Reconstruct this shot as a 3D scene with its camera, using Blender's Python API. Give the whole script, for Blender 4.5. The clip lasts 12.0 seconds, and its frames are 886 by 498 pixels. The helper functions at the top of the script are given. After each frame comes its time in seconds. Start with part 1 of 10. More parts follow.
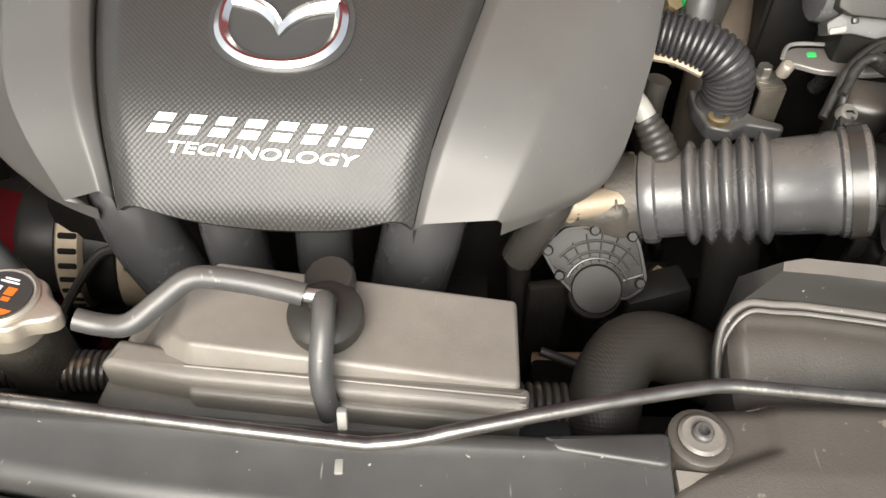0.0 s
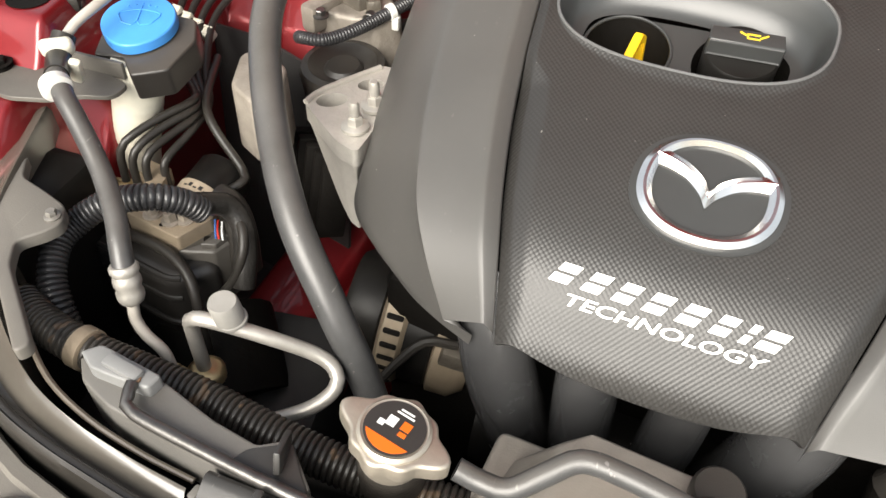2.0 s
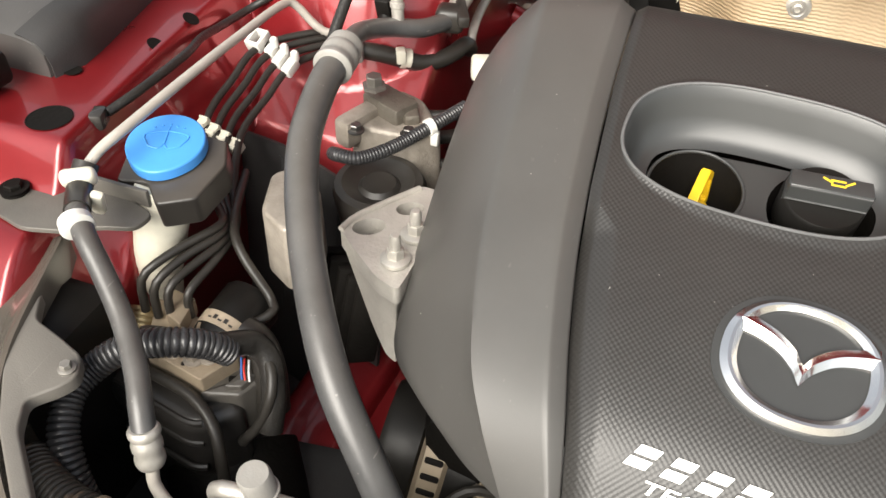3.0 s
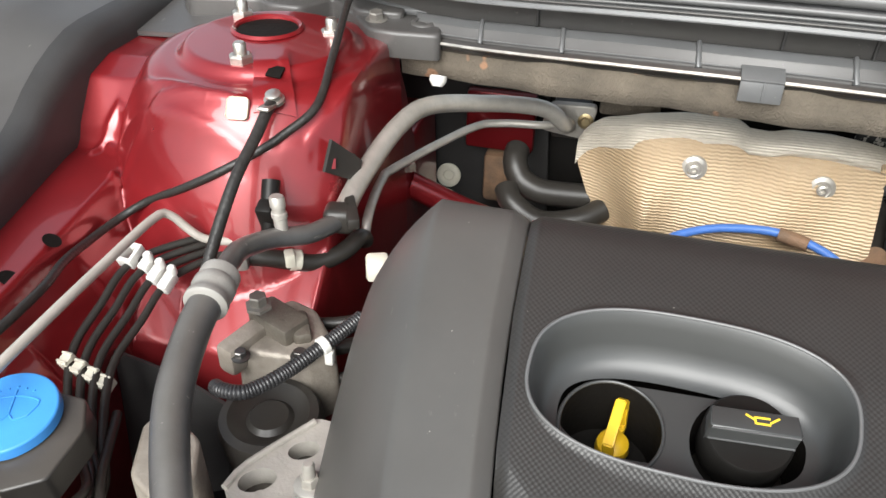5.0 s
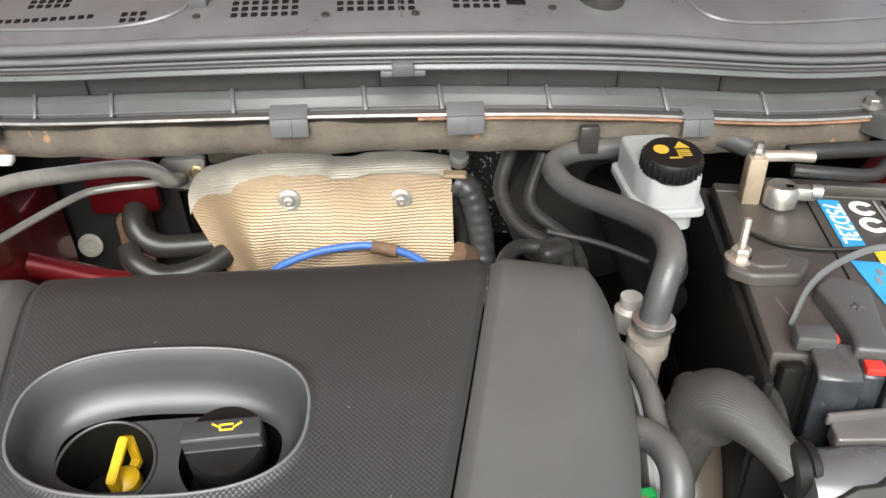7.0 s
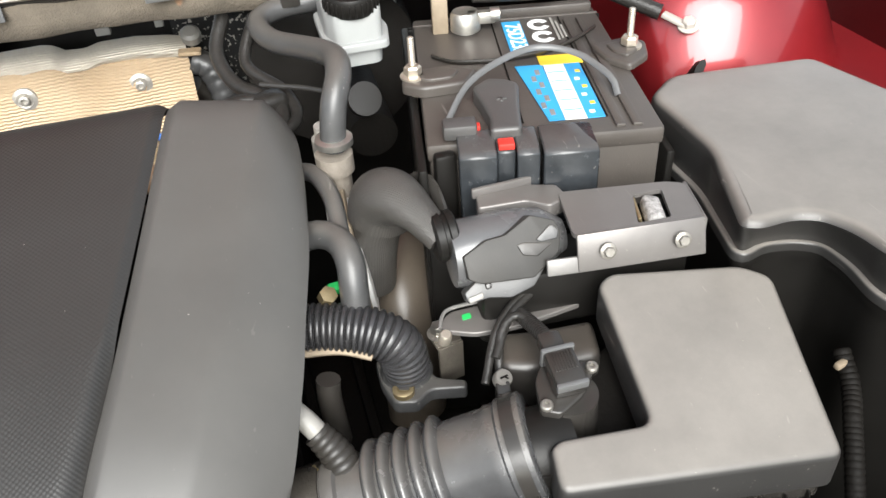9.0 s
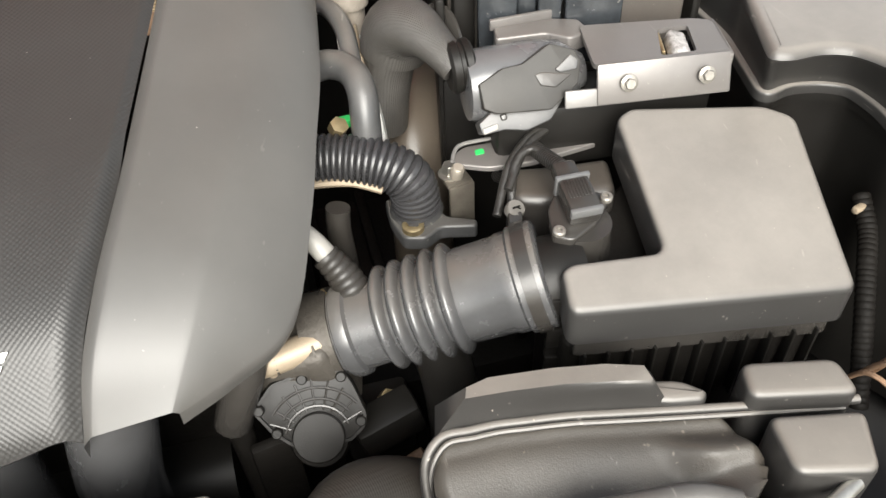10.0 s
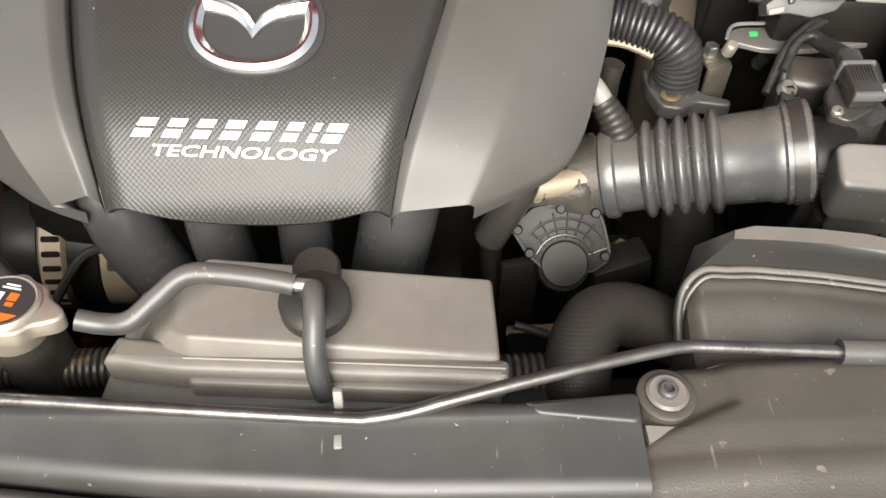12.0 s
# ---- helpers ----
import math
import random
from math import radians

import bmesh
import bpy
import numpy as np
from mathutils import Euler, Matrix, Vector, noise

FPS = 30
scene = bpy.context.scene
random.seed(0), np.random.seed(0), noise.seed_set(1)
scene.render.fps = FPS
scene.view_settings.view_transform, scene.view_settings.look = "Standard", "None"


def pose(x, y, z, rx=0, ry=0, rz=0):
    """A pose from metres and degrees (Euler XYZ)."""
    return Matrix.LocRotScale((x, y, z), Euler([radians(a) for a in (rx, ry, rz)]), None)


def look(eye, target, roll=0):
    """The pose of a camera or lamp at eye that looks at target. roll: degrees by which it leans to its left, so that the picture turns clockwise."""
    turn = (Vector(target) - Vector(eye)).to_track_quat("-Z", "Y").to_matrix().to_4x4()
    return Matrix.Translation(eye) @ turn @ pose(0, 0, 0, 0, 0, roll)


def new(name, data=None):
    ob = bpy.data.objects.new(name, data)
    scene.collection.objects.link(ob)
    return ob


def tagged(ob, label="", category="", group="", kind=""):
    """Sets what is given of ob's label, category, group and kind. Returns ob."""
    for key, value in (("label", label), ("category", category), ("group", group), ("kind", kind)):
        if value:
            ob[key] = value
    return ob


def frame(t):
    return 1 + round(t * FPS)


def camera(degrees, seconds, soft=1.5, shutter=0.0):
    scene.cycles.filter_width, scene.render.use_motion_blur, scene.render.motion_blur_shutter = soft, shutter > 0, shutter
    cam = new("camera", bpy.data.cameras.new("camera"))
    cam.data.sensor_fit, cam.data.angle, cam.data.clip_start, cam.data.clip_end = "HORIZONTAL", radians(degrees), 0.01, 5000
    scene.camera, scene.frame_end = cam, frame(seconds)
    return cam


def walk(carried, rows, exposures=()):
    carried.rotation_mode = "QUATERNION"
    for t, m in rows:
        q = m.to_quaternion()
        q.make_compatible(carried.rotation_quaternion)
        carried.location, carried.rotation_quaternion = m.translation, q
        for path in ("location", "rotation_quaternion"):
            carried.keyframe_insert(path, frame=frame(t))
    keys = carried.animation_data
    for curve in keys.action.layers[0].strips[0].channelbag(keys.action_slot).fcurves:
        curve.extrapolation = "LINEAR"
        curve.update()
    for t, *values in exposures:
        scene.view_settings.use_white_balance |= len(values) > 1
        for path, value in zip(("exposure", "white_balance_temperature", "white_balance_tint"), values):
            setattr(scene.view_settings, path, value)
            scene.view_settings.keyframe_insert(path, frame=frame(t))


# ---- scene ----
cam = camera(59.0, 12.0)
PATH = [
    (0, (0.025, -0.034, 1.271), (0.005, 1.321, -0.2), 0.8),
    (0.5, (-0.039, -0.024, 1.282), (-0.202, 1.3, -0.208), 1.5),
    (1, (-0.091, -0.022, 1.288), (-0.384, 1.292, -0.191), 1.8),
    (1.5, (-0.111, 0.001, 1.307), (-0.49, 1.308, -0.159), 1.9),
    (2, (-0.14, 0.028, 1.314), (-0.58, 1.351, -0.119), 1.9),
    (2.5, (-0.172, 0.065, 1.325), (-0.641, 1.422, -0.068), 2.0),
    (3, (-0.204, 0.1, 1.33), (-0.682, 1.501, -0.015), 2.2),
    (3.5, (-0.228, 0.152, 1.345), (-0.689, 1.598, 0.042), 2.6),
    (3.7, (-0.227, 0.172, 1.347), (-0.686, 1.637, 0.065), 2.5),
    (5.3, (-0.201, 0.219, 1.382), (-0.51, 1.847, 0.262), 1.2),
    (5.5, (-0.181, 0.222, 1.386), (-0.453, 1.867, 0.281), 1.0),
    (6, (-0.122, 0.219, 1.396), (-0.287, 1.893, 0.314), 0.5),
    (6.5, (-0.05, 0.203, 1.399), (-0.084, 1.894, 0.333), 0.1),
    (7, (0.027, 0.184, 1.404), (0.156, 1.877, 0.346), -0.4),
    (7.5, (0.09, 0.137, 1.421), (0.391, 1.807, 0.363), -0.3),
    (7.7, (0.102, 0.126, 1.427), (0.453, 1.778, 0.356), -0.4),
    (9.3, (0.187, 0.045, 1.343), (0.558, 1.548, 0.076), -3.9),
    (9.5, (0.182, 0.043, 1.33), (0.554, 1.523, 0.037), -3.5),
    (10, (0.164, 0.022, 1.307), (0.486, 1.42, -0.086), -2.6),
    (10.5, (0.127, -0.015, 1.284), (0.403, 1.331, -0.17), -0.9),
    (11, (0.092, -0.028, 1.28), (0.289, 1.284, -0.217), 0.0),
    (11.5, (0.034, -0.033, 1.28), (0.17, 1.275, -0.227), 0.9),
    (12, (0.015, -0.054, 1.299), (0.088, 1.26, -0.207), 0.8),
]
walk(cam, [(t, look(eye, target, roll)) for t, eye, target, roll in PATH], [(0.0, 1.34, 6700, 8), (3.7, 1.12, 6700, 8), (5.3, 1.06, 6180, 7), (6.8, 1.14, 6260, 7), (7.6, 1.10, 6290, 7), (9.3, 1.33, 6230, 7), (10.0, 1.43, 6500, 7), (10.5, 1.43, 6700, 8), (11.5, 1.28, 6700, 8)])

# ---- light: bright overcast daylight over an open car bay ----
SUN_EL, SUN_AZ = 38.0, 188.0
world = bpy.data.worlds.new("sky")
scene.world = world
world.use_nodes = True
wn, wl = world.node_tree.nodes, world.node_tree.links
wn.clear()
sky = wn.new("ShaderNodeTexSky")
sky.sky_type, sky.sun_disc = "NISHITA", False
sky.sun_elevation, sky.sun_rotation = radians(SUN_EL), radians(SUN_AZ)
sky.dust_density = 3.0
bg = wn.new("ShaderNodeBackground")
bg.inputs["Strength"].default_value = 0.12
haze = wn.new("ShaderNodeHueSaturation")  # thin white overcast
haze.inputs["Saturation"].default_value = 0.35
wl.new(sky.outputs[0], haze.inputs["Color"])
wl.new(haze.outputs[0], bg.inputs[0])
wl.new(bg.outputs[0], wn.new("ShaderNodeOutputWorld").inputs[0])

sun_data = bpy.data.lights.new("sun", "SUN")
sun_data.energy, sun_data.angle, sun_data.color = 2.65, radians(46), (1.0, 0.96, 0.91)
sun = new("sun", sun_data)
sun_dir = Vector((math.sin(radians(SUN_AZ)) * math.cos(radians(SUN_EL)), math.cos(radians(SUN_AZ)) * math.cos(radians(SUN_EL)), math.sin(radians(SUN_EL))))
sun.matrix_world = look(sun_dir * 20, (0, 0, 0))


# ---- materials ----
def mat(name, colour, rough=0.5, metal=0.0, vary=0.15, scale=25.0, bump=0.08, grain=500.0, dust=0.0, dust_colour=(0.26, 0.22, 0.17), coat=0.0, spec=0.5, settle=False, scuff=0.0):
    """A surface with broad stains, fine grain and a film of dust."""
    m = bpy.data.materials.new(name)
    m.use_nodes = True
    n, l = m.node_tree.nodes, m.node_tree.links
    b = n["Principled BSDF"]
    tc = n.new("ShaderNodeTexCoord")
    big = n.new("ShaderNodeTexNoise")
    big.inputs["Scale"].default_value, big.inputs["Detail"].default_value, big.inputs["Roughness"].default_value = scale, 6.0, 0.65
    l.new(tc.outputs["Object"], big.inputs["Vector"])
    fine = n.new("ShaderNodeTexNoise")
    fine.inputs["Scale"].default_value, fine.inputs["Detail"].default_value = grain, 3.0
    l.new(tc.outputs["Object"], fine.inputs["Vector"])
    dark, light = [min(1, c * (1 - vary)) for c in colour], [min(1, c * (1 + vary)) for c in colour]
    mix = n.new("ShaderNodeMix")
    mix.data_type = "RGBA"
    mix.inputs[6].default_value, mix.inputs[7].default_value = (*dark, 1), (*light, 1)
    ramp = n.new("ShaderNodeMapRange")
    ramp.inputs[1].default_value, ramp.inputs[2].default_value = 0.3, 0.7
    l.new(big.outputs["Fac"], ramp.inputs[0])
    l.new(ramp.outputs[0], mix.inputs[0])
    out = mix.outputs[2]
    if dust > 0:
        film = n.new("ShaderNodeTexNoise")
        film.inputs["Scale"].default_value, film.inputs["Detail"].default_value, film.inputs["Roughness"].default_value = scale * 0.45, 8.0, 0.72
        l.new(tc.outputs["Object"], film.inputs["Vector"])
        amount = n.new("ShaderNodeMapRange")
        amount.inputs[1].default_value, amount.inputs[2].default_value, amount.inputs[3].default_value, amount.inputs[4].default_value = 0.30, 0.78, dust * 0.5, dust
        l.new(film.outputs["Fac"], amount.inputs[0])
        weight = amount.outputs[0]
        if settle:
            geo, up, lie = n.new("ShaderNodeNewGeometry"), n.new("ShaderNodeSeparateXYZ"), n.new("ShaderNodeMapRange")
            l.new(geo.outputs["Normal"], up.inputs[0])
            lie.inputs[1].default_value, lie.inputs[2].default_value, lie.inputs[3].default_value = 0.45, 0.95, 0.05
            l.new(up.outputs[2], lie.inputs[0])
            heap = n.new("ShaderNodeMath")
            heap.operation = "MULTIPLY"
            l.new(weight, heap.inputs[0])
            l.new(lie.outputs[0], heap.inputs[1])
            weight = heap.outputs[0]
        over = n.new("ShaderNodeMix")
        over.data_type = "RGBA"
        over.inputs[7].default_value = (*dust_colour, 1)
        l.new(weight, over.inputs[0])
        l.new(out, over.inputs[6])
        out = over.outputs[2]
    l.new(out, b.inputs["Base Color"])
    b.inputs["Metallic"].default_value = metal
    b.inputs["Specular IOR Level"].default_value = spec
    rr = n.new("ShaderNodeMapRange")
    rr.inputs[3].default_value, rr.inputs[4].default_value = max(0.03, rough - 0.1), min(1.0, rough + 0.12)
    l.new(big.outputs["Fac"], rr.inputs[0])
    l.new(rr.outputs[0], b.inputs["Roughness"])
    if coat:
        b.inputs["Coat Weight"].default_value, b.inputs["Coat Roughness"].default_value = coat, 0.06
    if scuff:
        stretch, streak, keep = n.new("ShaderNodeMapping"), n.new("ShaderNodeTexNoise"), n.new("ShaderNodeMapRange")
        stretch.inputs["Rotation"].default_value, stretch.inputs["Scale"].default_value = (0.3, 0.5, 0.7), (1.0, 0.06, 1.0)
        l.new(tc.outputs["Object"], stretch.inputs["Vector"])
        l.new(stretch.outputs[0], streak.inputs["Vector"])
        streak.inputs["Scale"].default_value, streak.inputs["Detail"].default_value = 210.0, 2.0
        keep.inputs[1].default_value, keep.inputs[2].default_value, keep.inputs[4].default_value = 0.715, 0.78, scuff
        l.new(streak.outputs["Fac"], keep.inputs[0])
        worn = n.new("ShaderNodeMix")
        worn.data_type = "RGBA"
        worn.inputs[7].default_value = (0.30, 0.28, 0.25, 1)
        l.new(keep.outputs[0], worn.inputs[0])
        l.new(out, worn.inputs[6])
        l.new(worn.outputs[2], b.inputs["Base Color"])
    if bump:
        bp = n.new("ShaderNodeBump")
        bp.inputs["Strength"].default_value, bp.inputs["Distance"].default_value = bump, 0.002
        l.new(fine.outputs["Fac"], bp.inputs["Height"])
        l.new(bp.outputs[0], b.inputs["Normal"])
    return m


def pattern_bump(m, build, strength, distance):
    """Adds a woven or dimpled relief: build(nodes, links, x, y, z) returns the socket with the height."""
    n, l = m.node_tree.nodes, m.node_tree.links
    tc, sep = n.new("ShaderNodeTexCoord"), n.new("ShaderNodeSeparateXYZ")
    l.new(tc.outputs["Object"], sep.inputs[0])
    bp = n.new("ShaderNodeBump")
    bp.inputs["Strength"].default_value, bp.inputs["Distance"].default_value = strength, distance
    l.new(build(n, l, *sep.outputs), bp.inputs["Height"])
    b = n["Principled BSDF"]
    if b.inputs["Normal"].links:
        l.new(b.inputs["Normal"].links[0].from_socket, bp.inputs["Normal"])
    l.new(bp.outputs[0], b.inputs["Normal"])


def calc(n, l, op, a, b=None):
    k = n.new("ShaderNodeMath")
    k.operation = op
    for i, v in enumerate((a, b)):
        if v is None:
            continue
        if isinstance(v, (int, float)):
            k.inputs[i].default_value = v
        else:
            l.new(v, k.inputs[i])
    return k.outputs[0]


def dimples(pitch_x, pitch_y, slope):
    """Staggered dots on a surface that rises with y."""
    def build(n, l, x, y, z):
        run = calc(n, l, "ADD", calc(n, l, "MULTIPLY", y, math.cos(slope)), calc(n, l, "MULTIPLY", z, math.sin(slope)))
        a = calc(n, l, "SINE", calc(n, l, "MULTIPLY", x, 2 * math.pi / pitch_x))
        b = calc(n, l, "SINE", calc(n, l, "MULTIPLY", run, 2 * math.pi / pitch_y))
        return calc(n, l, "MULTIPLY", a, b)
    return build


M = {}
M["cover"] = mat("moulded_cover_plastic", (0.052, 0.052, 0.051), 0.42, spec=0.55, vary=0.10, scale=9, bump=0.05, grain=1400, dust=0.12, scuff=0.12)
M["cover_dots"] = mat("dimpled_cover_plastic", (0.0190, 0.0190, 0.0188), 0.36, spec=0.46, vary=0.10, scale=9, bump=0.02, grain=1500, dust=0.05)
pattern_bump(M["cover_dots"], dimples(0.0040, 0.0040, 0.38), 0.13, 0.0011)
M["pocket"] = mat("smooth_pocket_plastic", (0.029, 0.0315, 0.0325), 0.30, vary=0.06, scale=12, bump=0.03, grain=1500, dust=0.05)
M["plastic"] = mat("black_plastic", (0.0065, 0.0062, 0.0058), 0.40, vary=0.2, scale=18, bump=0.08, grain=900, dust=0.018, spec=0.22)
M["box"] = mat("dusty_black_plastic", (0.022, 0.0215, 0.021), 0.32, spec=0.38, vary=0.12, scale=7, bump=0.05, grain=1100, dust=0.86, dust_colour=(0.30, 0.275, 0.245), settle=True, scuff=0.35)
M["cowl"] = mat("weathered_cowl_plastic", (0.085, 0.089, 0.093), 0.30, vary=0.16, scale=14, bump=0.12, grain=700, dust=0.10, scuff=0.25)
M["gloss"] = mat("glossy_black_plastic", (0.022, 0.021, 0.020), 0.20, vary=0.2, scale=20, bump=0.04, grain=600, dust=0.06)
M["rubber"] = mat("black_rubber", (0.012, 0.0115, 0.011), 0.38, spec=0.4, vary=0.2, scale=30, bump=0.06, grain=900, dust=0.08)
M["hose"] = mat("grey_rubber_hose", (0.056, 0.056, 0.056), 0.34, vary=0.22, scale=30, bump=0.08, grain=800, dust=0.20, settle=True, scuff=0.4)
M["duct"] = mat("corrugated_black_duct", (0.016, 0.015, 0.0135), 0.38, vary=0.2, scale=30, bump=0.06, grain=800, dust=0.09, scuff=0.3)
M["loom"] = mat("corrugated_loom_plastic", (0.022, 0.023, 0.026), 0.28, vary=0.2, scale=40, bump=0.04, grain=800, dust=0.06)
M["tape"] = mat("wrapped_black_tape", (0.012, 0.012, 0.012), 0.36, spec=0.35, vary=0.3, scale=120, bump=0.35, grain=260, dust=0.06)
# near-black base: the shade of deep gaps is put into this colour
M["dark"] = mat("oily_metal_shade_black", (0.004, 0.0035, 0.003), 0.65, vary=0.4, scale=20, bump=0.3, grain=200, dust=0.012, spec=0.12)
M["tank"] = mat("grey_translucent_plastic", (0.180, 0.168, 0.150), 0.38, vary=0.16, scale=26, bump=0.08, grain=600, dust=0.32, dust_colour=(0.20, 0.165, 0.125), scuff=0.3)
M["panel"] = mat("grey_front_panel_plastic", (0.115, 0.11, 0.10), 0.5, vary=0.1, scale=12, bump=0.16, grain=900, dust=0.25, scuff=0.3)
M["beam"] = mat("scuffed_black_plastic", (0.026, 0.026, 0.026), 0.34, vary=0.2, scale=22, bump=0.04, grain=900, dust=0.06, scuff=0.5)
M["bracket"] = mat("dark_grey_steel_bracket", (0.085, 0.082, 0.075), 0.45, metal=0.1, vary=0.2, scale=30, bump=0.1, dust=0.2)
M["sheet"] = mat("dull_grey_sheet_steel", (0.20, 0.195, 0.19), 0.40, metal=0.3, vary=0.1, scale=30, bump=0.08, dust=0.15)
M["alu_dark"] = mat("grimy_cast_aluminium", (0.17, 0.155, 0.13), 0.5, metal=0.5, vary=0.35, scale=40, bump=0.35, grain=300, dust=0.35, dust_colour=(0.13, 0.10, 0.07))
M["alu"] = mat("cast_aluminium", (0.50, 0.48, 0.44), 0.42, metal=0.35, vary=0.16, scale=40, bump=0.30, grain=350, dust=0.30, dust_colour=(0.30, 0.25, 0.19))
M["alu_tube"] = mat("aluminium_tube", (0.46, 0.44, 0.40), 0.38, metal=0.5, vary=0.16, scale=45, bump=0.15, grain=300, dust=0.30, dust_colour=(0.33, 0.29, 0.24))
M["steel"] = mat("zinc_plated_steel", (0.55, 0.53, 0.48), 0.34, metal=0.9, vary=0.2, scale=60, bump=0.12, grain=500, dust=0.12)
M["rod"] = mat("bare_steel_rod", (0.15, 0.146, 0.140), 0.30, metal=0.85, vary=0.3, scale=50, bump=0.08, grain=400, dust=0.22, dust_colour=(0.12, 0.10, 0.08))
M["brass"] = mat("yellow_zinc_plating", (0.50, 0.39, 0.21), 0.36, metal=0.8, vary=0.25, scale=60, bump=0.12, grain=500, dust=0.25)
M["capgold"] = mat("dull_gold_pressed_steel", (0.58, 0.52, 0.43), 0.36, metal=0.75, vary=0.12, scale=50, bump=0.08, grain=500, dust=0.25)
M["rust"] = mat("rusted_steel", (0.19, 0.10, 0.05), 0.75, metal=0.2, vary=0.5, scale=40, bump=0.5, grain=250, dust=0.3)
M["castmid"] = mat("stained_cast_aluminium", (0.36, 0.325, 0.28), 0.45, metal=0.3, vary=0.35, scale=30, bump=0.3, grain=300, dust=0.4, dust_colour=(0.17, 0.13, 0.09))
M["tancast"] = mat("tan_passivated_aluminium", (0.31, 0.25, 0.18), 0.5, metal=0.25, vary=0.16, scale=50, bump=0.12, grain=400, dust=0.3, dust_colour=(0.22, 0.17, 0.11))
M["splash"] = mat("dull_black_splash_plastic", (0.022, 0.023, 0.025), 0.5, vary=0.2, scale=14, bump=0.10, grain=500, dust=0.08, spec=0.35)
M["trim"] = mat("faded_black_trim_plastic", (0.048, 0.048, 0.049), 0.36, vary=0.15, scale=12, bump=0.10, grain=900, dust=0.12, scuff=0.3)
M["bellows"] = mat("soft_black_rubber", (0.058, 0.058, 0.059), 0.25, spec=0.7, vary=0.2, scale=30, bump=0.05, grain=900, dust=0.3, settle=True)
M["tanpipe"] = mat("dull_coated_pipe", (0.40, 0.37, 0.33), 0.45, vary=0.1, scale=50, bump=0.06, dust=0.2)
M["grey2"] = mat("dark_grey_connector_plastic", (0.045, 0.045, 0.044), 0.4, vary=0.12, scale=40, bump=0.05, dust=0.25)
M["runner"] = mat("glossy_runner_plastic", (0.040, 0.041, 0.043), 0.24, spec=0.65, vary=0.15, scale=20, bump=0.03, grain=900, dust=0.05)
M["woven"] = mat("cloth_textured_rubber", (0.0105, 0.0095, 0.0085), 0.48, spec=0.28, vary=0.2, scale=25, bump=0.08, grain=500, dust=0.08)
M["satin"] = mat("satin_black_plastic", (0.090, 0.091, 0.094), 0.26, spec=0.75, vary=0.15, scale=20, bump=0.03, grain=900, dust=0.06)
M["smoke"] = mat("smoky_clip_plastic", (0.085, 0.09, 0.095), 0.32, vary=0.1, scale=30, bump=0.04, dust=0.15, scuff=0.3)
M["boot"] = mat("woven_wire_sleeve", (0.030, 0.030, 0.030), 0.40, vary=0.2, scale=40, bump=0.1, grain=900, dust=0.14)
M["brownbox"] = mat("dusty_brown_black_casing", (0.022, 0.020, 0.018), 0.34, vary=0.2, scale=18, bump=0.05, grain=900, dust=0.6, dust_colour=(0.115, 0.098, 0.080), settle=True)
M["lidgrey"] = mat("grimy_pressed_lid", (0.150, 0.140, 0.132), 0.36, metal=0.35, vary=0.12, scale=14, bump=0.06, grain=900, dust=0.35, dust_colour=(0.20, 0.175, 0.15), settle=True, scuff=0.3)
M["dullbolt"] = mat("dull_plated_bolt", (0.24, 0.23, 0.21), 0.42, metal=0.6, vary=0.2, scale=60, bump=0.15, dust=0.25)
M["mottle"] = mat("oxidised_pale_plug", (0.30, 0.29, 0.28), 0.55, vary=0.75, scale=170, bump=0.5, grain=400, dust=0.15)
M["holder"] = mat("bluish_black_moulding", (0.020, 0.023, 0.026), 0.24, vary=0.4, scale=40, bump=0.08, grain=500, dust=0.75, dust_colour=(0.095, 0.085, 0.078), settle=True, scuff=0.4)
M["slate"] = mat("slate_faceted_plastic", (0.013, 0.0145, 0.016), 0.42, spec=0.25, vary=0.12, scale=30, bump=0.04, dust=0.12)
M["lever"] = mat("pale_lever_plastic", (0.20, 0.195, 0.185), 0.42, vary=0.12, scale=40, bump=0.05, dust=0.25)
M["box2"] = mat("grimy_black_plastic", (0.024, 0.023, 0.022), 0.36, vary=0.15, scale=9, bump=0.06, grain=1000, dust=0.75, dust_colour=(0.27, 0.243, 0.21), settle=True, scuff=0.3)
M["dark2"] = mat("grimy_dark_casting", (0.055, 0.050, 0.043), 0.5, metal=0.4, vary=0.4, scale=40, bump=0.3, grain=300, dust=0.3, dust_colour=(0.07, 0.055, 0.04))
M["rim"] = mat("bare_aluminium_rim", (0.80, 0.79, 0.76), 0.4, metal=0.2, vary=0.06, scale=40, bump=0.05, dust=0.1)
M["shield_rim"] = mat("pale_rolled_aluminium", (0.60, 0.56, 0.48), 0.42, metal=0.2, vary=0.14, scale=30, bump=0.10, grain=260, dust=0.25, dust_colour=(0.42, 0.30, 0.18))
M["scoop"] = mat("grained_scoop_plastic", (0.034, 0.031, 0.028), 0.42, vary=0.35, scale=16, bump=0.16, grain=800, dust=0.48, dust_colour=(0.11, 0.095, 0.075), scuff=0.4)
M["brownduct"] = mat("dusty_brown_duct", (0.055, 0.046, 0.038), 0.36, vary=0.25, scale=16, bump=0.06, dust=0.35, dust_colour=(0.20, 0.16, 0.115))
M["channel"] = mat("worn_glossy_rubber", (0.070, 0.063, 0.054), 0.20, vary=0.2, scale=12, bump=0.03, dust=0.25, dust_colour=(0.16, 0.14, 0.11), coat=0.5)
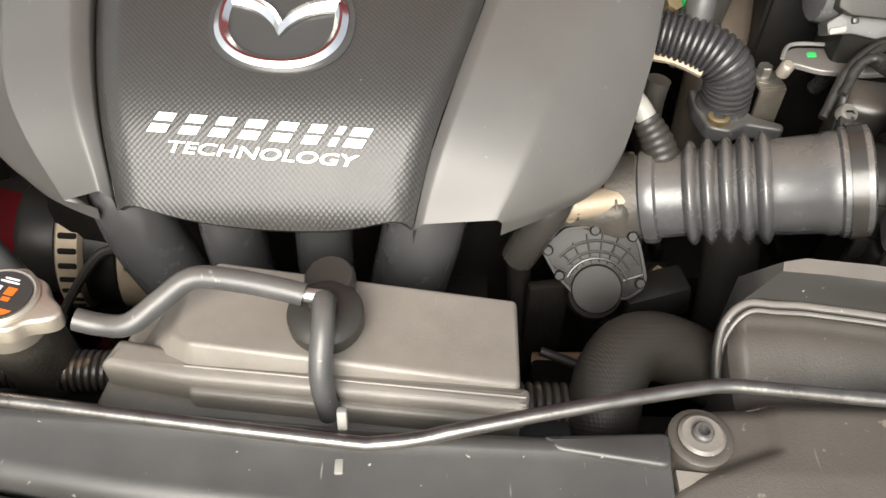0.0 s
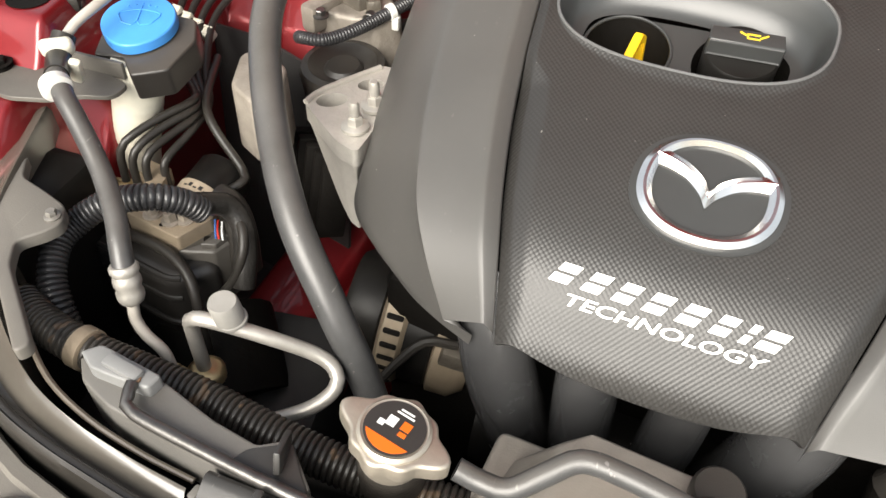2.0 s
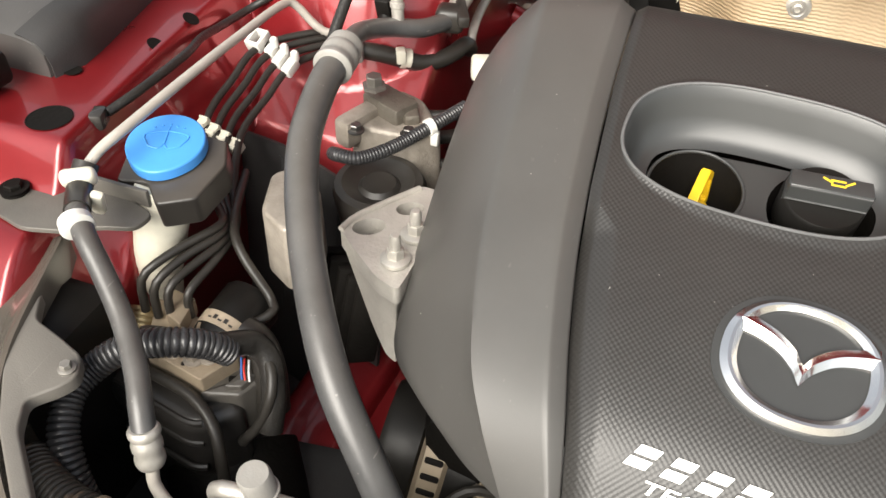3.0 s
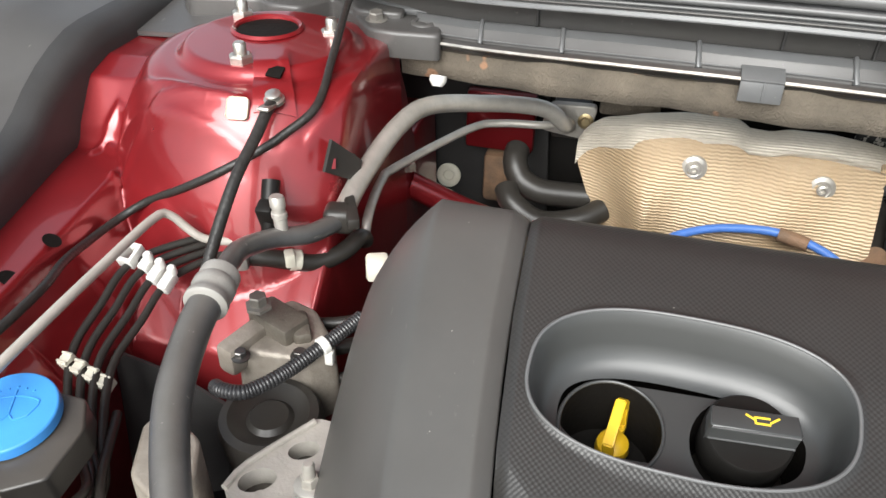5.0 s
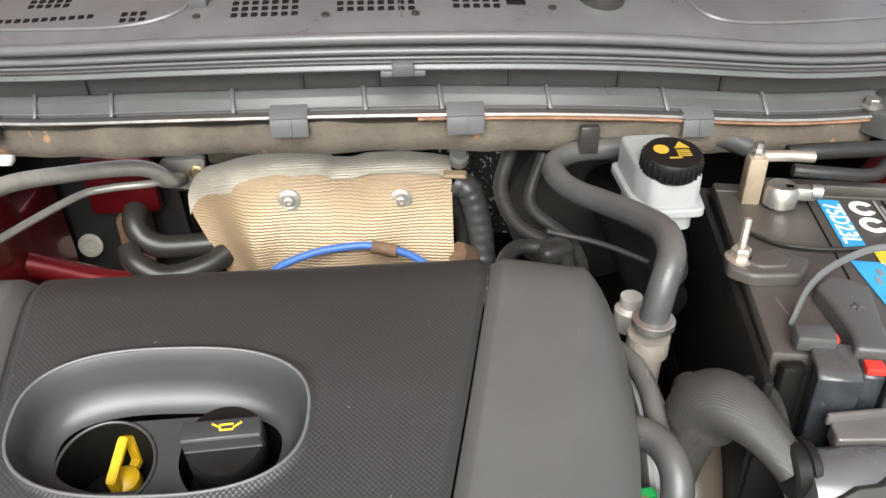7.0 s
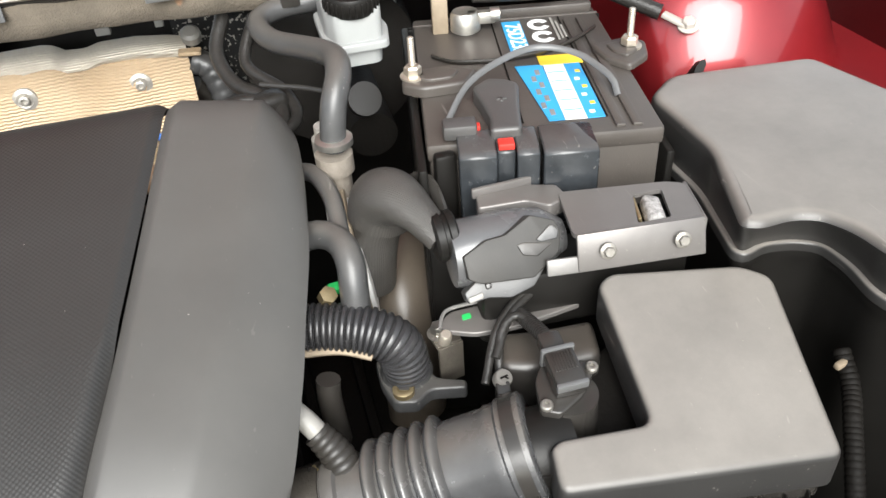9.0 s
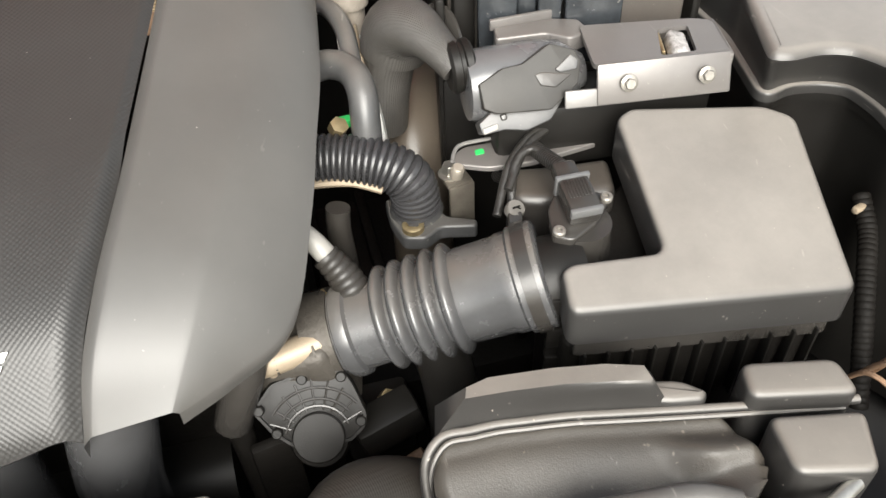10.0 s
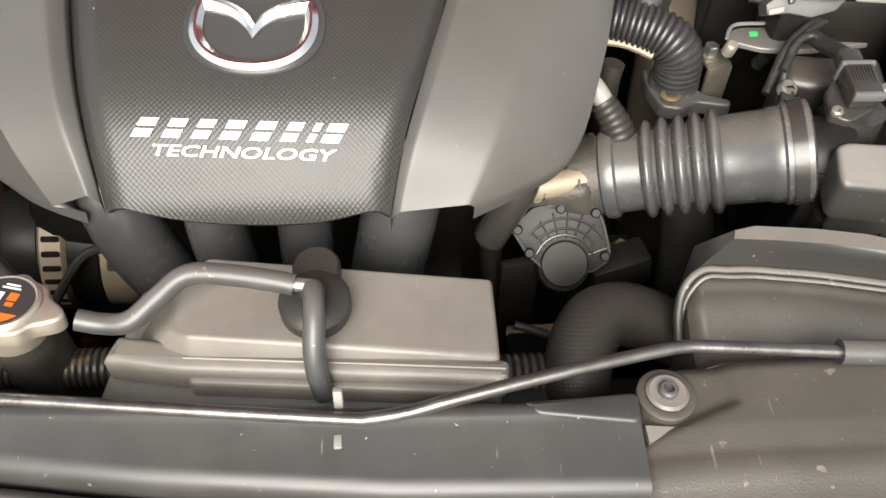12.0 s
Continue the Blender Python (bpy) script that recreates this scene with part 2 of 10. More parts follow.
M["mgrey"] = mat("mid_grey_moulding", (0.095, 0.095, 0.092), 0.38, vary=0.14, scale=16, bump=0.06, dust=0.25, scuff=0.3)
M["abs_black"] = mat("moulded_control_box_plastic", (0.016, 0.0155, 0.015), 0.30, spec=0.5, vary=0.2, scale=18, bump=0.05, grain=900, dust=0.10, dust_colour=(0.12, 0.10, 0.08))
M["paperlab"] = mat("yellowed_paper_label", (0.46, 0.38, 0.28), 0.55, vary=0.2, scale=60, bump=0.05, dust=0.2, dust_colour=(0.25, 0.18, 0.11))
M["chrome"] = mat("chrome", (0.78, 0.765, 0.745), 0.16, metal=1.0, vary=0.02, scale=40, bump=0.0)
M["silver"] = mat("silver_lettering", (0.58, 0.57, 0.54), 0.32, metal=0.55, vary=0.04, scale=60, bump=0.0)
M["red"] = mat("red_metallic_paint", (0.215, 0.009, 0.013), 0.30, metal=0.40, vary=0.14, scale=8, bump=0.02, grain=2500, dust=0.05, dust_colour=(0.26, 0.12, 0.10), coat=0.7)
M["blue"] = mat("blue_cap_plastic", (0.045, 0.26, 0.66), 0.36, vary=0.08, scale=30, bump=0.04, dust=0.06)
M["bluehose"] = mat("blue_silicone", (0.05, 0.16, 0.50), 0.40, vary=0.12, scale=60, bump=0.05, dust=0.10)
M["yellow"] = mat("yellow_plastic", (0.72, 0.45, 0.015), 0.38, vary=0.06, scale=60, bump=0.03)
M["ivory"] = mat("ivory_nylon", (0.68, 0.65, 0.54), 0.42, vary=0.08, scale=40, bump=0.05, dust=0.14)
M["white"] = mat("white_nylon", (0.64, 0.63, 0.59), 0.40, vary=0.06, scale=40, bump=0.05, dust=0.08)
M["foam"] = mat("brown_felt_insulation", (0.105, 0.085, 0.062), 0.95, vary=0.5, scale=22, bump=0.7, grain=420, dust=0.40, dust_colour=(0.19, 0.165, 0.13))
M["copper"] = mat("stained_brown_felt", (0.23, 0.125, 0.075), 0.9, vary=0.4, scale=40, bump=0.6, grain=400)
M["shield"] = mat("embossed_aluminium_heat_shield", (0.46, 0.385, 0.275), 0.42, metal=0.15, vary=0.20, scale=9, bump=0.05, dust=0.65, dust_colour=(0.42, 0.26, 0.12))
M["fleck"] = mat("flecked_bitumen_pad", (0.02, 0.02, 0.02), 0.7, vary=0.2, scale=20, bump=0.4, grain=300)
M["battery"] = mat("battery_case_plastic", (0.030, 0.027, 0.027), 0.42, vary=0.16, scale=16, bump=0.12, grain=700, dust=0.20, scuff=0.3)
M["lab_blue"] = mat("blue_label_print", (0.04, 0.30, 0.58), 0.4, vary=0.05, bump=0.02)
M["lab_white"] = mat("white_label_print", (0.74, 0.74, 0.72), 0.4, vary=0.05, bump=0.02)
M["lab_yellow"] = mat("yellow_label_print", (0.75, 0.52, 0.04), 0.4, vary=0.05, bump=0.02)
M["lab_orange2"] = mat("dull_yellow_print", (0.42, 0.27, 0.03), 0.4, vary=0.1, bump=0.02)
M["lab_orange"] = mat("orange_label_print", (0.68, 0.13, 0.012), 0.4, vary=0.05, bump=0.02)
M["lab_black"] = mat("black_label_print", (0.03, 0.028, 0.026), 0.4, vary=0.05, bump=0.02)
M["redplastic"] = mat("red_plastic", (0.55, 0.03, 0.02), 0.4, vary=0.1, bump=0.04)
M["green"] = mat("green_paint_mark", (0.03, 0.45, 0.10), 0.5, vary=0.1, bump=0.04)
M["grey"] = mat("grey_connector_plastic", (0.24, 0.235, 0.22), 0.45, vary=0.12, scale=40, bump=0.08, dust=0.25)
M["ground"] = mat("pale_concrete", (0.36, 0.33, 0.26), 0.85, vary=0.14, scale=1.2, bump=0.3, grain=60, dust=0.2)
M["gasket"] = mat("translucent_smoked_plastic", (0.19, 0.19, 0.185), 0.34, vary=0.1, scale=30, bump=0.05)
M["fluid"] = mat("milky_reservoir_plastic", (0.30, 0.31, 0.305), 0.34, vary=0.05, scale=20, bump=0.03, dust=0.12)
pattern_bump(M["shield"], lambda n, l, x, y, z: calc(n, l, "SINE", calc(n, l, "ADD", calc(n, l, "MULTIPLY", z, 2 * math.pi / 0.0042), calc(n, l, "MULTIPLY", calc(n, l, "SINE", calc(n, l, "MULTIPLY", x, 2 * math.pi / 0.0110)), 0.6))), 0.48, 0.0011)
pattern_bump(M["shield_rim"], lambda n, l, x, y, z: calc(n, l, "SINE", calc(n, l, "ADD", calc(n, l, "MULTIPLY", z, 2 * math.pi / 0.0042), calc(n, l, "MULTIPLY", y, 2 * math.pi / 0.0060))), 0.5, 0.0009)
pattern_bump(M["fleck"], lambda n, l, x, y, z: calc(n, l, "SINE", calc(n, l, "MULTIPLY", x, 90.0)), 0.1, 0.002)

pattern_bump(M["woven"], lambda n, l, x, y, z: calc(n, l, "MULTIPLY", calc(n, l, "SINE", calc(n, l, "MULTIPLY", calc(n, l, "ADD", x, y), 2 * math.pi / 0.0042)), calc(n, l, "SINE", calc(n, l, "MULTIPLY", calc(n, l, "SUBTRACT", x, z), 2 * math.pi / 0.0042))), 0.14, 0.0010)


def flecks(m, colour, size, share):
    """Pale specks scattered over a dark surface."""
    n, l = m.node_tree.nodes, m.node_tree.links
    b = n["Principled BSDF"]
    tc, v = n.new("ShaderNodeTexCoord"), n.new("ShaderNodeTexNoise")
    v.inputs["Scale"].default_value, v.inputs["Detail"].default_value = size, 2.0
    l.new(tc.outputs["Object"], v.inputs["Vector"])
    step = n.new("ShaderNodeMapRange")
    step.inputs[1].default_value, step.inputs[2].default_value = share, share + 0.04
    l.new(v.outputs["Fac"], step.inputs[0])
    mix = n.new("ShaderNodeMix")
    mix.data_type = "RGBA"
    l.new(step.outputs[0], mix.inputs[0])
    l.new(b.inputs["Base Color"].links[0].from_socket, mix.inputs[6])
    mix.inputs[7].default_value = (*colour, 1)
    l.new(mix.outputs[2], b.inputs["Base Color"])


pattern_bump(M["boot"], lambda n, l, x, y, z: calc(n, l, "MULTIPLY", calc(n, l, "SINE", calc(n, l, "MULTIPLY", calc(n, l, "ADD", x, z), 2 * math.pi / 0.0021)), calc(n, l, "SINE", calc(n, l, "MULTIPLY", calc(n, l, "SUBTRACT", y, z), 2 * math.pi / 0.0021))), 0.35, 0.0008)
flecks(M["cover"], (0.42, 0.40, 0.36), 240.0, 0.775)
flecks(M["cover_dots"], (0.42, 0.40, 0.36), 240.0, 0.785)
flecks(M["box"], (0.36, 0.33, 0.28), 260.0, 0.76)
flecks(M["scoop"], (0.15, 0.13, 0.105), 110.0, 0.70)
flecks(M["box2"], (0.30, 0.27, 0.23), 220.0, 0.74)
flecks(M["hose"], (0.16, 0.15, 0.14), 190.0, 0.72)
flecks(M["beam"], (0.30, 0.29, 0.27), 200.0, 0.75)
flecks(M["fleck"], (0.55, 0.52, 0.46), 160.0, 0.60)
flecks(M["foam"], (0.30, 0.17, 0.10), 30.0, 0.66)
flecks(M["duct"], (0.10, 0.07, 0.045), 60.0, 0.62)


# ---- building helpers ----
def finish(name, bm, material, sharp=38.0):
    bmesh.ops.recalc_face_normals(bm, faces=bm.faces)
    me = bpy.data.meshes.new(name)
    bm.to_mesh(me)
    bm.free()
    me.polygons.foreach_set("use_smooth", [True] * len(me.polygons))
    me.set_sharp_from_angle(angle=radians(sharp))
    me.materials.append(M[material] if isinstance(material, str) else material)
    return new(name, me)


def thing(name, base, label, category, group="", kind=""):
    e = new(name)
    e.location = base
    e.empty_display_size = 0.02
    return tagged(e, label, category, group, kind)


def part(name, bm, material, parent, label="", sharp=38.0):
    ob = finish(name, bm, material, sharp)
    ob.parent = parent
    root = parent
    while root.parent:
        root = root.parent
    ob.matrix_parent_inverse = Matrix.Translation(-root.location) if parent == root else Matrix.Identity(4)
    if label:
        ob["label"] = label
    return ob


def solo(name, bm, material, label, category, group="", kind="", sharp=38.0):
    return tagged(finish(name, bm, material, sharp), label, category, group, kind)


def B():
    return bmesh.new()


def curve_points(pts, step):
    """Smooth points along a path, about step apart."""
    p = [Vector(q) for q in pts]
    if len(p) == 2:
        k = max(1, round((p[1] - p[0]).length / step))
        return [p[0].lerp(p[1], i / k) for i in range(k + 1)]
    ext = [2 * p[0] - p[1], *p, 2 * p[-1] - p[-2]]
    out = []
    for i in range(1, len(ext) - 2):
        a, b, c, d = ext[i - 1:i + 3]
        k = max(2, round((c - b).length / step))
        for j in range(k):
            t = j / k
            out.append(0.5 * (2 * b + (c - a) * t + (2 * a - 5 * b + 4 * c - d) * t * t + (3 * b - a - 3 * c + d) * t ** 3))
    return out + [p[-1]]


def tube(bm, pts, r, seg=14, step=0.012, ribs=None, flat=1.0, r_end=None, bulge=None):
    """A hose along pts. ribs: (pitch, depth). bulge(s, length) scales the radius along it."""
    if ribs:
        step = ribs[0] / 4
    path = curve_points(pts, step)
    length = sum((b - a).length for a, b in zip(path, path[1:]))
    rings, s, up = [], 0.0, None
    for i, c in enumerate(path):
        d = (path[min(i + 1, len(path) - 1)] - path[max(i - 1, 0)]).normalized()
        if up is None:
            up = d.orthogonal().normalized()
        up = (up - d * up.dot(d)).normalized()
        side = d.cross(up)
        if i:
            s += (c - path[i - 1]).length
        rad = r if r_end is None else r + (r_end - r) * s / length
        if ribs:
            rad += ribs[1] * (0, 0.85, 1, 0.85)[i % 4]
        if bulge:
            rad *= bulge(s, length)
        rings.append([bm.verts.new(c + (up * math.cos(a) + side * math.sin(a) * flat) * rad) for a in (2 * math.pi * k / seg for k in range(seg))])
    for a, b in zip(rings, rings[1:]):
        for k in range(seg):
            bm.faces.new((a[k], a[(k + 1) % seg], b[(k + 1) % seg], b[k]))
    bm.faces.new(rings[0][::-1])
    bm.faces.new(rings[-1])
    return bm


def lathe(bm, profile, base, axis=(0, 0, 1), seg=24):
    """Turns (radius, height) pairs about an axis."""
    d = Vector(axis).normalized()
    u = d.orthogonal().normalized()
    if abs(d.z) > 0.99:
        u = Vector((1, 0, 0))
    v = d.cross(u)
    base = Vector(base)
    rings = []
    for r, h in profile:
        if r < 1e-6:
            rings.append([bm.verts.new(base + d * h)])
        else:
            rings.append([bm.verts.new(base + d * h + (u * math.cos(a) + v * math.sin(a)) * r) for a in (2 * math.pi * k / seg for k in range(seg))])
    for a, b in zip(rings, rings[1:]):
        for k in range(seg):
            q = [a[k % len(a)], a[(k + 1) % len(a)], b[(k + 1) % len(b)], b[k % len(b)]]
            q = [w for i, w in enumerate(q) if w not in q[:i]]
            if len(q) > 2:
                bm.faces.new(q)
    for end in (rings[0], rings[-1]):
        if len(end) > 2:
            bm.faces.new(end)
    return bm


def join(bm, other, m=None):
    if m:
        bmesh.ops.transform(other, matrix=m, verts=other.verts)
    me = bpy.data.meshes.new("tmp")
    other.to_mesh(me)
    other.free()
    bm.from_mesh(me)
    bpy.data.meshes.remove(me)
    return bm


def rbox(bm, size, m, bevel=0.004, seg=2, taper=1.0):
    """A box with rounded edges; taper narrows its top. m: a pose, or the centre."""
    o = bmesh.new()
    bmesh.ops.create_cube(o, size=1)
    for v in o.verts:
        k = taper if v.co.z > 0 else 1
        v.co = Vector((v.co.x * size[0] * k, v.co.y * size[1] * k, v.co.z * size[2]))
    if bevel:
        bmesh.ops.bevel(o, geom=o.edges, offset=bevel, segments=seg, affect="EDGES", profile=0.5)
    return join(bm, o, m if isinstance(m, Matrix) else Matrix.Translation(m))


def inset(outline, d):
    """Moves a plan outline inwards by d."""
    n = len(outline)
    area = sum(outline[i][0] * outline[(i + 1) % n][1] - outline[(i + 1) % n][0] * outline[i][1] for i in range(n))
    turn = 1 if area > 0 else -1
    out = []
    for i in range(n):
        p, a, b = Vector(outline[i]), Vector(outline[i - 1]), Vector(outline[(i + 1) % n])
        u, v = (p - a).normalized(), (b - p).normalized()
        m = Vector((-(u.y + v.y), u.x + v.x)) * turn
        k = m.length
        out.append(tuple(p + m.normalized() * d / max(0.45, k / 2)) if k > 1e-6 else tuple(p))
    for _ in range(6):
        for i in range(n):
            j = (i + 1) % n
            was, now = Vector(outline[j]) - Vector(outline[i]), Vector(out[j]) - Vector(out[i])
            if was.dot(now) < 0:
                out[i] = out[j] = tuple((Vector(out[i]) + Vector(out[j])) / 2)
    return out


def prism(bm, outline, low, high, m=None, bevel=0.0, seg=2, scale_top=1.0):
    """An upright block over a plan outline, its top edge rounded by bevel."""
    o = bmesh.new()
    n = len(outline)
    cx, cy = sum(p[0] for p in outline) / n, sum(p[1] for p in outline) / n
    b = min(bevel, (high - low) * 0.5)
    steps = [(0.0, low), (0.0, high - b)]
    if b:
        k = seg + 1
        steps += [(b * (1 - math.cos(math.pi / 2 * j / k)), high - b + b * math.sin(math.pi / 2 * j / k)) for j in range(1, k + 1)]
    rings = []
    for d, z in steps:
        f = 1 + (scale_top - 1) * (z - low) / (high - low)
        rings.append([o.verts.new((cx + (x - cx) * f, cy + (y - cy) * f, z)) for x, y in (inset(outline, d) if d else outline)])
    o.faces.new(rings[0][::-1])
    o.faces.new(rings[-1])
    for p, q in zip(rings, rings[1:]):
        for i in range(n):
            o.faces.new((p[i], p[(i + 1) % n], q[(i + 1) % n], q[i]))
    bmesh.ops.remove_doubles(o, verts=o.verts, dist=2e-5)
    bmesh.ops.triangulate(o, faces=[f for f in o.faces if len(f.verts) > 4])
    return join(bm, o, m)


def plates(outline, holes, low, high):
    """A flat plate over a plan outline with openings right through it."""
    o = bmesh.new()
    rings = [[[o.verts.new((x, y, z)) for x, y in loop] for loop in (outline, *holes)] for z in (low, high)]
    for level in rings:
        edges = []
        for loop in level:
            edges += [o.edges.new((loop[i], loop[(i + 1) % len(loop)])) for i in range(len(loop))]
        bmesh.ops.triangle_fill(o, edges=edges, use_beauty=True)
    for a, b in zip(*rings):
        for i in range(len(a)):
            j = (i + 1) % len(a)
            o.faces.new((a[i], a[j], b[j], b[i]))
    bmesh.ops.recalc_face_normals(o, faces=o.faces)
    return o


def round_outline(pts, r, k=5):
    """Rounds the corners of a plan outline."""
    out, n = [], len(pts)
    for i in range(n):
        p, a, b = Vector(pts[i]), Vector(pts[i - 1]), Vector(pts[(i + 1) % n])
        da, db = (a - p), (b - p)
        q = min(r, da.length * 0.45, db.length * 0.45)
        s, e = p + da.normalized() * q, p + db.normalized() * q
        for j in range(k + 1):
            t = j / k
            out.append(tuple((1 - t) ** 2 * s + 2 * t * (1 - t) * p + t * t * e))
    return out


def sheet(bm, rows, thick=0.0):
    """A skin over rows of points, given thickness downwards."""
    g = [[bm.verts.new(p) for p in row] for row in rows]
    faces = []
    for a, b in zip(g, g[1:]):
        for k in range(len(a) - 1):
            faces.append(bm.faces.new((a[k], a[k + 1], b[k + 1], b[k])))
    if thick:
        bmesh.ops.recalc_face_normals(bm, faces=faces)
        bmesh.ops.solidify(bm, geom=faces, thickness=thick)
    return bm


def loft(bm, rings):
    """A closed skin over rings of equal count, capped at both ends."""
    o = bmesh.new()
    g = [[o.verts.new(p) for p in r] for r in rings]
    n = len(g[0])
    for p, q in zip(g, g[1:]):
        for i in range(n):
            o.faces.new((p[i], p[(i + 1) % n], q[(i + 1) % n], q[i]))
    caps = [o.faces.new(g[0][::-1]), o.faces.new(g[-1])]
    bmesh.ops.triangulate(o, faces=caps)
    bmesh.ops.recalc_face_normals(o, faces=o.faces)
    return join(bm, o)


def bolt(bm, at, r=0.007, h=0.006, axis=(0, 0, 1), washer=1.5):
    """A flanged hexagon bolt head."""
    lathe(bm, [(r * washer, 0), (r * washer, 0.0015), (r * 1.05, 0.0025)], at, axis, 16)
    d = Vector(axis).normalized()
    lathe(bm, [(r, 0), (r, h * 0.85), (r * 0.85, h), (0, h)], Vector(at) + d * 0.0015, axis, 6)
    return bm


def text_mesh(words, size, m, shear=0.0, depth=0.0006, stretch=1.0):
    c = bpy.data.curves.new("words", "FONT")
    c.body, c.size, c.shear, c.extrude, c.align_x, c.align_y = words, size, shear, depth, "CENTER", "CENTER"
    c.resolution_u, c.offset = 3, size * 0.010
    ob = new("words", c)
    bpy.context.view_layer.update()
    me = bpy.data.meshes.new_from_object(ob.evaluated_get(bpy.context.evaluated_depsgraph_get()))
    bpy.data.objects.remove(ob)
    bpy.data.curves.remove(c)
    bm = bmesh.new()
    bm.from_mesh(me)
    bpy.data.meshes.remove(me)
    bmesh.ops.transform(bm, matrix=m @ Matrix.Diagonal((stretch, 1, 1, 1)), verts=bm.verts)
    return bm


def lerp_table(table, x):
    if x <= table[0][0]:
        return table[0][1]
    for (a, u), (b, v) in zip(table, table[1:]):
        if x <= b:
            return u + (v - u) * (x - a) / (b - a)
    return table[-1][1]


def smooth(a, b, x):
    t = max(0.0, min(1.0, (x - a) / (b - a)))
    return t * t * (3 - 2 * t)


# ---- setting: ground, body shell ----
bm = B()
bmesh.ops.create_grid(bm, x_segments=4, y_segments=4, size=120)
solo("ground", bm, "ground", "pale dusty concrete ground under the car", "ground", kind="structure")


def grid_field(x0, x1, nx, y0, y1, ny, height):
    return [[(x0 + (x1 - x0) * i / nx, y0 + (y1 - y0) * j / ny, height(x0 + (x1 - x0) * i / nx, y0 + (y1 - y0) * j / ny)) for i in range(nx + 1)] for j in range(ny + 1)]


def tower_height(x, y, cx, cy, top, hole=None):
    """The pressed dome over a suspension strut."""
    r = math.hypot(x - cx, y - cy)
    z = top - 0.012 * smooth(0.085, 0.10, r) - 0.02 * smooth(0.11, 0.16, r) - 0.28 * smooth(0.125, 0.27, r) - 0.4 * smooth(0.25, 0.34, r)
    if (math.hypot(x - hole[0], y - hole[1]) if hole else r) < 0.034:
        z = top - 0.05
    return z


FRONT_L = [(0.50, 0.30), (0.655, 0.50), (0.69, 0.80), (0.72, 0.850), (0.80, 0.918), (0.865, 0.975), (0.878, 0.985), (0.885, 1.000), (0.92, 1.042), (0.96, 1.052), (1.06, 1.050), (1.10, 0.90)]


BEADS = [[(-0.735, 0.872), (-0.700, 0.858), (-0.640, 0.836), (-0.590, 0.822), (-0.540, 0.8147), (-0.510, 0.824), (-0.489, 0.837), (-0.470, 0.870), (-0.459, 0.910), (-0.457, 0.945)], [(-0.749, 0.861), (-0.731, 0.899), (-0.690, 0.880), (-0.654, 0.860), (-0.587, 0.843)], [(-0.703, 0.828), (-0.639, 0.798), (-0.60, 0.775)], [(-0.700, 0.830), (-0.640, 0.846), (-0.555, 0.842)]]


def bead(x, y):
    """Pressed stiffening beads that stand a little proud of the wing."""
    best = 1.0
    for line in BEADS:
        for (ax, ay), (bx, by) in zip(line, line[1:]):
            dx, dy = bx - ax, by - ay
            t = min(1.0, max(0.0, ((x - ax) * dx + (y - ay) * dy) / (dx * dx + dy * dy)))
            best = min(best, math.hypot(x - ax - dx * t, y - ay - dy * t))
    return 0.0048 * math.exp(-(best / 0.0042) ** 2)


def apron_left(x, y):
    """The left inner wing: rail, sloping shelf with a crease, and the strut tower."""
    side = 0.6 * smooth(-0.462, -0.438, x)
    top = 0.925 - 0.09 * smooth(0.42, 0.30, y) + 0.041 * smooth(0.45, 0.49, y)
    crease = -0.674 - 0.12 * (y - 0.60)
    rail = top - 0.034 * smooth(crease - 0.002, crease + 0.016, x) - 0.05 * smooth(crease + 0.008, crease + 0.05, x) - 0.5 * smooth(crease + 0.045, crease + 0.065, x)
    rail -= 0.010 * smooth(0.055, 0.045, abs(y - 0.668)) * smooth(crease + 0.002, crease + 0.02, x)
    shelf = lerp_table(FRONT_L, y) - side - 0.012 * smooth(-0.66, -0.74, x)
    shelf -= 0.006 * smooth(0.012, 0.0, abs(x + 0.60 + 0.25 * (y - 0.8))) * smooth(0.86, 0.82, y)
    return max(rail, shelf, tower_height(x, y, -0.575, 0.965, 1.078, (-0.588, 0.988)) - side, 0.34) + bead(x, y)


def apron_right(x, y):
    rail = 0.93 - 0.5 * smooth(0.80, 0.78, x)
    return max(rail, tower_height(x, y, 0.746, 0.919, 1.058) - 0.6 * smooth(0.632, 0.600, x), 0.42)


bm = B()
sheet(bm, grid_field(-0.86, -0.40, 220, 0.14, 1.24, 400, apron_left))
ap = thing("body_shell", (0, 0.7, 0), "red metallic painted inner body panels of the engine bay", "car body", kind="structure")
part("inner_wing", bm, "red", ap, "red painted inner wing with pressed swages", 75)
bm = B()
sheet(bm, grid_field(0.46, 0.95, 80, 0.14, 1.24, 120, apron_right))
part("inner_wing", bm, "red", ap, "red painted inner wing with pressed swages", 50)
part("chassis_rail", rbox(B(), (0.085, 0.62, 0.09), pose(-0.466, 0.62, 0.62, 0, 0, -3), 0.012, 3), "red", ap, "dim red chassis rail")
part("wheel_liner", rbox(B(), (0.30, 0.56, 0.02), pose(0.66, 0.42, 0.66, 0, 0, 0), 0.006), "splash", ap, "black wheel arch liner")
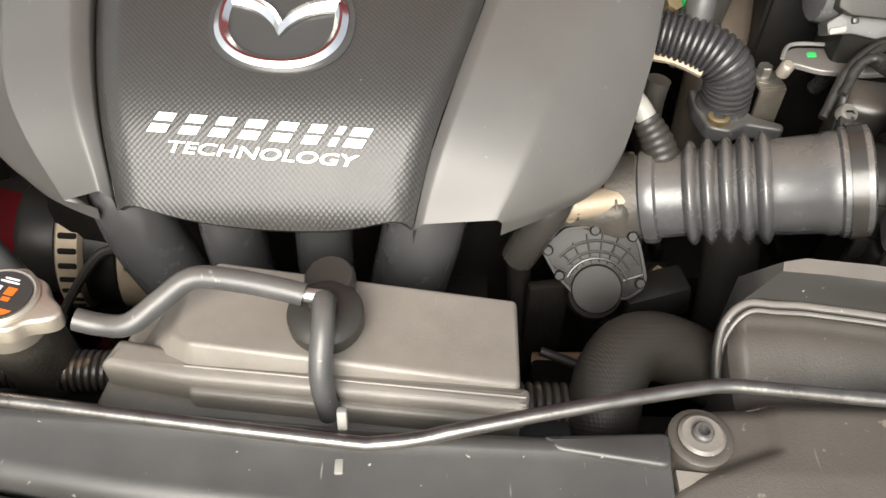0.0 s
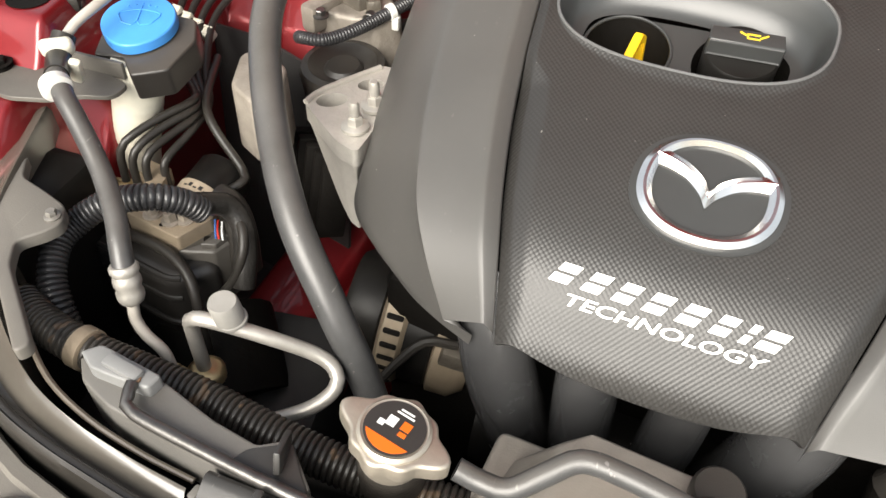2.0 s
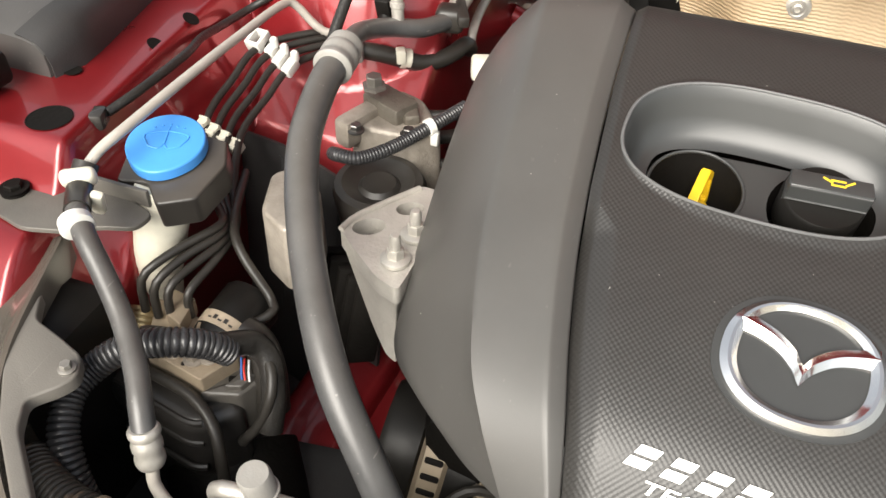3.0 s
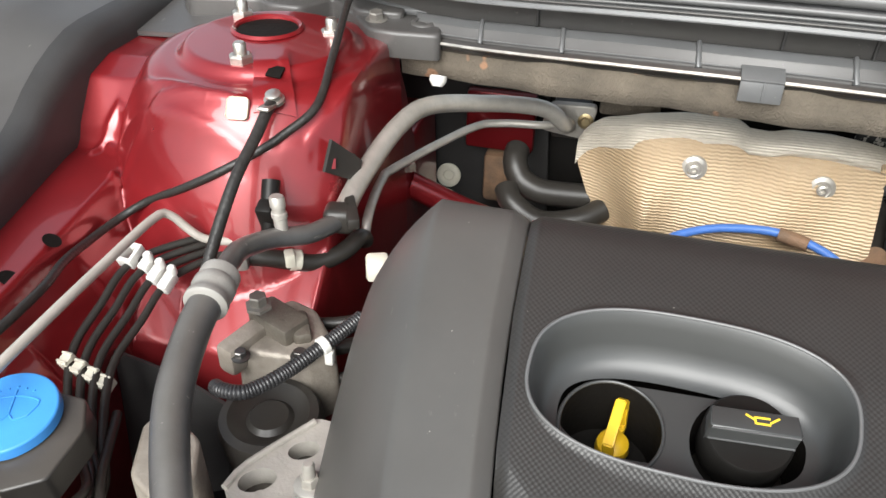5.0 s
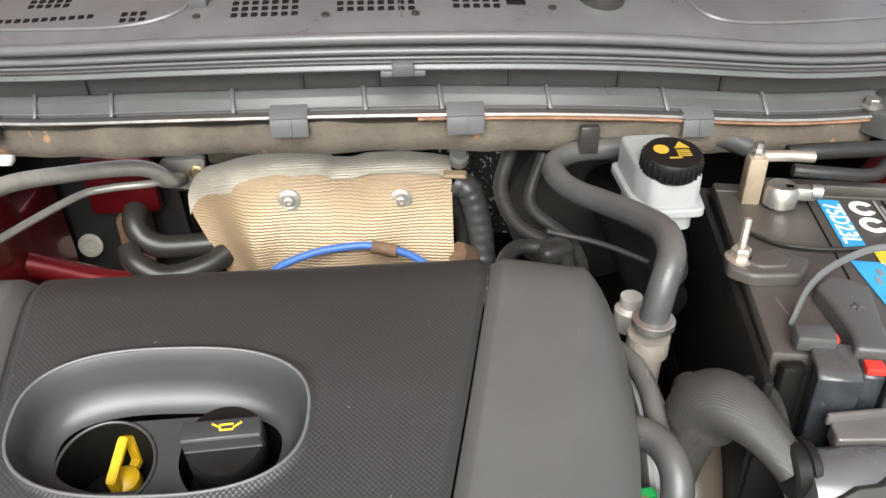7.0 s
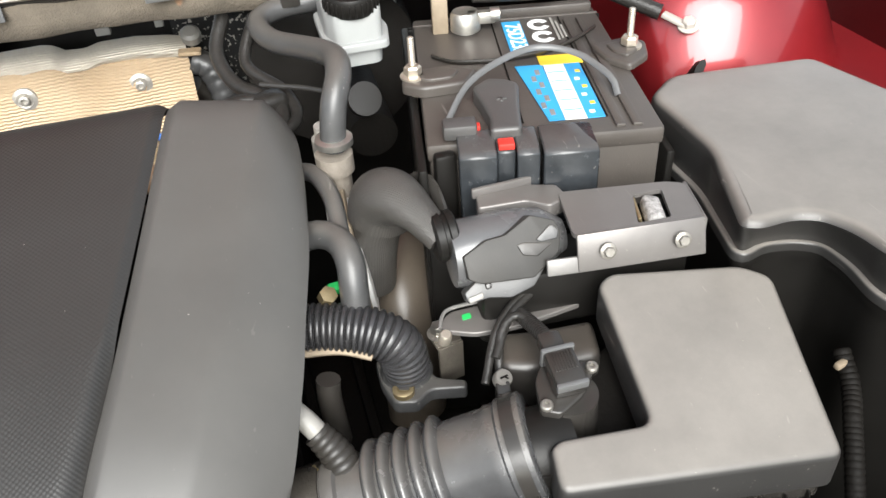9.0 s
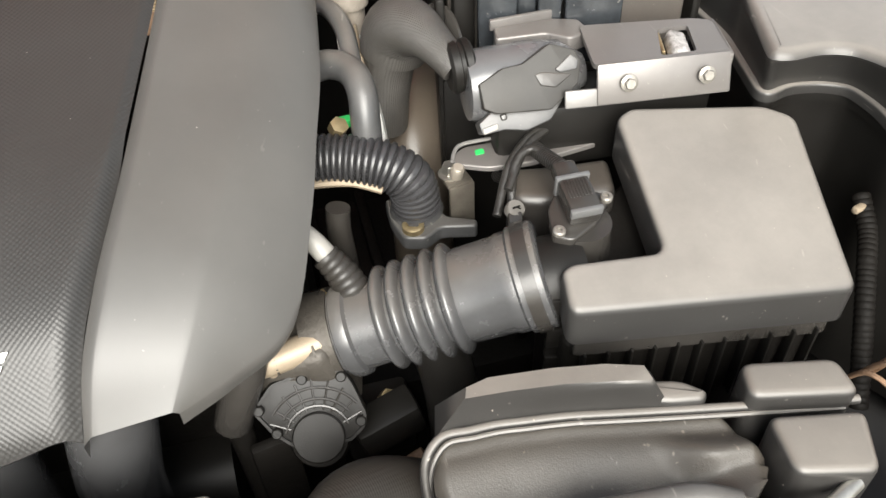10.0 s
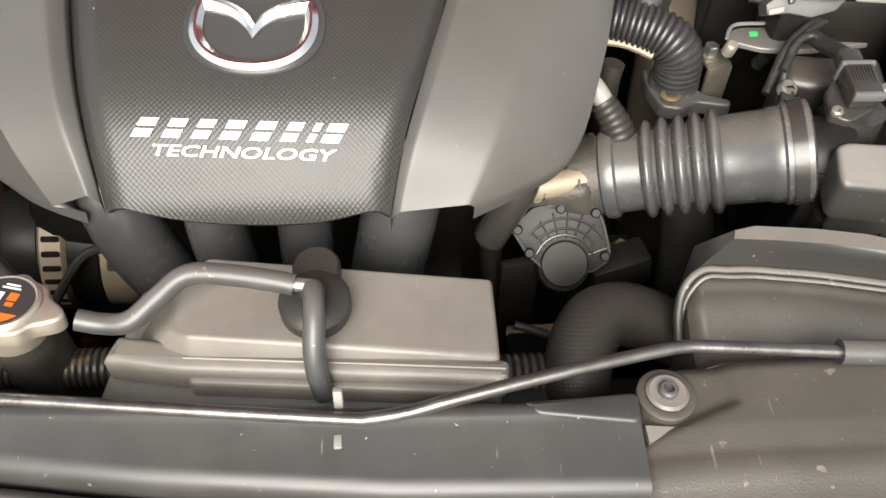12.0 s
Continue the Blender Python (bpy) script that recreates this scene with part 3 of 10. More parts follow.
# outer wings, bumper and sills, which close the bay to the ground
for side in (-1, 1):
    bm = B()
    cx = 0.07
    rows = []
    for x, z in ((0.93, 1.03), (0.96, 1.04), (0.99, 1.0), (1.0, 0.80), (0.98, 0.45), (0.94, 0.02)):
        rows.append([(cx + side * (x - 0.10 * smooth(0.5, -0.1, y)), y, z + (0.0 if z < 0.5 else 0.05 * (y - 0.5))) for y in (-0.02, 0.2, 0.45, 0.7, 0.95, 1.3)])
    sheet(bm, rows, 0.003)
    part("wing_panel", bm, "red", ap, "red metallic outer wing")
bm = B()
rbox(bm, (1.55, 0.02, 0.5), pose(0.07, -0.10, 0.27), 0.008)
part("bumper_skin", bm, "red", ap, "red painted front bumper skin")
bm = B()
rbox(bm, (1.6, 0.03, 0.95), pose(0.07, 1.30, 0.50), 0.008)
part("firewall", bm, "plastic", ap, "dark insulated bulkhead")
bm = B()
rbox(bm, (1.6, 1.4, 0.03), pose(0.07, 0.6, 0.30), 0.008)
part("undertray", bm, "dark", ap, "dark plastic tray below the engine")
for y in (0.1, 1.2):
    for x in (-0.6, 0.75):
        bm = B()
        rbox(bm, (0.08, 0.12, 0.30), pose(x, y, 0.149), 0.008)
        part("axle_stand", bm, "dark", ap)
# the raised bonnet that stands over the bay, behind and above the camera's view
bonnet = thing("bonnet", (0.0, 1.30, 1.22), "raised red bonnet standing open over the engine bay", "bonnet")
rows = []
for t in np.linspace(0, 1, 15):
    y, z = 1.30 - 0.70 * t, 1.23 + 0.68 * t + 0.05 * math.sin(math.pi * t)
    w = 0.70 - 0.08 * t * t
    rows.append([(w * u, y, z - 0.03 * u * u) for u in np.linspace(-1, 1, 17)])
part("skin", sheet(B(), rows, 0.012), "red", bonnet)
for x in (-0.42, 0.0, 0.42):
    part("stiffener", tube(B(), [(x, 1.275, 1.22), (x * 0.95, 0.95, 1.575), (x * 0.85, 0.66, 1.85)], 0.03, 10, 0.05, flat=0.5), "red", bonnet)

# red crossbeam and firewall patches seen behind the engine
bm = B()
rbox(bm, (0.10, 0.02, 0.09), pose(-0.36, 1.235, 0.885), 0.006)
part("bulkhead_patch", bm, "red", ap, "bare red painted patch of the bulkhead")
bm = B()
tube(bm, [(-0.46, 1.10, 0.84), (-0.36, 1.12, 0.79), (-0.24, 1.13, 0.765)], 0.018, 10)
part("bulkhead_brace", bm, "red", ap)
# diagonal red chassis rail seen in the gaps below the hoses
bm = B()
rbox(bm, (0.06, 0.75, 0.08), pose(-0.435, 0.66, 0.60, 0, 8, 6), 0.012)
part("chassis_rail", bm, "red", ap, "red painted chassis rail")

# holes and nuts of the two strut towers
for cx, cy, tz, nuts in ((-0.588, 0.988, 1.080, ((-0.629, 1.014, 1.064), (-0.574, 0.893, 1.064), (-0.517, 0.997, 1.060))), (0.746, 0.919, 1.058, ((0.671, 0.936, 1.043), (0.800, 0.975, 1.040), (0.735, 0.840, 1.043)))):
    bm = B()
    lathe(bm, [(0.037, 0.0), (0.040, 0.003), (0.037, 0.006), (0.034, 0.004), (0.0335, 0.001)], (cx, cy, tz - 0.004), (0, 0, 1), 32)
    part("strut_hole_rim", bm, "red", ap)
    # near-black lining puts the opening's shade into its colour
    part("strut_wall", lathe(B(), [(0.0336, 0.0015), (0.0332, 0.001), (0.0332, -0.040)], (cx, cy, tz - 0.004), (0, 0, 1), 32), "dark", ap, "strut opening wall, near-black for the shade inside")
    part("strut_bearing", lathe(B(), [(0.034, 0.0), (0.029, 0.003), (0.024, -0.002), (0.0, -0.002)], (cx, cy, tz - 0.022), (0, 0, 1), 28), "dark2", ap, "grimy strut bearing in the hole")
    part("strut_stud", lathe(B(), [(0.009, 0), (0.009, 0.006), (0, 0.007)], (cx, cy, tz - 0.024), (0, 0, 1), 8), "dark", ap)
    for p in nuts:
        bm = B()
        lathe(bm, [(0.0175, 0), (0.0175, 0.003), (0.013, 0.006)], p, (0, 0, 1), 20)
        lathe(bm, [(0.0125, 0), (0.0125, 0.016), (0.010, 0.018), (0, 0.018)], Vector(p) + Vector((0, 0, 0.004)), (0, 0, 1), 6)
        lathe(bm, [(0.0065, 0), (0.0065, 0.011), (0.005, 0.013), (0, 0.013)], Vector(p) + Vector((0, 0, 0.021)), (0, 0, 1), 12)
        part("strut_nut", bm, "steel", ap, "bare steel strut nut")


# ---- engine ----
engine = thing("engine", (-0.08, 0.6, 0.3), "oily engine block under the cover, its shade put into near-black", "engine")
# block, head and gearbox wear the near-black that carries the gaps' shade
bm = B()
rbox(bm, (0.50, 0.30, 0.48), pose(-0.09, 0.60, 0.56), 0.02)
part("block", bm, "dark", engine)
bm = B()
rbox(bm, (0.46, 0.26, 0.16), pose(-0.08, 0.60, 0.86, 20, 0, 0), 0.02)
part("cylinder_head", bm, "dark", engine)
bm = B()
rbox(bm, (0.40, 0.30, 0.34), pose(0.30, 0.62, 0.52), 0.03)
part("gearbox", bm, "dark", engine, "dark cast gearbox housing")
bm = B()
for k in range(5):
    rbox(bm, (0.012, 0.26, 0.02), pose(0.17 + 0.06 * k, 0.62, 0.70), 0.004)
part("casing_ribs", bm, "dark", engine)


SPINE = [(0.335, 0.858), (0.341, 0.876), (0.348, 0.892), (0.36, 0.908), (0.375, 0.926), (0.39, 0.940), (0.41, 0.952), (0.445, 0.967), (0.484, 0.982), (0.54, 1.0025), (0.62, 1.032), (0.68, 1.053), (0.705, 1.058), (0.725, 1.054), (0.742, 1.040), (0.75, 1.025)]
_sp = curve_points([(0, y, z) for y, z in SPINE], 0.002)
SPINE_FINE = [(p.y, p.z) for p in _sp]


def spine(y):
    return lerp_table(SPINE_FINE, y)


SEAM_L = [(0.352, -0.209), (0.419, -0.228), (0.48, -0.241), (0.543, -0.249), (0.632, -0.2555), (0.713, -0.257), (0.76, -0.257)]
SEAM_R = [(0.343, -0.003), (0.40, 0.017), (0.45, 0.035), (0.533, 0.058), (0.606, 0.078), (0.69, 0.100), (0.76, 0.112)]


FOLD_L = [(0.340, -0.192), (0.3485, -0.193), (0.391, -0.2025), (0.442, -0.213), (0.490, -0.219), (0.512, -0.2235), (0.538, -0.2485), (0.76, -0.257)]
FOLD_R = [(0.340, -0.019), (0.3485, -0.0165), (0.37, -0.0075), (0.40, 0.0045), (0.45, 0.0225), (0.478, 0.0315), (0.494, 0.038), (0.518, 0.0535), (0.76, 0.112)]


def cover_z(x, y):
    """Height of the cover's middle panel: folded down along both seams in front, with a soft edge behind."""
    z = spine(y)
    for seam, fold, s in ((lerp_table(SEAM_L, y), lerp_table(FOLD_L, y), 1), (lerp_table(SEAM_R, y), lerp_table(FOLD_R, y), -1)):
        over = (fold - x) * s
        k = 0.0022
        soft = 0.5 * (over + math.sqrt(over * over + k * k)) if over > -0.02 else 0.0
        z -= 0.52 * soft
        z -= 0.0045 * smooth(0.009, 0.0, (x - seam) * s)
    return z


cover = thing("engine_cover", (-0.08, 0.55, 0.88), "dark grey moulded plastic engine cover with a dimpled middle panel", "engine cover")
RC = Vector((-0.137, 0.5935))  # middle of the filler pocket


def pocket_rim(a, grow=0.0):
    """The rounded outline of the filler pocket, wider at its back."""
    c, s = math.cos(a), math.sin(a)
    ax = 0.1005 + grow
    ay = (0.050 if s > 0 else 0.052) + grow
    n = 2.6
    k = (abs(c) ** n + abs(s) ** n) ** (-1 / n)
    return RC + Vector((ax * k * c + 0.004 * s, ay * k * s - 0.03 * 0.12 * c))


outer = [(lerp_table(SEAM_L, y) + 0.0004, y) for y in np.linspace(0.747, 0.352, 90)]
lip = curve_points([(-0.2078, 0.352, 0), (-0.203, 0.3500, 0), (-0.163, 0.3445, 0), (-0.111, 0.3420, 0), (-0.057, 0.3420, 0), (-0.023, 0.3445, 0), (-0.0046, 0.347, 0)], 0.003)
outer += [(p.x, p.y) for p in lip[1:-1]]
outer += [(lerp_table(SEAM_R, y) - 0.0004, y) for y in np.linspace(0.347, 0.737, 90)]
back = [(x, 0.737 + 0.010 * (0.11 - x) / 0.365) for x in np.linspace(0.105, -0.252, 50)]
outer += back
bm = B()
rings = []
RINGS = 84
for k in range(RINGS + 1):
    t = k / RINGS
    ring = []
    for x, y in outer:
        a = math.atan2(y - RC.y, x - RC.x)
        p = pocket_rim(a)
        q = p.lerp(Vector((x, y)), t ** 0.92)
        z = cover_z(q.x, q.y) + 0.0022 * math.exp(-(t / 0.02) ** 2)
        ring.append(bm.verts.new((q.x, q.y, z)))
    rings.append(ring)
skirt = []
for v in rings[-1]:
    skirt.append(bm.verts.new((v.co.x + (RC.x - v.co.x) * 0.012, v.co.y + (RC.y - v.co.y) * 0.012, v.co.z - 0.0045)))
rings.append(skirt)
for a, b in zip(rings, rings[1:]):
    for i in range(len(a)):
        j = (i + 1) % len(a)
        bm.faces.new((a[i], a[j], b[j], b[i]))
part("middle_panel", bm, "cover_dots", cover, "dimpled dark grey plastic panel", 30)

# the pocket: rounded walls down to a floor with two round openings
bm = B()
N = 96
DIPX, CAPX = (-0.180, 0.586), (-0.093, 0.588)
floor_z = lambda x, y: 0.987 + 0.34 * (y - 0.586)
wall = []
for k, (grow, mixd) in enumerate(((0.0, 0.0), (-0.0015, 0.06), (-0.004, 0.25), (-0.007, 0.55), (-0.011, 0.85), (-0.017, 0.97), (-0.022, 1.0))):
    ring = []
    for i in range(N):
        a = 2 * math.pi * i / N
        p = pocket_rim(a, grow)
        top = cover_z(p.x, p.y) + 0.0018
        ring.append(bm.verts.new((p.x, p.y, top + (floor_z(p.x, p.y) - top) * mixd)))
    wall.append(ring)
for a, b in zip(wall, wall[1:]):
    for i in range(N):
        bm.faces.new((a[i], a[(i + 1) % N], b[(i + 1) % N], b[i]))
edges = [bm.edges.get((wall[-1][i], wall[-1][(i + 1) % N])) for i in range(N)]
wells = []
for (hx, hy), r in ((DIPX, 0.034), (CAPX, 0.037)):
    loop = [bm.verts.new((hx + r * math.cos(2 * math.pi * i / 40), hy + r * 0.92 * math.sin(2 * math.pi * i / 40), floor_z(hx, hy + r * 0.92 * math.sin(2 * math.pi * i / 40)))) for i in range(40)]
    edges += [bm.edges.new((loop[i], loop[(i + 1) % 40])) for i in range(40)]
    wells.append(loop)
bmesh.ops.triangle_fill(bm, edges=edges, use_beauty=True)
wells = [[v.co.copy() for v in loop] for loop in wells]
pocket = part("filler_pocket", bm, "pocket", cover, "smooth oval pocket with two round openings", 40)
# well walls and floor are near-black: the depth's shade is in their colour
for loop in wells:
    bm = B()
    hi, mid, low = [[bm.verts.new(p - Vector((0, 0, d))) for p in loop] for d in (0.0002, 0.006, 0.085)]
    for a, b in ((hi, mid), (mid, low)):
        for i in range(40):
            bm.faces.new((a[i], a[(i + 1) % 40], b[(i + 1) % 40], b[i]))
    bm.faces.new(low)
    part("well", bm, "dark", pocket, "deep opening, its shade put into near-black")


def stations(pts, k=7):
    """Evenly shared points of a smooth line through pts."""
    p = [Vector(q) for q in pts]
    ext = [2 * p[0] - p[1], *p, 2 * p[-1] - p[-2]]
    out = []
    for i in range(1, len(ext) - 2):
        a, b, c, d = ext[i - 1:i + 3]
        for j in range(k):
            t = j / k
            out.append(0.5 * (2 * b + (c - a) * t + (2 * a - 5 * b + 4 * c - d) * t * t + (3 * b - a - 3 * c + d) * t ** 3))
    return out + [p[-1]]


def side_panel(inner, ridge, crease, edge, label, roll=2.6):
    """A smooth flank of the cover: a ridge beside the seam, a fold along a crease and a rolled outer edge."""
    rows = []
    for a, r, b, c in zip(stations(inner), stations(ridge), stations(crease), stations(edge)):
        row = [a - Vector((0, 0, 0.012)), a, a.lerp(r, 0.12) + Vector((0, 0, 0.0012)), a.lerp(r, 0.80), a.lerp(r, 0.93), r.lerp(b, 0.02), r.lerp(b, 0.10), r.lerp(b, 0.35), r.lerp(b, 0.65), r.lerp(b, 0.93), b]
        d = c - b
        for t in (0.07, 0.2, 0.4, 0.6, 0.78, 0.9, 0.96):
            row.append(b + Vector((d.x * t, d.y * t, d.z * (0.62 * t + 0.38 * t ** roll))))
        row += [c, c + Vector((-d.x * 0.03, -d.y * 0.03, -0.006)), c + Vector((-d.x * 0.10, -d.y * 0.10, -0.012))]
        rows.append(row)
    bm = sheet(B(), rows)
    return part("side_panel", bm, "cover", cover, label, 50)


def ridge_line(seam, off, ys, lift):
    return [(lerp_table(seam, y) + off * smooth(0.345, 0.40, y) + off * 0.6 * smooth(0.40, 0.345, y), y + 0.001, spine(y) + lift) for y in ys]


YL = (0.353, 0.39, 0.44, 0.50, 0.56, 0.62, 0.68, 0.71, 0.73, 0.745)
side_panel([(lerp_table(SEAM_L, y) - 0.0008, y, spine(y) - 0.0075) for y in YL], ridge_line(SEAM_L, -0.0135, YL, 0.0010),
           [(-0.248, 0.358, 0.886), (-0.272, 0.384, 0.921), (-0.291, 0.418, 0.945), (-0.306, 0.478, 0.970), (-0.316, 0.546, 0.994), (-0.322, 0.614, 1.020), (-0.328, 0.675, 1.041), (-0.331, 0.710, 1.050), (-0.332, 0.740, 1.047), (-0.330, 0.760, 1.030)],
           [(-0.226, 0.357, 0.880), (-0.258, 0.373, 0.876), (-0.290, 0.394, 0.870), (-0.332, 0.428, 0.865), (-0.364, 0.462, 0.864), (-0.373, 0.50, 0.878), (-0.380, 0.58, 0.920), (-0.382, 0.66, 0.962), (-0.378, 0.712, 0.985), (-0.362, 0.742, 0.990)],
           "smooth grey plastic flank of the cover")
YR = (0.344, 0.375, 0.42, 0.48, 0.54, 0.60, 0.66, 0.69, 0.715, 0.735)
side_panel([(lerp_table(SEAM_R, y) + 0.0008, y, spine(y) - 0.0075) for y in YR], ridge_line(SEAM_R, 0.0125, YR, 0.0005),
           [(0.056, 0.3465, 0.8885), (0.074, 0.374, 0.919), (0.093, 0.414, 0.946), (0.115, 0.470, 0.970), (0.136, 0.529, 0.993), (0.154, 0.592, 1.016), (0.171, 0.655, 1.038), (0.182, 0.692, 1.047), (0.187, 0.718, 1.044), (0.188, 0.740, 1.031)],
           [(0.060, 0.3470, 0.8850), (0.098, 0.366, 0.887), (0.141, 0.394, 0.894), (0.169, 0.460, 0.935), (0.183, 0.512, 0.958), (0.197, 0.568, 0.978), (0.206, 0.63, 0.995), (0.210, 0.68, 1.002), (0.210, 0.715, 1.004), (0.206, 0.742, 1.000)],
           "smooth grey plastic flank of the cover")


def on_cover(u, v, lift=0.0):
    """A point of the badge plane: u across, v up the slope from the plane's foot."""
    y = 0.35
    s = 0.0
    for (ya, za), (yb, zb) in zip(SPINE_FINE, SPINE_FINE[1:]):
        if ya < 0.35:
            continue
        d = math.hypot(yb - ya, zb - za)
        if s + d >= v:
            t = (v - s) / d
            n = Vector((0, -(zb - za), yb - ya)).normalized()
            return Vector((u, ya + (yb - ya) * t, za + (zb - za) * t)) + n * lift
        s += d
    return Vector((u, y, spine(y)))


def arc_of(y):
    s = 0.0
    for (ya, za), (yb, zb) in zip(SPINE_FINE, SPINE_FINE[1:]):
        if ya < 0.35:
            continue
        if yb > y:
            return s
        s += math.hypot(yb - ya, zb - za)
    return s


def drape(bm, lift, about=None):
    """Lays a flat drawing in x, y on the cover, turned with it, keeping its relief."""
    if about:
        m = Matrix.Translation((*about, 0)) @ Matrix.Rotation(TURN, 4, "Z") @ Matrix.Translation((-about[0], -about[1], 0))
        bmesh.ops.transform(bm, matrix=m, verts=bm.verts)
    for v in bm.verts:
        v.co = on_cover(v.co.x, v.co.y, lift + v.co.z)
    return bm


# badge: a chrome oval with a winged form, plain shapes
EC = Vector((-0.098, arc_of(0.4565)))
EA, EBh = 0.0476, 0.0408
TURN = math.radians(-3.2)  # the cover sits a little askew


def oval(a, k=1.0, n=2.25):
    c, s = math.cos(a), math.sin(a)
    q = (abs(c) ** n + abs(s) ** n) ** (-1 / n)
    return Vector((EC.x + EA * k * q * c, EC.y + EBh * k * q * s * (1.0 if s > 0 else 0.97)))


badge = part("badge_base", drape(prism(B(), [tuple(oval(2 * math.pi * i / 64, 1.09)) for i in range(64)], -0.001, 0.0008), 0.0005, EC), "pocket", cover, "smooth dark oval behind the badge", 60)
bm = B()


def ring_inner(a):
    """How far in the ring's inner edge lies: wide at the sides, narrower at the top."""
    return 0.775 + 0.065 * max(0.0, math.sin(a)) ** 1.5


loops = []
for share, h in ((0.0, 0.0), (0.04, 0.0026), (0.42, 0.0058), (0.62, 0.0056), (0.97, 0.0022), (1.0, 0.0)):
    loop = []
    for i in range(96):
        a = 2 * math.pi * i / 96
        p = oval(a, 1.0 - share * (1.0 - ring_inner(a)))
        loop.append(bm.verts.new((p.x, p.y, h)))
    loops.append(loop)
for a, b in zip(loops, loops[1:]):
    for i in range(96):
        bm.faces.new((a[i], a[(i + 1) % 96], b[(i + 1) % 96], b[i]))
part("badge_ring", drape(bm, 0.001, EC), "chrome", badge, "polished chrome oval ring", 22)
bm = B()
# wings: a dip in the middle, sweeping up to the ring on both sides
UP = [(0.0, 0.03), (0.04, 0.10), (0.12, 0.24), (0.34, 0.43), (0.58, 0.54), (0.84, 0.64)]
LOW = [(0.0, -0.34), (0.05, -0.25), (0.12, -0.12), (0.34, 0.10), (0.58, 0.21), (0.82, 0.25)]
for s in (-1, 1):
    top = curve_points([(u * EA, v * EBh, 0) for u, v in UP], 0.003)
    low = curve_points([(u * EA, v * EBh, 0) for u, v in LOW], 0.003)
    n = 18
    top, low = [[line[round(i * (len(line) - 1) / n)] for i in range(n + 1)] for line in (top, low)]
    lanes = []
    for share, h in ((0.0, 0.0005), (0.10, 0.0030), (0.55, 0.0062), (0.95, 0.0026), (1.0, 0.0005)):
        lanes.append([bm.verts.new((EC.x + s * (p.x + (q.x - p.x) * share), EC.y + p.y + (q.y - p.y) * share, h)) for p, q in zip(top, low)])
    for a, b in zip(lanes, lanes[1:]):
        for i in range(n):
            bm.faces.new((a[i], a[i + 1], b[i + 1], b[i]))
part("badge_wing", drape(bm, 0.001, EC), "chrome", badge, "polished chrome wing form", 22)

# the maker's line as plain slanted bars, and the word below it
vy, x0 = arc_of(0.3822), -0.1795
MID = (-0.104, vy)
for w in (0.0215, 0.0205, 0.020, 0.0215, 0.0215, 0.0185, 0.010, 0.0215):
    sl, h = 0.0036, 0.0068
    b = max(0.0050, (w - 0.004) * 0.74)
    for lo, hi in ((-1.0, -0.16), (0.16, 1.0)):
        bm = prism(B(), [(x0 + sl * lo, vy + h * lo), (x0 + b + sl * lo, vy + h * lo), (x0 + b + sl * hi, vy + h * hi), (x0 + sl * hi, vy + h * hi)], 0, 0.0012)
        bmesh.ops.subdivide_edges(bm, edges=bm.edges, cuts=1)
        part("mark_bar", drape(bm, 0.0006, MID), "silver", cover)
    x0 += w
MID = (-0.1065, arc_of(0.3717))
bm = text_mesh("TECHNOLOGY", 0.0112, Matrix.Translation((*MID, 0)), shear=0.22, stretch=1.70)
bmesh.ops.triangulate(bm, faces=bm.faces)
part("lettering", drape(bm, 0.0010, MID), "silver", cover, "raised silver letters", 30)

# paler tube along the rim paints the highlight on the pocket's edge
ring = [pocket_rim(2 * math.pi * i / 90, 0.0004) for i in range(91)]
part("pocket_edge", tube(B(), [(p.x, p.y, cover_z(p.x, p.y) + 0.0016) for p in ring], 0.0013, 8, 0.008), "smoke", pocket, "pale pocket edge, the rim's highlight put into its colour")
part("well_rim", tube(B(), [(DIPX[0] + 0.034 * math.cos(a), DIPX[1] + 0.0313 * math.sin(a), floor_z(0, DIPX[1] + 0.0313 * math.sin(a)) + 0.0008) for a in np.linspace(0, 2 * math.pi, 41)], 0.0013, 8, 0.006), "pocket", pocket)

# oil dipstick and filler cap in the pocket
dip = thing("oil_dipstick", (-0.1755, 0.598, 0.90), "yellow plastic oil dipstick handle in the pocket", "dipstick")
bm = B()
lathe(bm, [(0.004, -0.014), (0.0095, -0.010), (0.0118, -0.002), (0.0108, 0.005), (0.006, 0.009), (0, 0.010)], (-0.1755, 0.598, 0.957), (0, -0.2, 1), 22)
part("plug", bm, "yellow", dip)
# an upright triangular finger loop, seen edge-on from the front of the car
LOOP = [Vector(p) for p in ((-0.1780, 0.5860, 0.955), (-0.1800, 0.5830, 0.973), (-0.1745, 0.6110, 0.9895), (-0.1715, 0.6175, 0.985), (-0.1695, 0.6190, 0.960), (-0.1745, 0.604, 0.952))]
side = (LOOP[2] - LOOP[0]).cross(LOOP[4] - LOOP[0]).normalized()
mid = sum(LOOP, Vector()) / 6 + Vector((0, 0.0006, -0.001))
bm = B()
rings = []
for p in LOOP:
    inner = mid + (p - mid) * max(0.2, 1 - 0.0072 / (p - mid).length)
    rings.append([bm.verts.new(q) for q in (p - side * 0.0038, p + side * 0.0038, inner + side * 0.0034, inner - side * 0.0034)])
for a, b in zip(rings, rings[1:] + rings[:1]):
    for k in range(4):
        bm.faces.new((a[k], a[(k + 1) % 4], b[(k + 1) % 4], b[k]))
bmesh.ops.recalc_face_normals(bm, faces=bm.faces)
bmesh.ops.bevel(bm, geom=bm.edges[:], offset=0.0009, segments=2, affect="EDGES")
part("handle", bm, "yellow", dip, "triangular yellow finger loop")
bm = B()
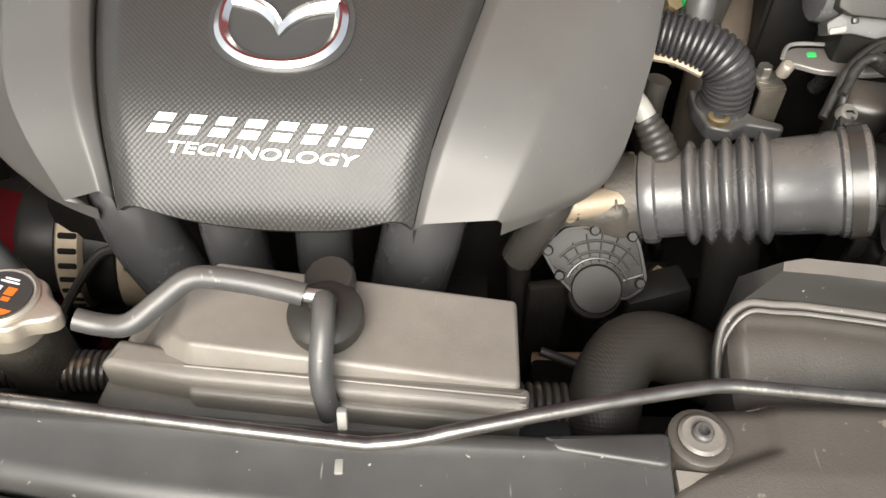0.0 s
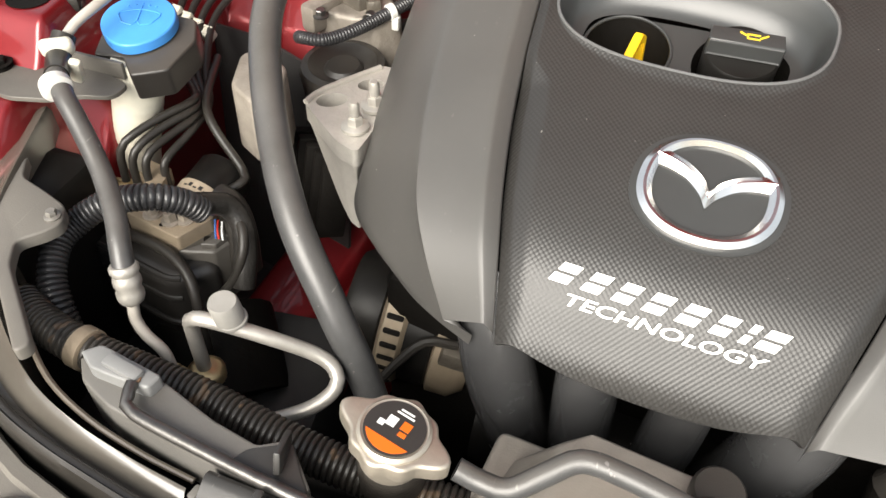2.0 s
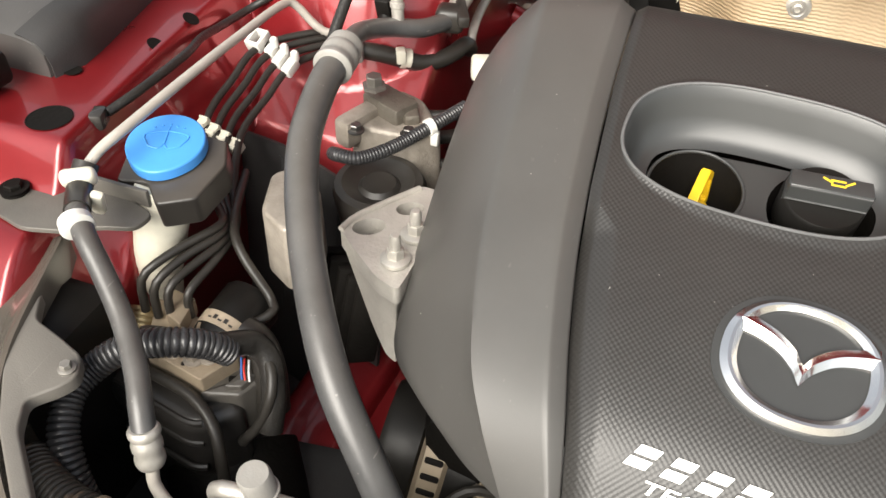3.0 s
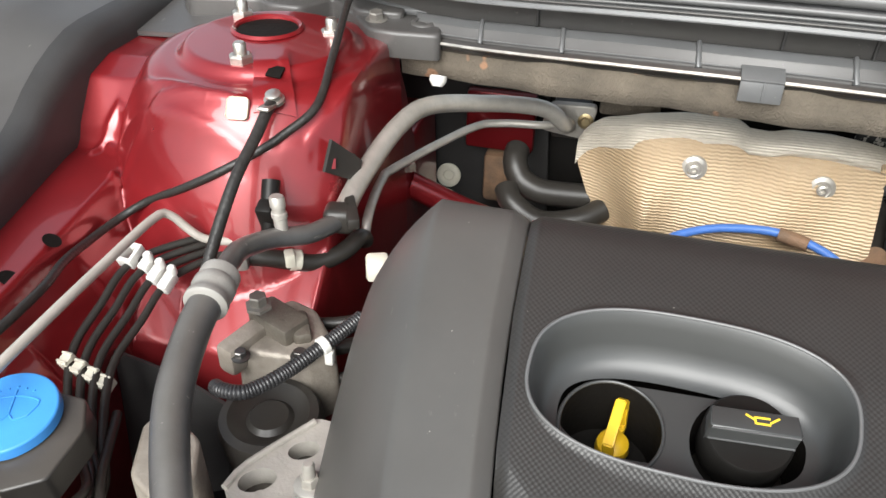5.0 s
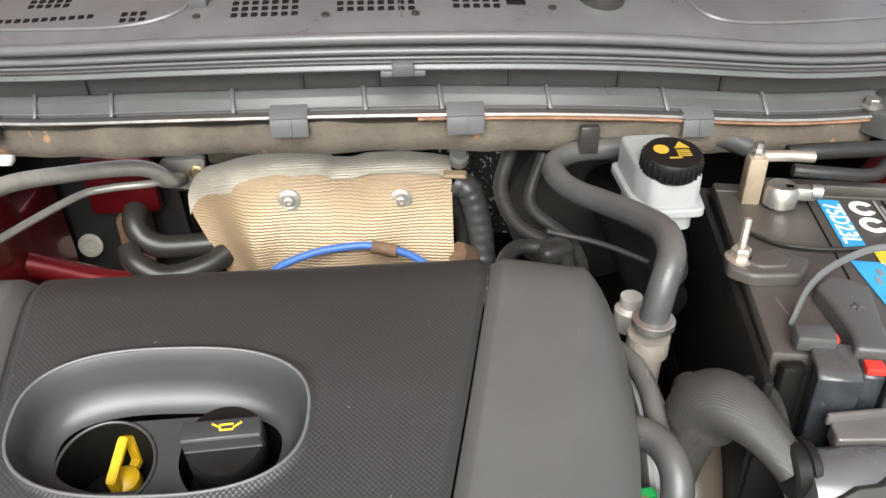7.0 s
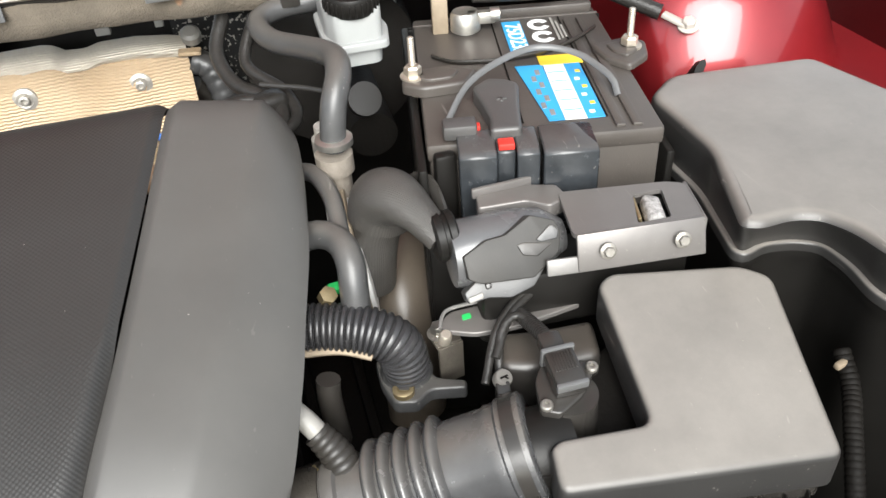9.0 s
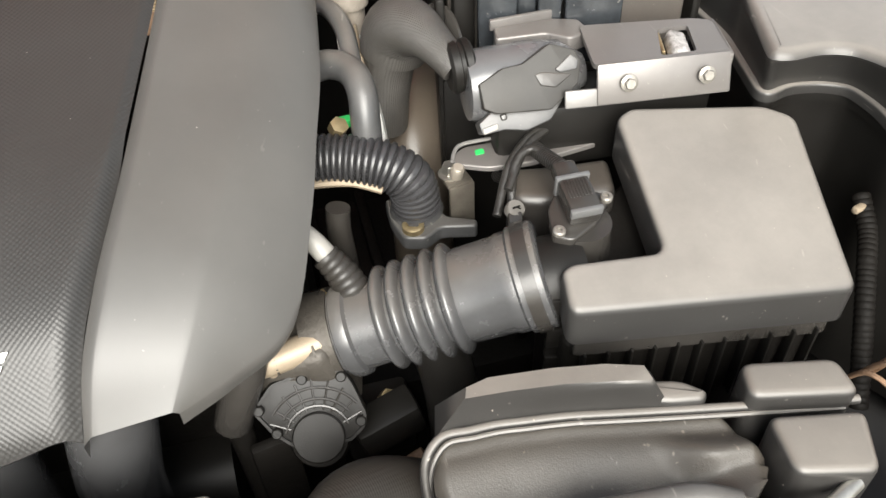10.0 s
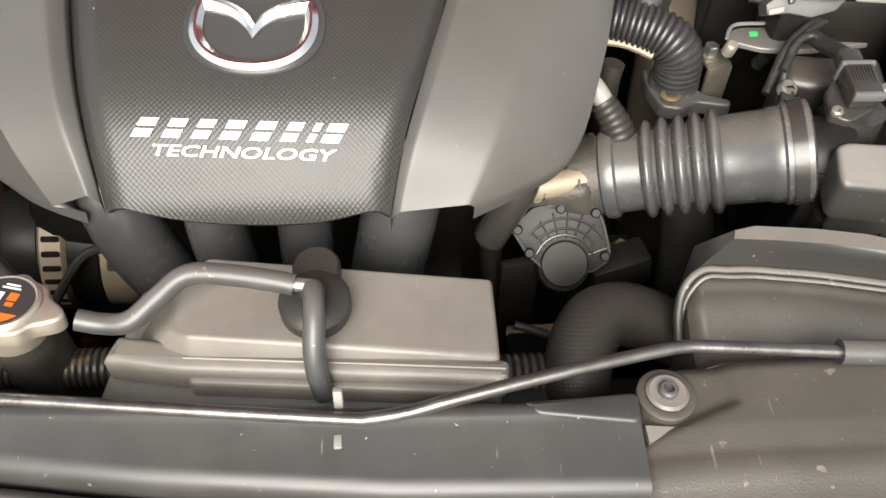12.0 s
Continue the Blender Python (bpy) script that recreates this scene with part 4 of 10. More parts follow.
tube(bm, [(-0.1755, 0.600, 0.90), (-0.1755, 0.598, 0.947)], 0.006, 10)
part("guide_tube", bm, "dark", dip)
bm = B()
tube(bm, [(-0.200, 0.560, 0.945), (-0.185, 0.562, 0.950), (-0.165, 0.568, 0.955), (-0.150, 0.584, 0.955)], 0.006, 8, 0.008, ribs=(0.003, 0.001))
part("sleeve_loom", bm, "loom", dip, "black corrugated sleeve")

cap = thing("oil_filler_cap", (-0.098, 0.572, 0.90), "dark grey plastic oil filler cap with a yellow oil can mark", "oil cap")
bm = B()
lathe(bm, [(0.030, 0), (0.032, 0.006), (0.032, 0.034), (0.029, 0.038), (0.0, 0.039)], (-0.096, 0.589, 0.925), (0, -0.08, 1), 40)
part("cap_body", bm, "plastic", cap)
CAPM = pose(-0.096, 0.589, 1.003, 14, 0, 3)
bm = join(B(), lathe(B(), [(0.026, -0.03), (0.028, -0.026), (0.028, -0.002), (0.0265, 0.0), (0.0, 0.0)], (0, 0, 0), (0, 0, 1), 48), CAPM)
part("cap_disc", bm, "plastic", cap, "round dark grey cap top")
bm = B()
o = B()
fin = [(-0.0275, -0.006), (-0.0262, -0.008), (0.0262, -0.008), (0.0275, -0.006), (0.0262, 0.007), (-0.0262, 0.007)]
prism(o, fin, -0.004, 0.015, bevel=0.0015)
join(bm, o, CAPM)
grip = part("grip", bm, "pocket", cap, "flat upright finger grip")
for z, y in ((0.0138, -0.0082), (0.0012, -0.0086)):
    part("grip_line", join(B(), rbox(B(), (0.0525, 0.0008, 0.0009), (0, y, z), 0), CAPM), "smoke", grip)
Mc = CAPM @ pose(0.004, 0.0, 0.0154)
bm = B()
for o in (rbox(B(), (0.009, 0.0012, 0.0006), (0, 0.002, 0), 0), rbox(B(), (0.009, 0.0012, 0.0006), (0, -0.0022, 0), 0), rbox(B(), (0.0012, 0.005, 0.0006), (-0.0045, 0, 0), 0), rbox(B(), (0.007, 0.0013, 0.0006), pose(0.0072, 0.001, 0, 0, 0, 35), 0), rbox(B(), (0.006, 0.0012, 0.0006), pose(-0.0075, 0.0018, 0, 0, 0, -30), 0)):
    join(bm, o, Mc)
part("oil_mark", bm, "lab_yellow", grip, "yellow printed oil can outline")

# intake runners under the cover's front lip
manifold = thing("intake_manifold", (-0.1, 0.42, 0.62), "black plastic intake manifold with four runners", "intake manifold")
for x, lean, r in ((-0.218, 0.022, 0.028), (-0.143, 0.004, 0.024), (-0.071, -0.004, 0.022), (0.008, -0.018, 0.031)):
    bm = B()
    tube(bm, [(x - lean * 0.2, 0.410, 0.900), (x, 0.388, 0.868), (x + lean * 0.4, 0.378, 0.830), (x + lean, 0.380, 0.775), (x + lean * 1.6, 0.40, 0.70), (x + lean * 2, 0.44, 0.64)], r, 24, 0.012)
    part("runner", bm, "runner", manifold, "satin black curved runner")
bm = B()
tube(bm, [(-0.23, 0.44, 0.66), (0.06, 0.44, 0.66)], 0.05, 20, 0.03)
part("plenum", bm, "plastic", manifold)
bm = B()
tube(bm, [(0.112, 0.412, 0.878), (0.101, 0.392, 0.860), (0.088, 0.388, 0.830), (0.080, 0.390, 0.805)], 0.0145, 14, 0.01)
part("breather_pipe", bm, "gloss", manifold)

# strut ends in the towers and a stiffening plate on the left one
for cx, cy, tz in ((-0.588, 0.988, 1.080), (0.746, 0.919, 1.058)):
    # near-black disc paints the shade at the bottom of the opening
    part("strut_well", lathe(B(), [(0.0345, 0), (0.0345, 0.002), (0, 0.002)], (cx, cy, tz - 0.042), (0, 0, 1), 28), "dark", ap, "well round the strut end, its shade put into near-black")
    part("strut_nut", lathe(B(), [(0.012, 0), (0.012, 0.010), (0.007, 0.012), (0.007, 0.022), (0, 0.022)], (cx, cy, tz - 0.040), (0, 0, 1), 6), "dullbolt", ap, "dull steel strut nut")


def on_tower(a, b, c, d, nu, nv, lift):
    """A sheet pressed onto the left tower between four plan corners."""
    rows = []
    for v in np.linspace(0, 1, nv):
        p, q = Vector(a).lerp(Vector(d), v), Vector(b).lerp(Vector(c), v)
        row = [p.lerp(q, u) for u in np.linspace(0, 1, nu)]
        rows.append([(w.x, w.y, apron_left(w.x, w.y) + lift) for w in row])
    return sheet(B(), rows, 0.004)


plate_red = part("tower_plate", on_tower((-0.568, 0.914), (-0.538, 0.923), (-0.499, 0.846), (-0.537, 0.833), 8, 14, 0.006), "red", ap, "red pressed plate with a square hole")
part("square_hole", lathe(B(), [(0.0105, 0), (0.0105, 0.002), (0, 0.002)], (-0.5325, 0.880, apron_left(-0.5325, 0.880) + 0.0072), (0.1, -0.35, 1), 4), "dark", plate_red)

# ---- front: radiator support, reservoir, rod ----
beam = thing("radiator_support_cover", (-0.1, 0.14, 0.60), "black plastic cover over the radiator support", "trim panel", kind="structure")


bm = B()
rows = []
BEAM_F = [(-0.345, 0.174), (-0.25, 0.164), (-0.15, 0.150), (0.0, 0.136), (0.20, 0.130)]
for x in np.linspace(-0.345, 0.150, 27):
    f = lerp_table(BEAM_F, x)
    r = lerp_table([(-0.345, 0.208), (-0.25, 0.2045), (-0.15, 0.200), (-0.03, 0.193), (0.168, 0.190)], x)
    rows.append([(x, r, 0.62), (x, r, 0.868), (x, r - 0.002, 0.8735), (x, r - 0.006, 0.8755), (x, r - 0.011, 0.8735), (x, r - 0.016, 0.8705), (x, f + 0.012, 0.8665), (x, f + 0.005, 0.864), (x, f, 0.857), (x, f, 0.60)])
sheet(bm, rows)
for r in (rows[0], rows[-1]):
    bm.faces.new([bm.verts.new(p) for p in r])
part("beam_top", bm, "beam", beam, "scuffed black plastic top face", 60)
bm = B()
tube(bm, [(-0.345, 0.166, 0.848), (-0.25, 0.156, 0.848), (-0.15, 0.142, 0.847), (0.0, 0.128, 0.846), (0.20, 0.120, 0.845)], 0.0045, 10, 0.03)
part("lip_seal", bm, "rubber", beam)
# raised lip at the back left of the beam, with its two fins
bm = B()
rbox(bm, (0.0045, 0.026, 0.016), pose(-0.306, 0.229, 0.881, -25, 0, 12), 0.0012)
rbox(bm, (0.0055, 0.008, 0.014), pose(-0.3045, 0.1965, 0.8795, 0, 0, 8), 0.0012)
prism(bm, round_outline([(-0.338, 0.212), (-0.272, 0.203), (-0.290, 0.222), (-0.305, 0.240), (-0.330, 0.226)], 0.004), 0.84, 0.876, bevel=0.0015)
part("rod_clip", bm, "beam", beam, "black clip fins that hold the rod")
bm = B()
rbox(bm, (0.006, 0.006, 0.016), pose(-0.034, 0.194, 0.878, -20, 0, 3), 0.0015)
rbox(bm, (0.005, 0.009, 0.003), pose(-0.034, 0.170, 0.869, 0, 0, 3), 0.001)
part("rod_clip", bm, "grey", beam, "worn grey rod clip")
bm = B()
prism(bm, round_outline([(0.078, 0.190), (0.086, 0.181), (0.150, 0.172), (0.152, 0.194), (0.12, 0.192)], 0.006), 0.845, 0.8755, bevel=0.003)
part("step_lip", bm, "beam", beam)

# front grille cover, in front of the beam
PANEL_F = [(-0.62, 0.27), (-0.55, 0.215), (-0.48, 0.182), (-0.42, 0.168), (-0.345, 0.158), (-0.25, 0.148), (-0.15, 0.134), (0.0, 0.119), (0.20, 0.110), (0.75, 0.10)]
panel = thing("front_grille_cover", (0.0, 0.0, 0.55), "grey textured plastic cover behind the grille", "trim panel", kind="structure")
bm = B()
rows = []
for x in np.linspace(-0.62, 0.75, 56):
    f = lerp_table(PANEL_F, x)
    rows.append([(x, f, 0.60), (x, f, 0.845), (x, f - 0.002, 0.849), (x, f - 0.011, 0.850), (x, f - 0.014, 0.846), (x, f - 0.07, 0.846), (x, f - 0.15, 0.835), (x, f - 0.21, 0.80), (x, f - 0.22, 0.50)])
sheet(bm, rows)
part("panel_skin", bm, "panel", panel, "", 30)
for x in (-0.345, -0.235, -0.10, 0.06):
    f = lerp_table(PANEL_F, x)
    bm = B()
    prism(bm, round_outline([(x - 0.028, f - 0.065), (x + 0.026, f - 0.070), (x + 0.022, f - 0.021), (x - 0.022, f - 0.018)], 0.014), 0.844, 0.8505, bevel=0.002)
    part("raised_pad", bm, "panel", panel)
    bm = B()
    rbox(bm, (0.050, 0.0035, 0.003), pose(x + 0.055, lerp_table(PANEL_F, x + 0.055) - 0.0185, 0.8455, 0, 0, -7), 0.0008)
    part("slot", bm, "dark", panel)
for x in (-0.425, -0.285):
    bm = B()
    rbox(bm, (0.003, 0.08, 0.002), pose(x, lerp_table(PANEL_F, x) - 0.055, 0.8462, 0, 0, -28), 0.0006)
    part("joint", bm, "dark", panel)
bm = B()
lathe(bm, [(0.024, -0.004), (0.024, 0.004), (0.021, 0.007), (0.018, 0.003), (0.0, 0.003)], (-0.452, 0.135, 0.846), (0, 0, 1), 24)
part("screw_well", bm, "panel", panel)
bm = B()
lathe(bm, [(0.014, 0), (0.012, 0.003), (0, 0.004)], (-0.452, 0.135, 0.849), (0, 0, 1), 20)
part("lens_plug", bm, "brass", panel, "brownish clear plug")

# left wing edge: black ribbed seal that sweeps along the headlamp
seal = thing("bonnet_seal", (-0.46, 0.21, 0.80), "glossy black rubber sealing channel round the bay's corner", "seal")
SEAL = [((-0.640, 0.440, 0.910), (-0.70, 0.40, 0.895)), ((-0.600, 0.335, 0.905), (-0.648, 0.305, 0.890)), ((-0.562, 0.278, 0.897), (-0.600, 0.252, 0.884)), ((-0.525, 0.244, 0.888), (-0.555, 0.221, 0.874)), ((-0.487, 0.220, 0.878), (-0.510, 0.198, 0.866)), ((-0.448, 0.208, 0.868), (-0.464, 0.185, 0.861)), ((-0.405, 0.202, 0.859), (-0.412, 0.176, 0.858)), ((-0.361, 0.198, 0.854), (-0.354, 0.167, 0.857))]


def channel(lanes):
    """A skin swept along the corner; each lane is (share across, height)."""
    rows = []
    for w, h in lanes:
        line = [Vector(a).lerp(Vector(b), w) + Vector((0, 0, h)) for a, b in SEAL]
        rows.append(stations(line, 9))
    return sheet(B(), rows)


part("channel_wall", channel([(-0.05, -0.10), (-0.04, -0.006), (0.0, 0.0), (0.12, -0.001), (0.22, -0.006), (0.5, -0.010), (0.74, -0.005), (0.80, -0.002)]), "channel", seal, "glossy sealing channel", 50)
part("seal_lip", channel([(0.80, -0.02), (0.80, 0.001), (0.86, 0.005), (0.96, 0.004), (1.0, -0.002), (1.02, -0.10)]), "rubber", seal, "soft rubber lip", 50)
bm = B()
tube(bm, [Vector(a).lerp(Vector(b), -0.30) + Vector((0, 0, -0.008)) for a, b in SEAL[3:]], 0.0022, 8, 0.01)
part("edge_bead", bm, "brownduct", seal, "tan stained bead")
part("gloss_bead", tube(B(), [Vector(a).lerp(Vector(b), 0.76) + Vector((0, 0, -0.001)) for a, b in SEAL], 0.0038, 10, 0.008), "gloss", seal, "shiny black outer bead")

# bright steel rod lying across the front
rod = thing("bonnet_prop_rod", (-0.012, 0.178, 0.88), "bare steel bonnet prop rod lying along the front beam", "prop rod")
bm = B()
tube(bm, [(-0.418, 0.237, 0.8865), (-0.415, 0.227, 0.885), (-0.405, 0.2195, 0.8825), (-0.338, 0.2115, 0.8795), (-0.277, 0.2055, 0.8785), (-0.2133, 0.2000, 0.8775), (-0.15, 0.1935, 0.8765), (-0.0332, 0.1815, 0.8765), (-0.0145, 0.1803, 0.8775), (0.010, 0.1820, 0.881), (0.035, 0.1860, 0.886), (0.1048, 0.2005, 0.8900), (0.165, 0.2130, 0.8905), (0.1841, 0.2162, 0.8895), (0.205, 0.2155, 0.889), (0.281, 0.2105, 0.887), (0.36, 0.204, 0.886)], 0.0043, 12, 0.006)
part("steel_bar", bm, "rod", rod)
bm = B()
tube(bm, [(0.281, 0.2105, 0.887), (0.335, 0.2060, 0.888), (0.352, 0.2035, 0.887), (0.372, 0.1960, 0.882)], 0.0082, 14, 0.008)
part("grip_sleeve", bm, "hose", rod, "pale grey rubber grip sleeve")
bm = B()
tube(bm, [(0.368, 0.198, 0.883), (0.388, 0.190, 0.876), (0.410, 0.184, 0.868), (0.425, 0.184, 0.866), (0.455, 0.196, 0.866)], 0.0052, 12, 0.006)
part("hooked_end", bm, "steel", rod)

# grey coolant reservoir with its sealed cap and hoses
tank = thing("coolant_reservoir", (-0.04, 0.27, 0.60), "dusty grey plastic coolant reservoir behind the front beam", "coolant tank")
bm = B()
bot = [(-0.20, 0.222), (0.068, 0.206), (0.070, 0.27), (0.062, 0.30), (-0.19, 0.32)]
prism(bm, round_outline(bot, 0.008), 0.60, 0.835, bevel=0.004)
o = B()
lower = [(-0.190, 0.250, 0.835), (-0.140, 0.236, 0.845), (0.070, 0.222, 0.845), (0.070, 0.298, 0.835), (-0.135, 0.315, 0.845), (-0.175, 0.300, 0.835)]
upper = [(-0.150, 0.262, 0.866), (-0.136, 0.246, 0.878), (0.070, 0.232, 0.862), (0.071, 0.302, 0.858), (-0.130, 0.311, 0.880), (-0.148, 0.300, 0.872)]
a, b = [o.verts.new(p) for p in lower], [o.verts.new(p) for p in upper]
for i in range(6):
    o.faces.new((a[i], a[(i + 1) % 6], b[(i + 1) % 6], b[i]))
o.faces.new(a[::-1])
o.faces.new(b)
bmesh.ops.bevel(o, geom=o.edges, offset=0.004, segments=3, affect="EDGES", profile=0.5)
join(bm, o)
part("tank_body", bm, "tank", tank, "", 35)
bm = B()
prism(bm, round_outline([(-0.195, 0.240), (-0.144, 0.231), (0.074, 0.2145), (0.077, 0.232), (-0.140, 0.254), (-0.188, 0.262)], 0.005), 0.838, 0.860, bevel=0.007, seg=4)
prism(bm, round_outline([(-0.138, 0.226), (0.070, 0.209), (0.072, 0.226), (-0.136, 0.244)], 0.006), 0.80, 0.851, bevel=0.004)
flangep = part("seam_flange", bm, "tank", tank, "moulded seam round the tank")
for k in range(2):
    part("seam_bead", tube(B(), [(-0.140, 0.2400 - 0.0045 * k, 0.8600 - 0.0015 * k), (-0.03, 0.2315 - 0.0045 * k, 0.8600 - 0.0015 * k), (0.073, 0.2235 - 0.0045 * k, 0.8600 - 0.0015 * k)], 0.0010, 6, 0.02), "tank", flangep)
bm = B()
lathe(bm, [(0.0225, -0.004), (0.0240, 0.0), (0.0240, 0.010), (0.0215, 0.013), (0.012, 0.016), (0, 0.016)], (-0.052, 0.266, 0.876), (0, -0.12, 1), 32)
lathe(bm, [(0.0155, -0.004), (0.0165, 0.0), (0.0165, 0.009), (0.0145, 0.012), (0, 0.012)], (-0.052, 0.292, 0.880), (0, -0.12, 1), 24)
rbox(bm, (0.031, 0.026, 0.012), pose(-0.052, 0.280, 0.8835, -7, 0, 0), 0.002)
tankcap = part("tank_cap", bm, "rubber", tank, "black rubber plug cap")
bm = B()
lathe(bm, [(0.009, 0), (0.009, 0.010), (0.006, 0.012), (0.0, 0.012)], (-0.052, 0.264, 0.890), (0, -0.12, 1), 16)
part("cap_spout", bm, "rubber", tankcap)
bm = B()
tube(bm, [(-0.201, 0.250, 0.892), (-0.185, 0.249, 0.888), (-0.168, 0.249, 0.890), (-0.150, 0.261, 0.899), (-0.132, 0.272, 0.907), (-0.105, 0.271, 0.907), (-0.075, 0.267, 0.904), (-0.063, 0.265, 0.902)], 0.0072, 14, 0.006)
part("overflow_hose", bm, "hose", tank, "grey rubber overflow hose")
bm = B()
tube(bm, [(-0.064, 0.2655, 0.902), (-0.052, 0.264, 0.902)], 0.0045, 10, 0.004)
part("hose_nipple", bm, "steel", tank)
bm = B()
tube(bm, [(-0.051, 0.262, 0.901), (-0.050, 0.255, 0.903), (-0.049, 0.240, 0.899), (-0.050, 0.226, 0.885), (-0.049, 0.218, 0.868), (-0.046, 0.214, 0.85)], 0.0072, 14, 0.006)
part("drain_hose", bm, "hose", tank, "grey rubber hose end")

# radiator cap on its neck
rc = thing("pressure_cap", (-0.24, 0.25, 0.70), "dull gold pressed radiator cap with an orange warning disc", "radiator cap")
RCM = pose(-0.241, 0.251, 0.903, -4, 4, -12)
bm = B()
o = B()
pts = []
for i in range(80):
    a = 2 * math.pi * i / 80
    lobe = max(0.0, abs(math.cos(a))) ** 14
    r = 0.0255 + 0.0118 * lobe + 0.0012 * math.cos(8 * a)
    pts.append((r * math.cos(a), r * math.sin(a)))
prism(o, pts, -0.006, 0.006, bevel=0.0025)
lathe(o, [(0.0225, 0.005), (0.0225, 0.0075), (0.0205, 0.009), (0.0195, 0.0085), (0.0, 0.0085)], (0, 0, 0), (0, 0, 1), 40)
lathe(o, [(0.020, -0.022), (0.0215, -0.012), (0.021, -0.004)], (0, 0, 0), (0, 0, 1), 30)
join(bm, o, RCM)
part("cap_shell", bm, "capgold", rc)
bm = join(B(), lathe(B(), [(0.0, 0.0088), (0.0188, 0.0088), (0.0188, 0.0093), (0.0, 0.0093)], (0, 0, 0), (0, 0, 1), 40), RCM)
disc = part("warning_disc", bm, "lab_black", rc, "black printed disc")
bm = B()
sector = [(0.0172 * math.cos(a), 0.0172 * math.sin(a)) for a in np.linspace(math.radians(212), math.radians(328), 20)]
join(bm, prism(B(), sector, 0.0093, 0.0096), RCM)
part("orange_sector", bm, "lab_orange", disc, "orange warning field")
bm = B()
for x, y, w, h in ((-0.004, 0.003, 0.006, 0.007), (-0.009, -0.001, 0.004, 0.004), (0.001, 0.0105, 0.012, 0.0012), (0.001, 0.013, 0.009, 0.0012)):
    join(bm, rbox(B(), (w, h, 0.0003), (x, y, 0.0095), 0), RCM)
part("print_bars", bm, "lab_white", disc, "white printed marks")
bm = B()
for x, y, w, h in ((0.0055, 0.004, 0.006, 0.006), (0.006, -0.002, 0.005, 0.003)):
    join(bm, rbox(B(), (w, h, 0.0003), (x, y, 0.0095), 0), RCM)
part("print_bars", bm, "lab_orange", disc)
bm = B()
tube(bm, [(-0.243, 0.254, 0.885), (-0.248, 0.262, 0.83), (-0.25, 0.265, 0.70)], 0.023, 20, 0.02)
part("filler_neck", bm, "dark2", rc, "brown stained filler neck")

# radiator and fan shroud below
rad = thing("radiator", (-0.05, 0.225, 0.32), "dark radiator core behind the front beam", "radiator")
bm = B()
rbox(bm, (0.84, 0.035, 0.50), pose(-0.03, 0.228, 0.56), 0.006)
part("core", bm, "dark", rad)
bm = B()
tube(bm, [(-0.46, 0.24, 0.79), (0.12, 0.235, 0.79)], 0.024, 14, 0.03)
part("top_tank", bm, "plastic", rad)

# ribbed plastic duct that runs along the left of the front beam
duct = thing("ribbed_hose", (-0.40, 0.25, 0.78), "black corrugated hose along the radiator's top", "hose")
bm = B()
tube(bm, [(-0.565, 0.290, 0.850), (-0.535, 0.276, 0.853), (-0.492, 0.267, 0.853), (-0.440, 0.2655, 0.848), (-0.390, 0.2645, 0.842), (-0.335, 0.259, 0.836), (-0.285, 0.257, 0.830), (-0.235, 0.258, 0.824), (-0.17, 0.262, 0.818)], 0.0125, 18, ribs=(0.0048, 0.0022))
part("hose_wall", bm, "duct", duct)
bm = B()
lathe(bm, [(0.0150, -0.006), (0.0164, -0.005), (0.0164, 0.005), (0.0150, 0.006)], (-0.489, 0.2668, 0.853), (0.98, -0.12, -0.06), 24)
part("band", bm, "tancast", duct, "tan plastic band")
bm = B()
tube(bm, [(0.06, 0.25, 0.80), (0.12, 0.25, 0.80)], 0.018, 14, ribs=(0.006, 0.003))
part("hose_end", bm, "duct", duct)

# clear-grey bracket beside the hose
brk = thing("corner_bracket", (-0.43, 0.215, 0.82), "smoky grey plastic corner bracket", "bracket")
bm = B()
prism(bm, round_outline([(-0.471, 0.248), (-0.456, 0.2585), (-0.402, 0.2500), (-0.360, 0.2370), (-0.326, 0.2310), (-0.311, 0.2400), (-0.301, 0.2350), (-0.280, 0.2140), (-0.300, 0.2060), (-0.340, 0.2100), (-0.405, 0.2180), (-0.430, 0.2220), (-0.458, 0.2330)], 0.003), 0.83, 0.875, bevel=0.002)
body = part("bracket_body", bm, "mgrey", brk)
bm = B()
prism(bm, round_outline([(-0.466, 0.2470), (-0.456, 0.2570), (-0.404, 0.2490), (-0.407, 0.2370), (-0.432, 0.2370), (-0.452, 0.2380)], 0.003), 0.872, 0.886, bevel=0.002)
rbox(bm, (0.030, 0.010, 0.006), pose(-0.430, 0.2445, 0.887, 0, 0, -10), 0.002)
part("raised_block", bm, "gasket", body, "smoky raised block")
part("rust_stain", lathe(B(), [(0.0035, 0), (0.0035, 0.0012), (0, 0.0016)], (-0.4175, 0.2400, 0.8862), (0, 0, 1), 12), "rust", body, "small rusty stop")
for k in range(4):
    part("small_rib", rbox(B(), (0.006, 0.010, 0.008), pose(-0.352 + 0.012 * k, 0.196 - 0.001 * k, 0.856, 0, 0, -12), 0.0015), "mgrey", body)


# ---- left side of the bay ----
bracket = thing("washer_bracket", (-0.62, 0.45, 0.90), "dark grey pressed steel bracket bolted to the red rail", "bracket")
bm = B()
prism(bm, round_outline([(-0.705, 0.43), (-0.70, 0.47), (-0.655, 0.478), (-0.60, 0.478), (-0.572, 0.470), (-0.574, 0.450), (-0.60, 0.442), (-0.62, 0.428), (-0.655, 0.418)], 0.008), 0.926, 0.930, bevel=0.001)
rbox(bm, (0.09, 0.004, 0.016), pose(-0.625, 0.478, 0.936), 0.001)
part("plate", bm, "bracket", bracket)
bm = B()
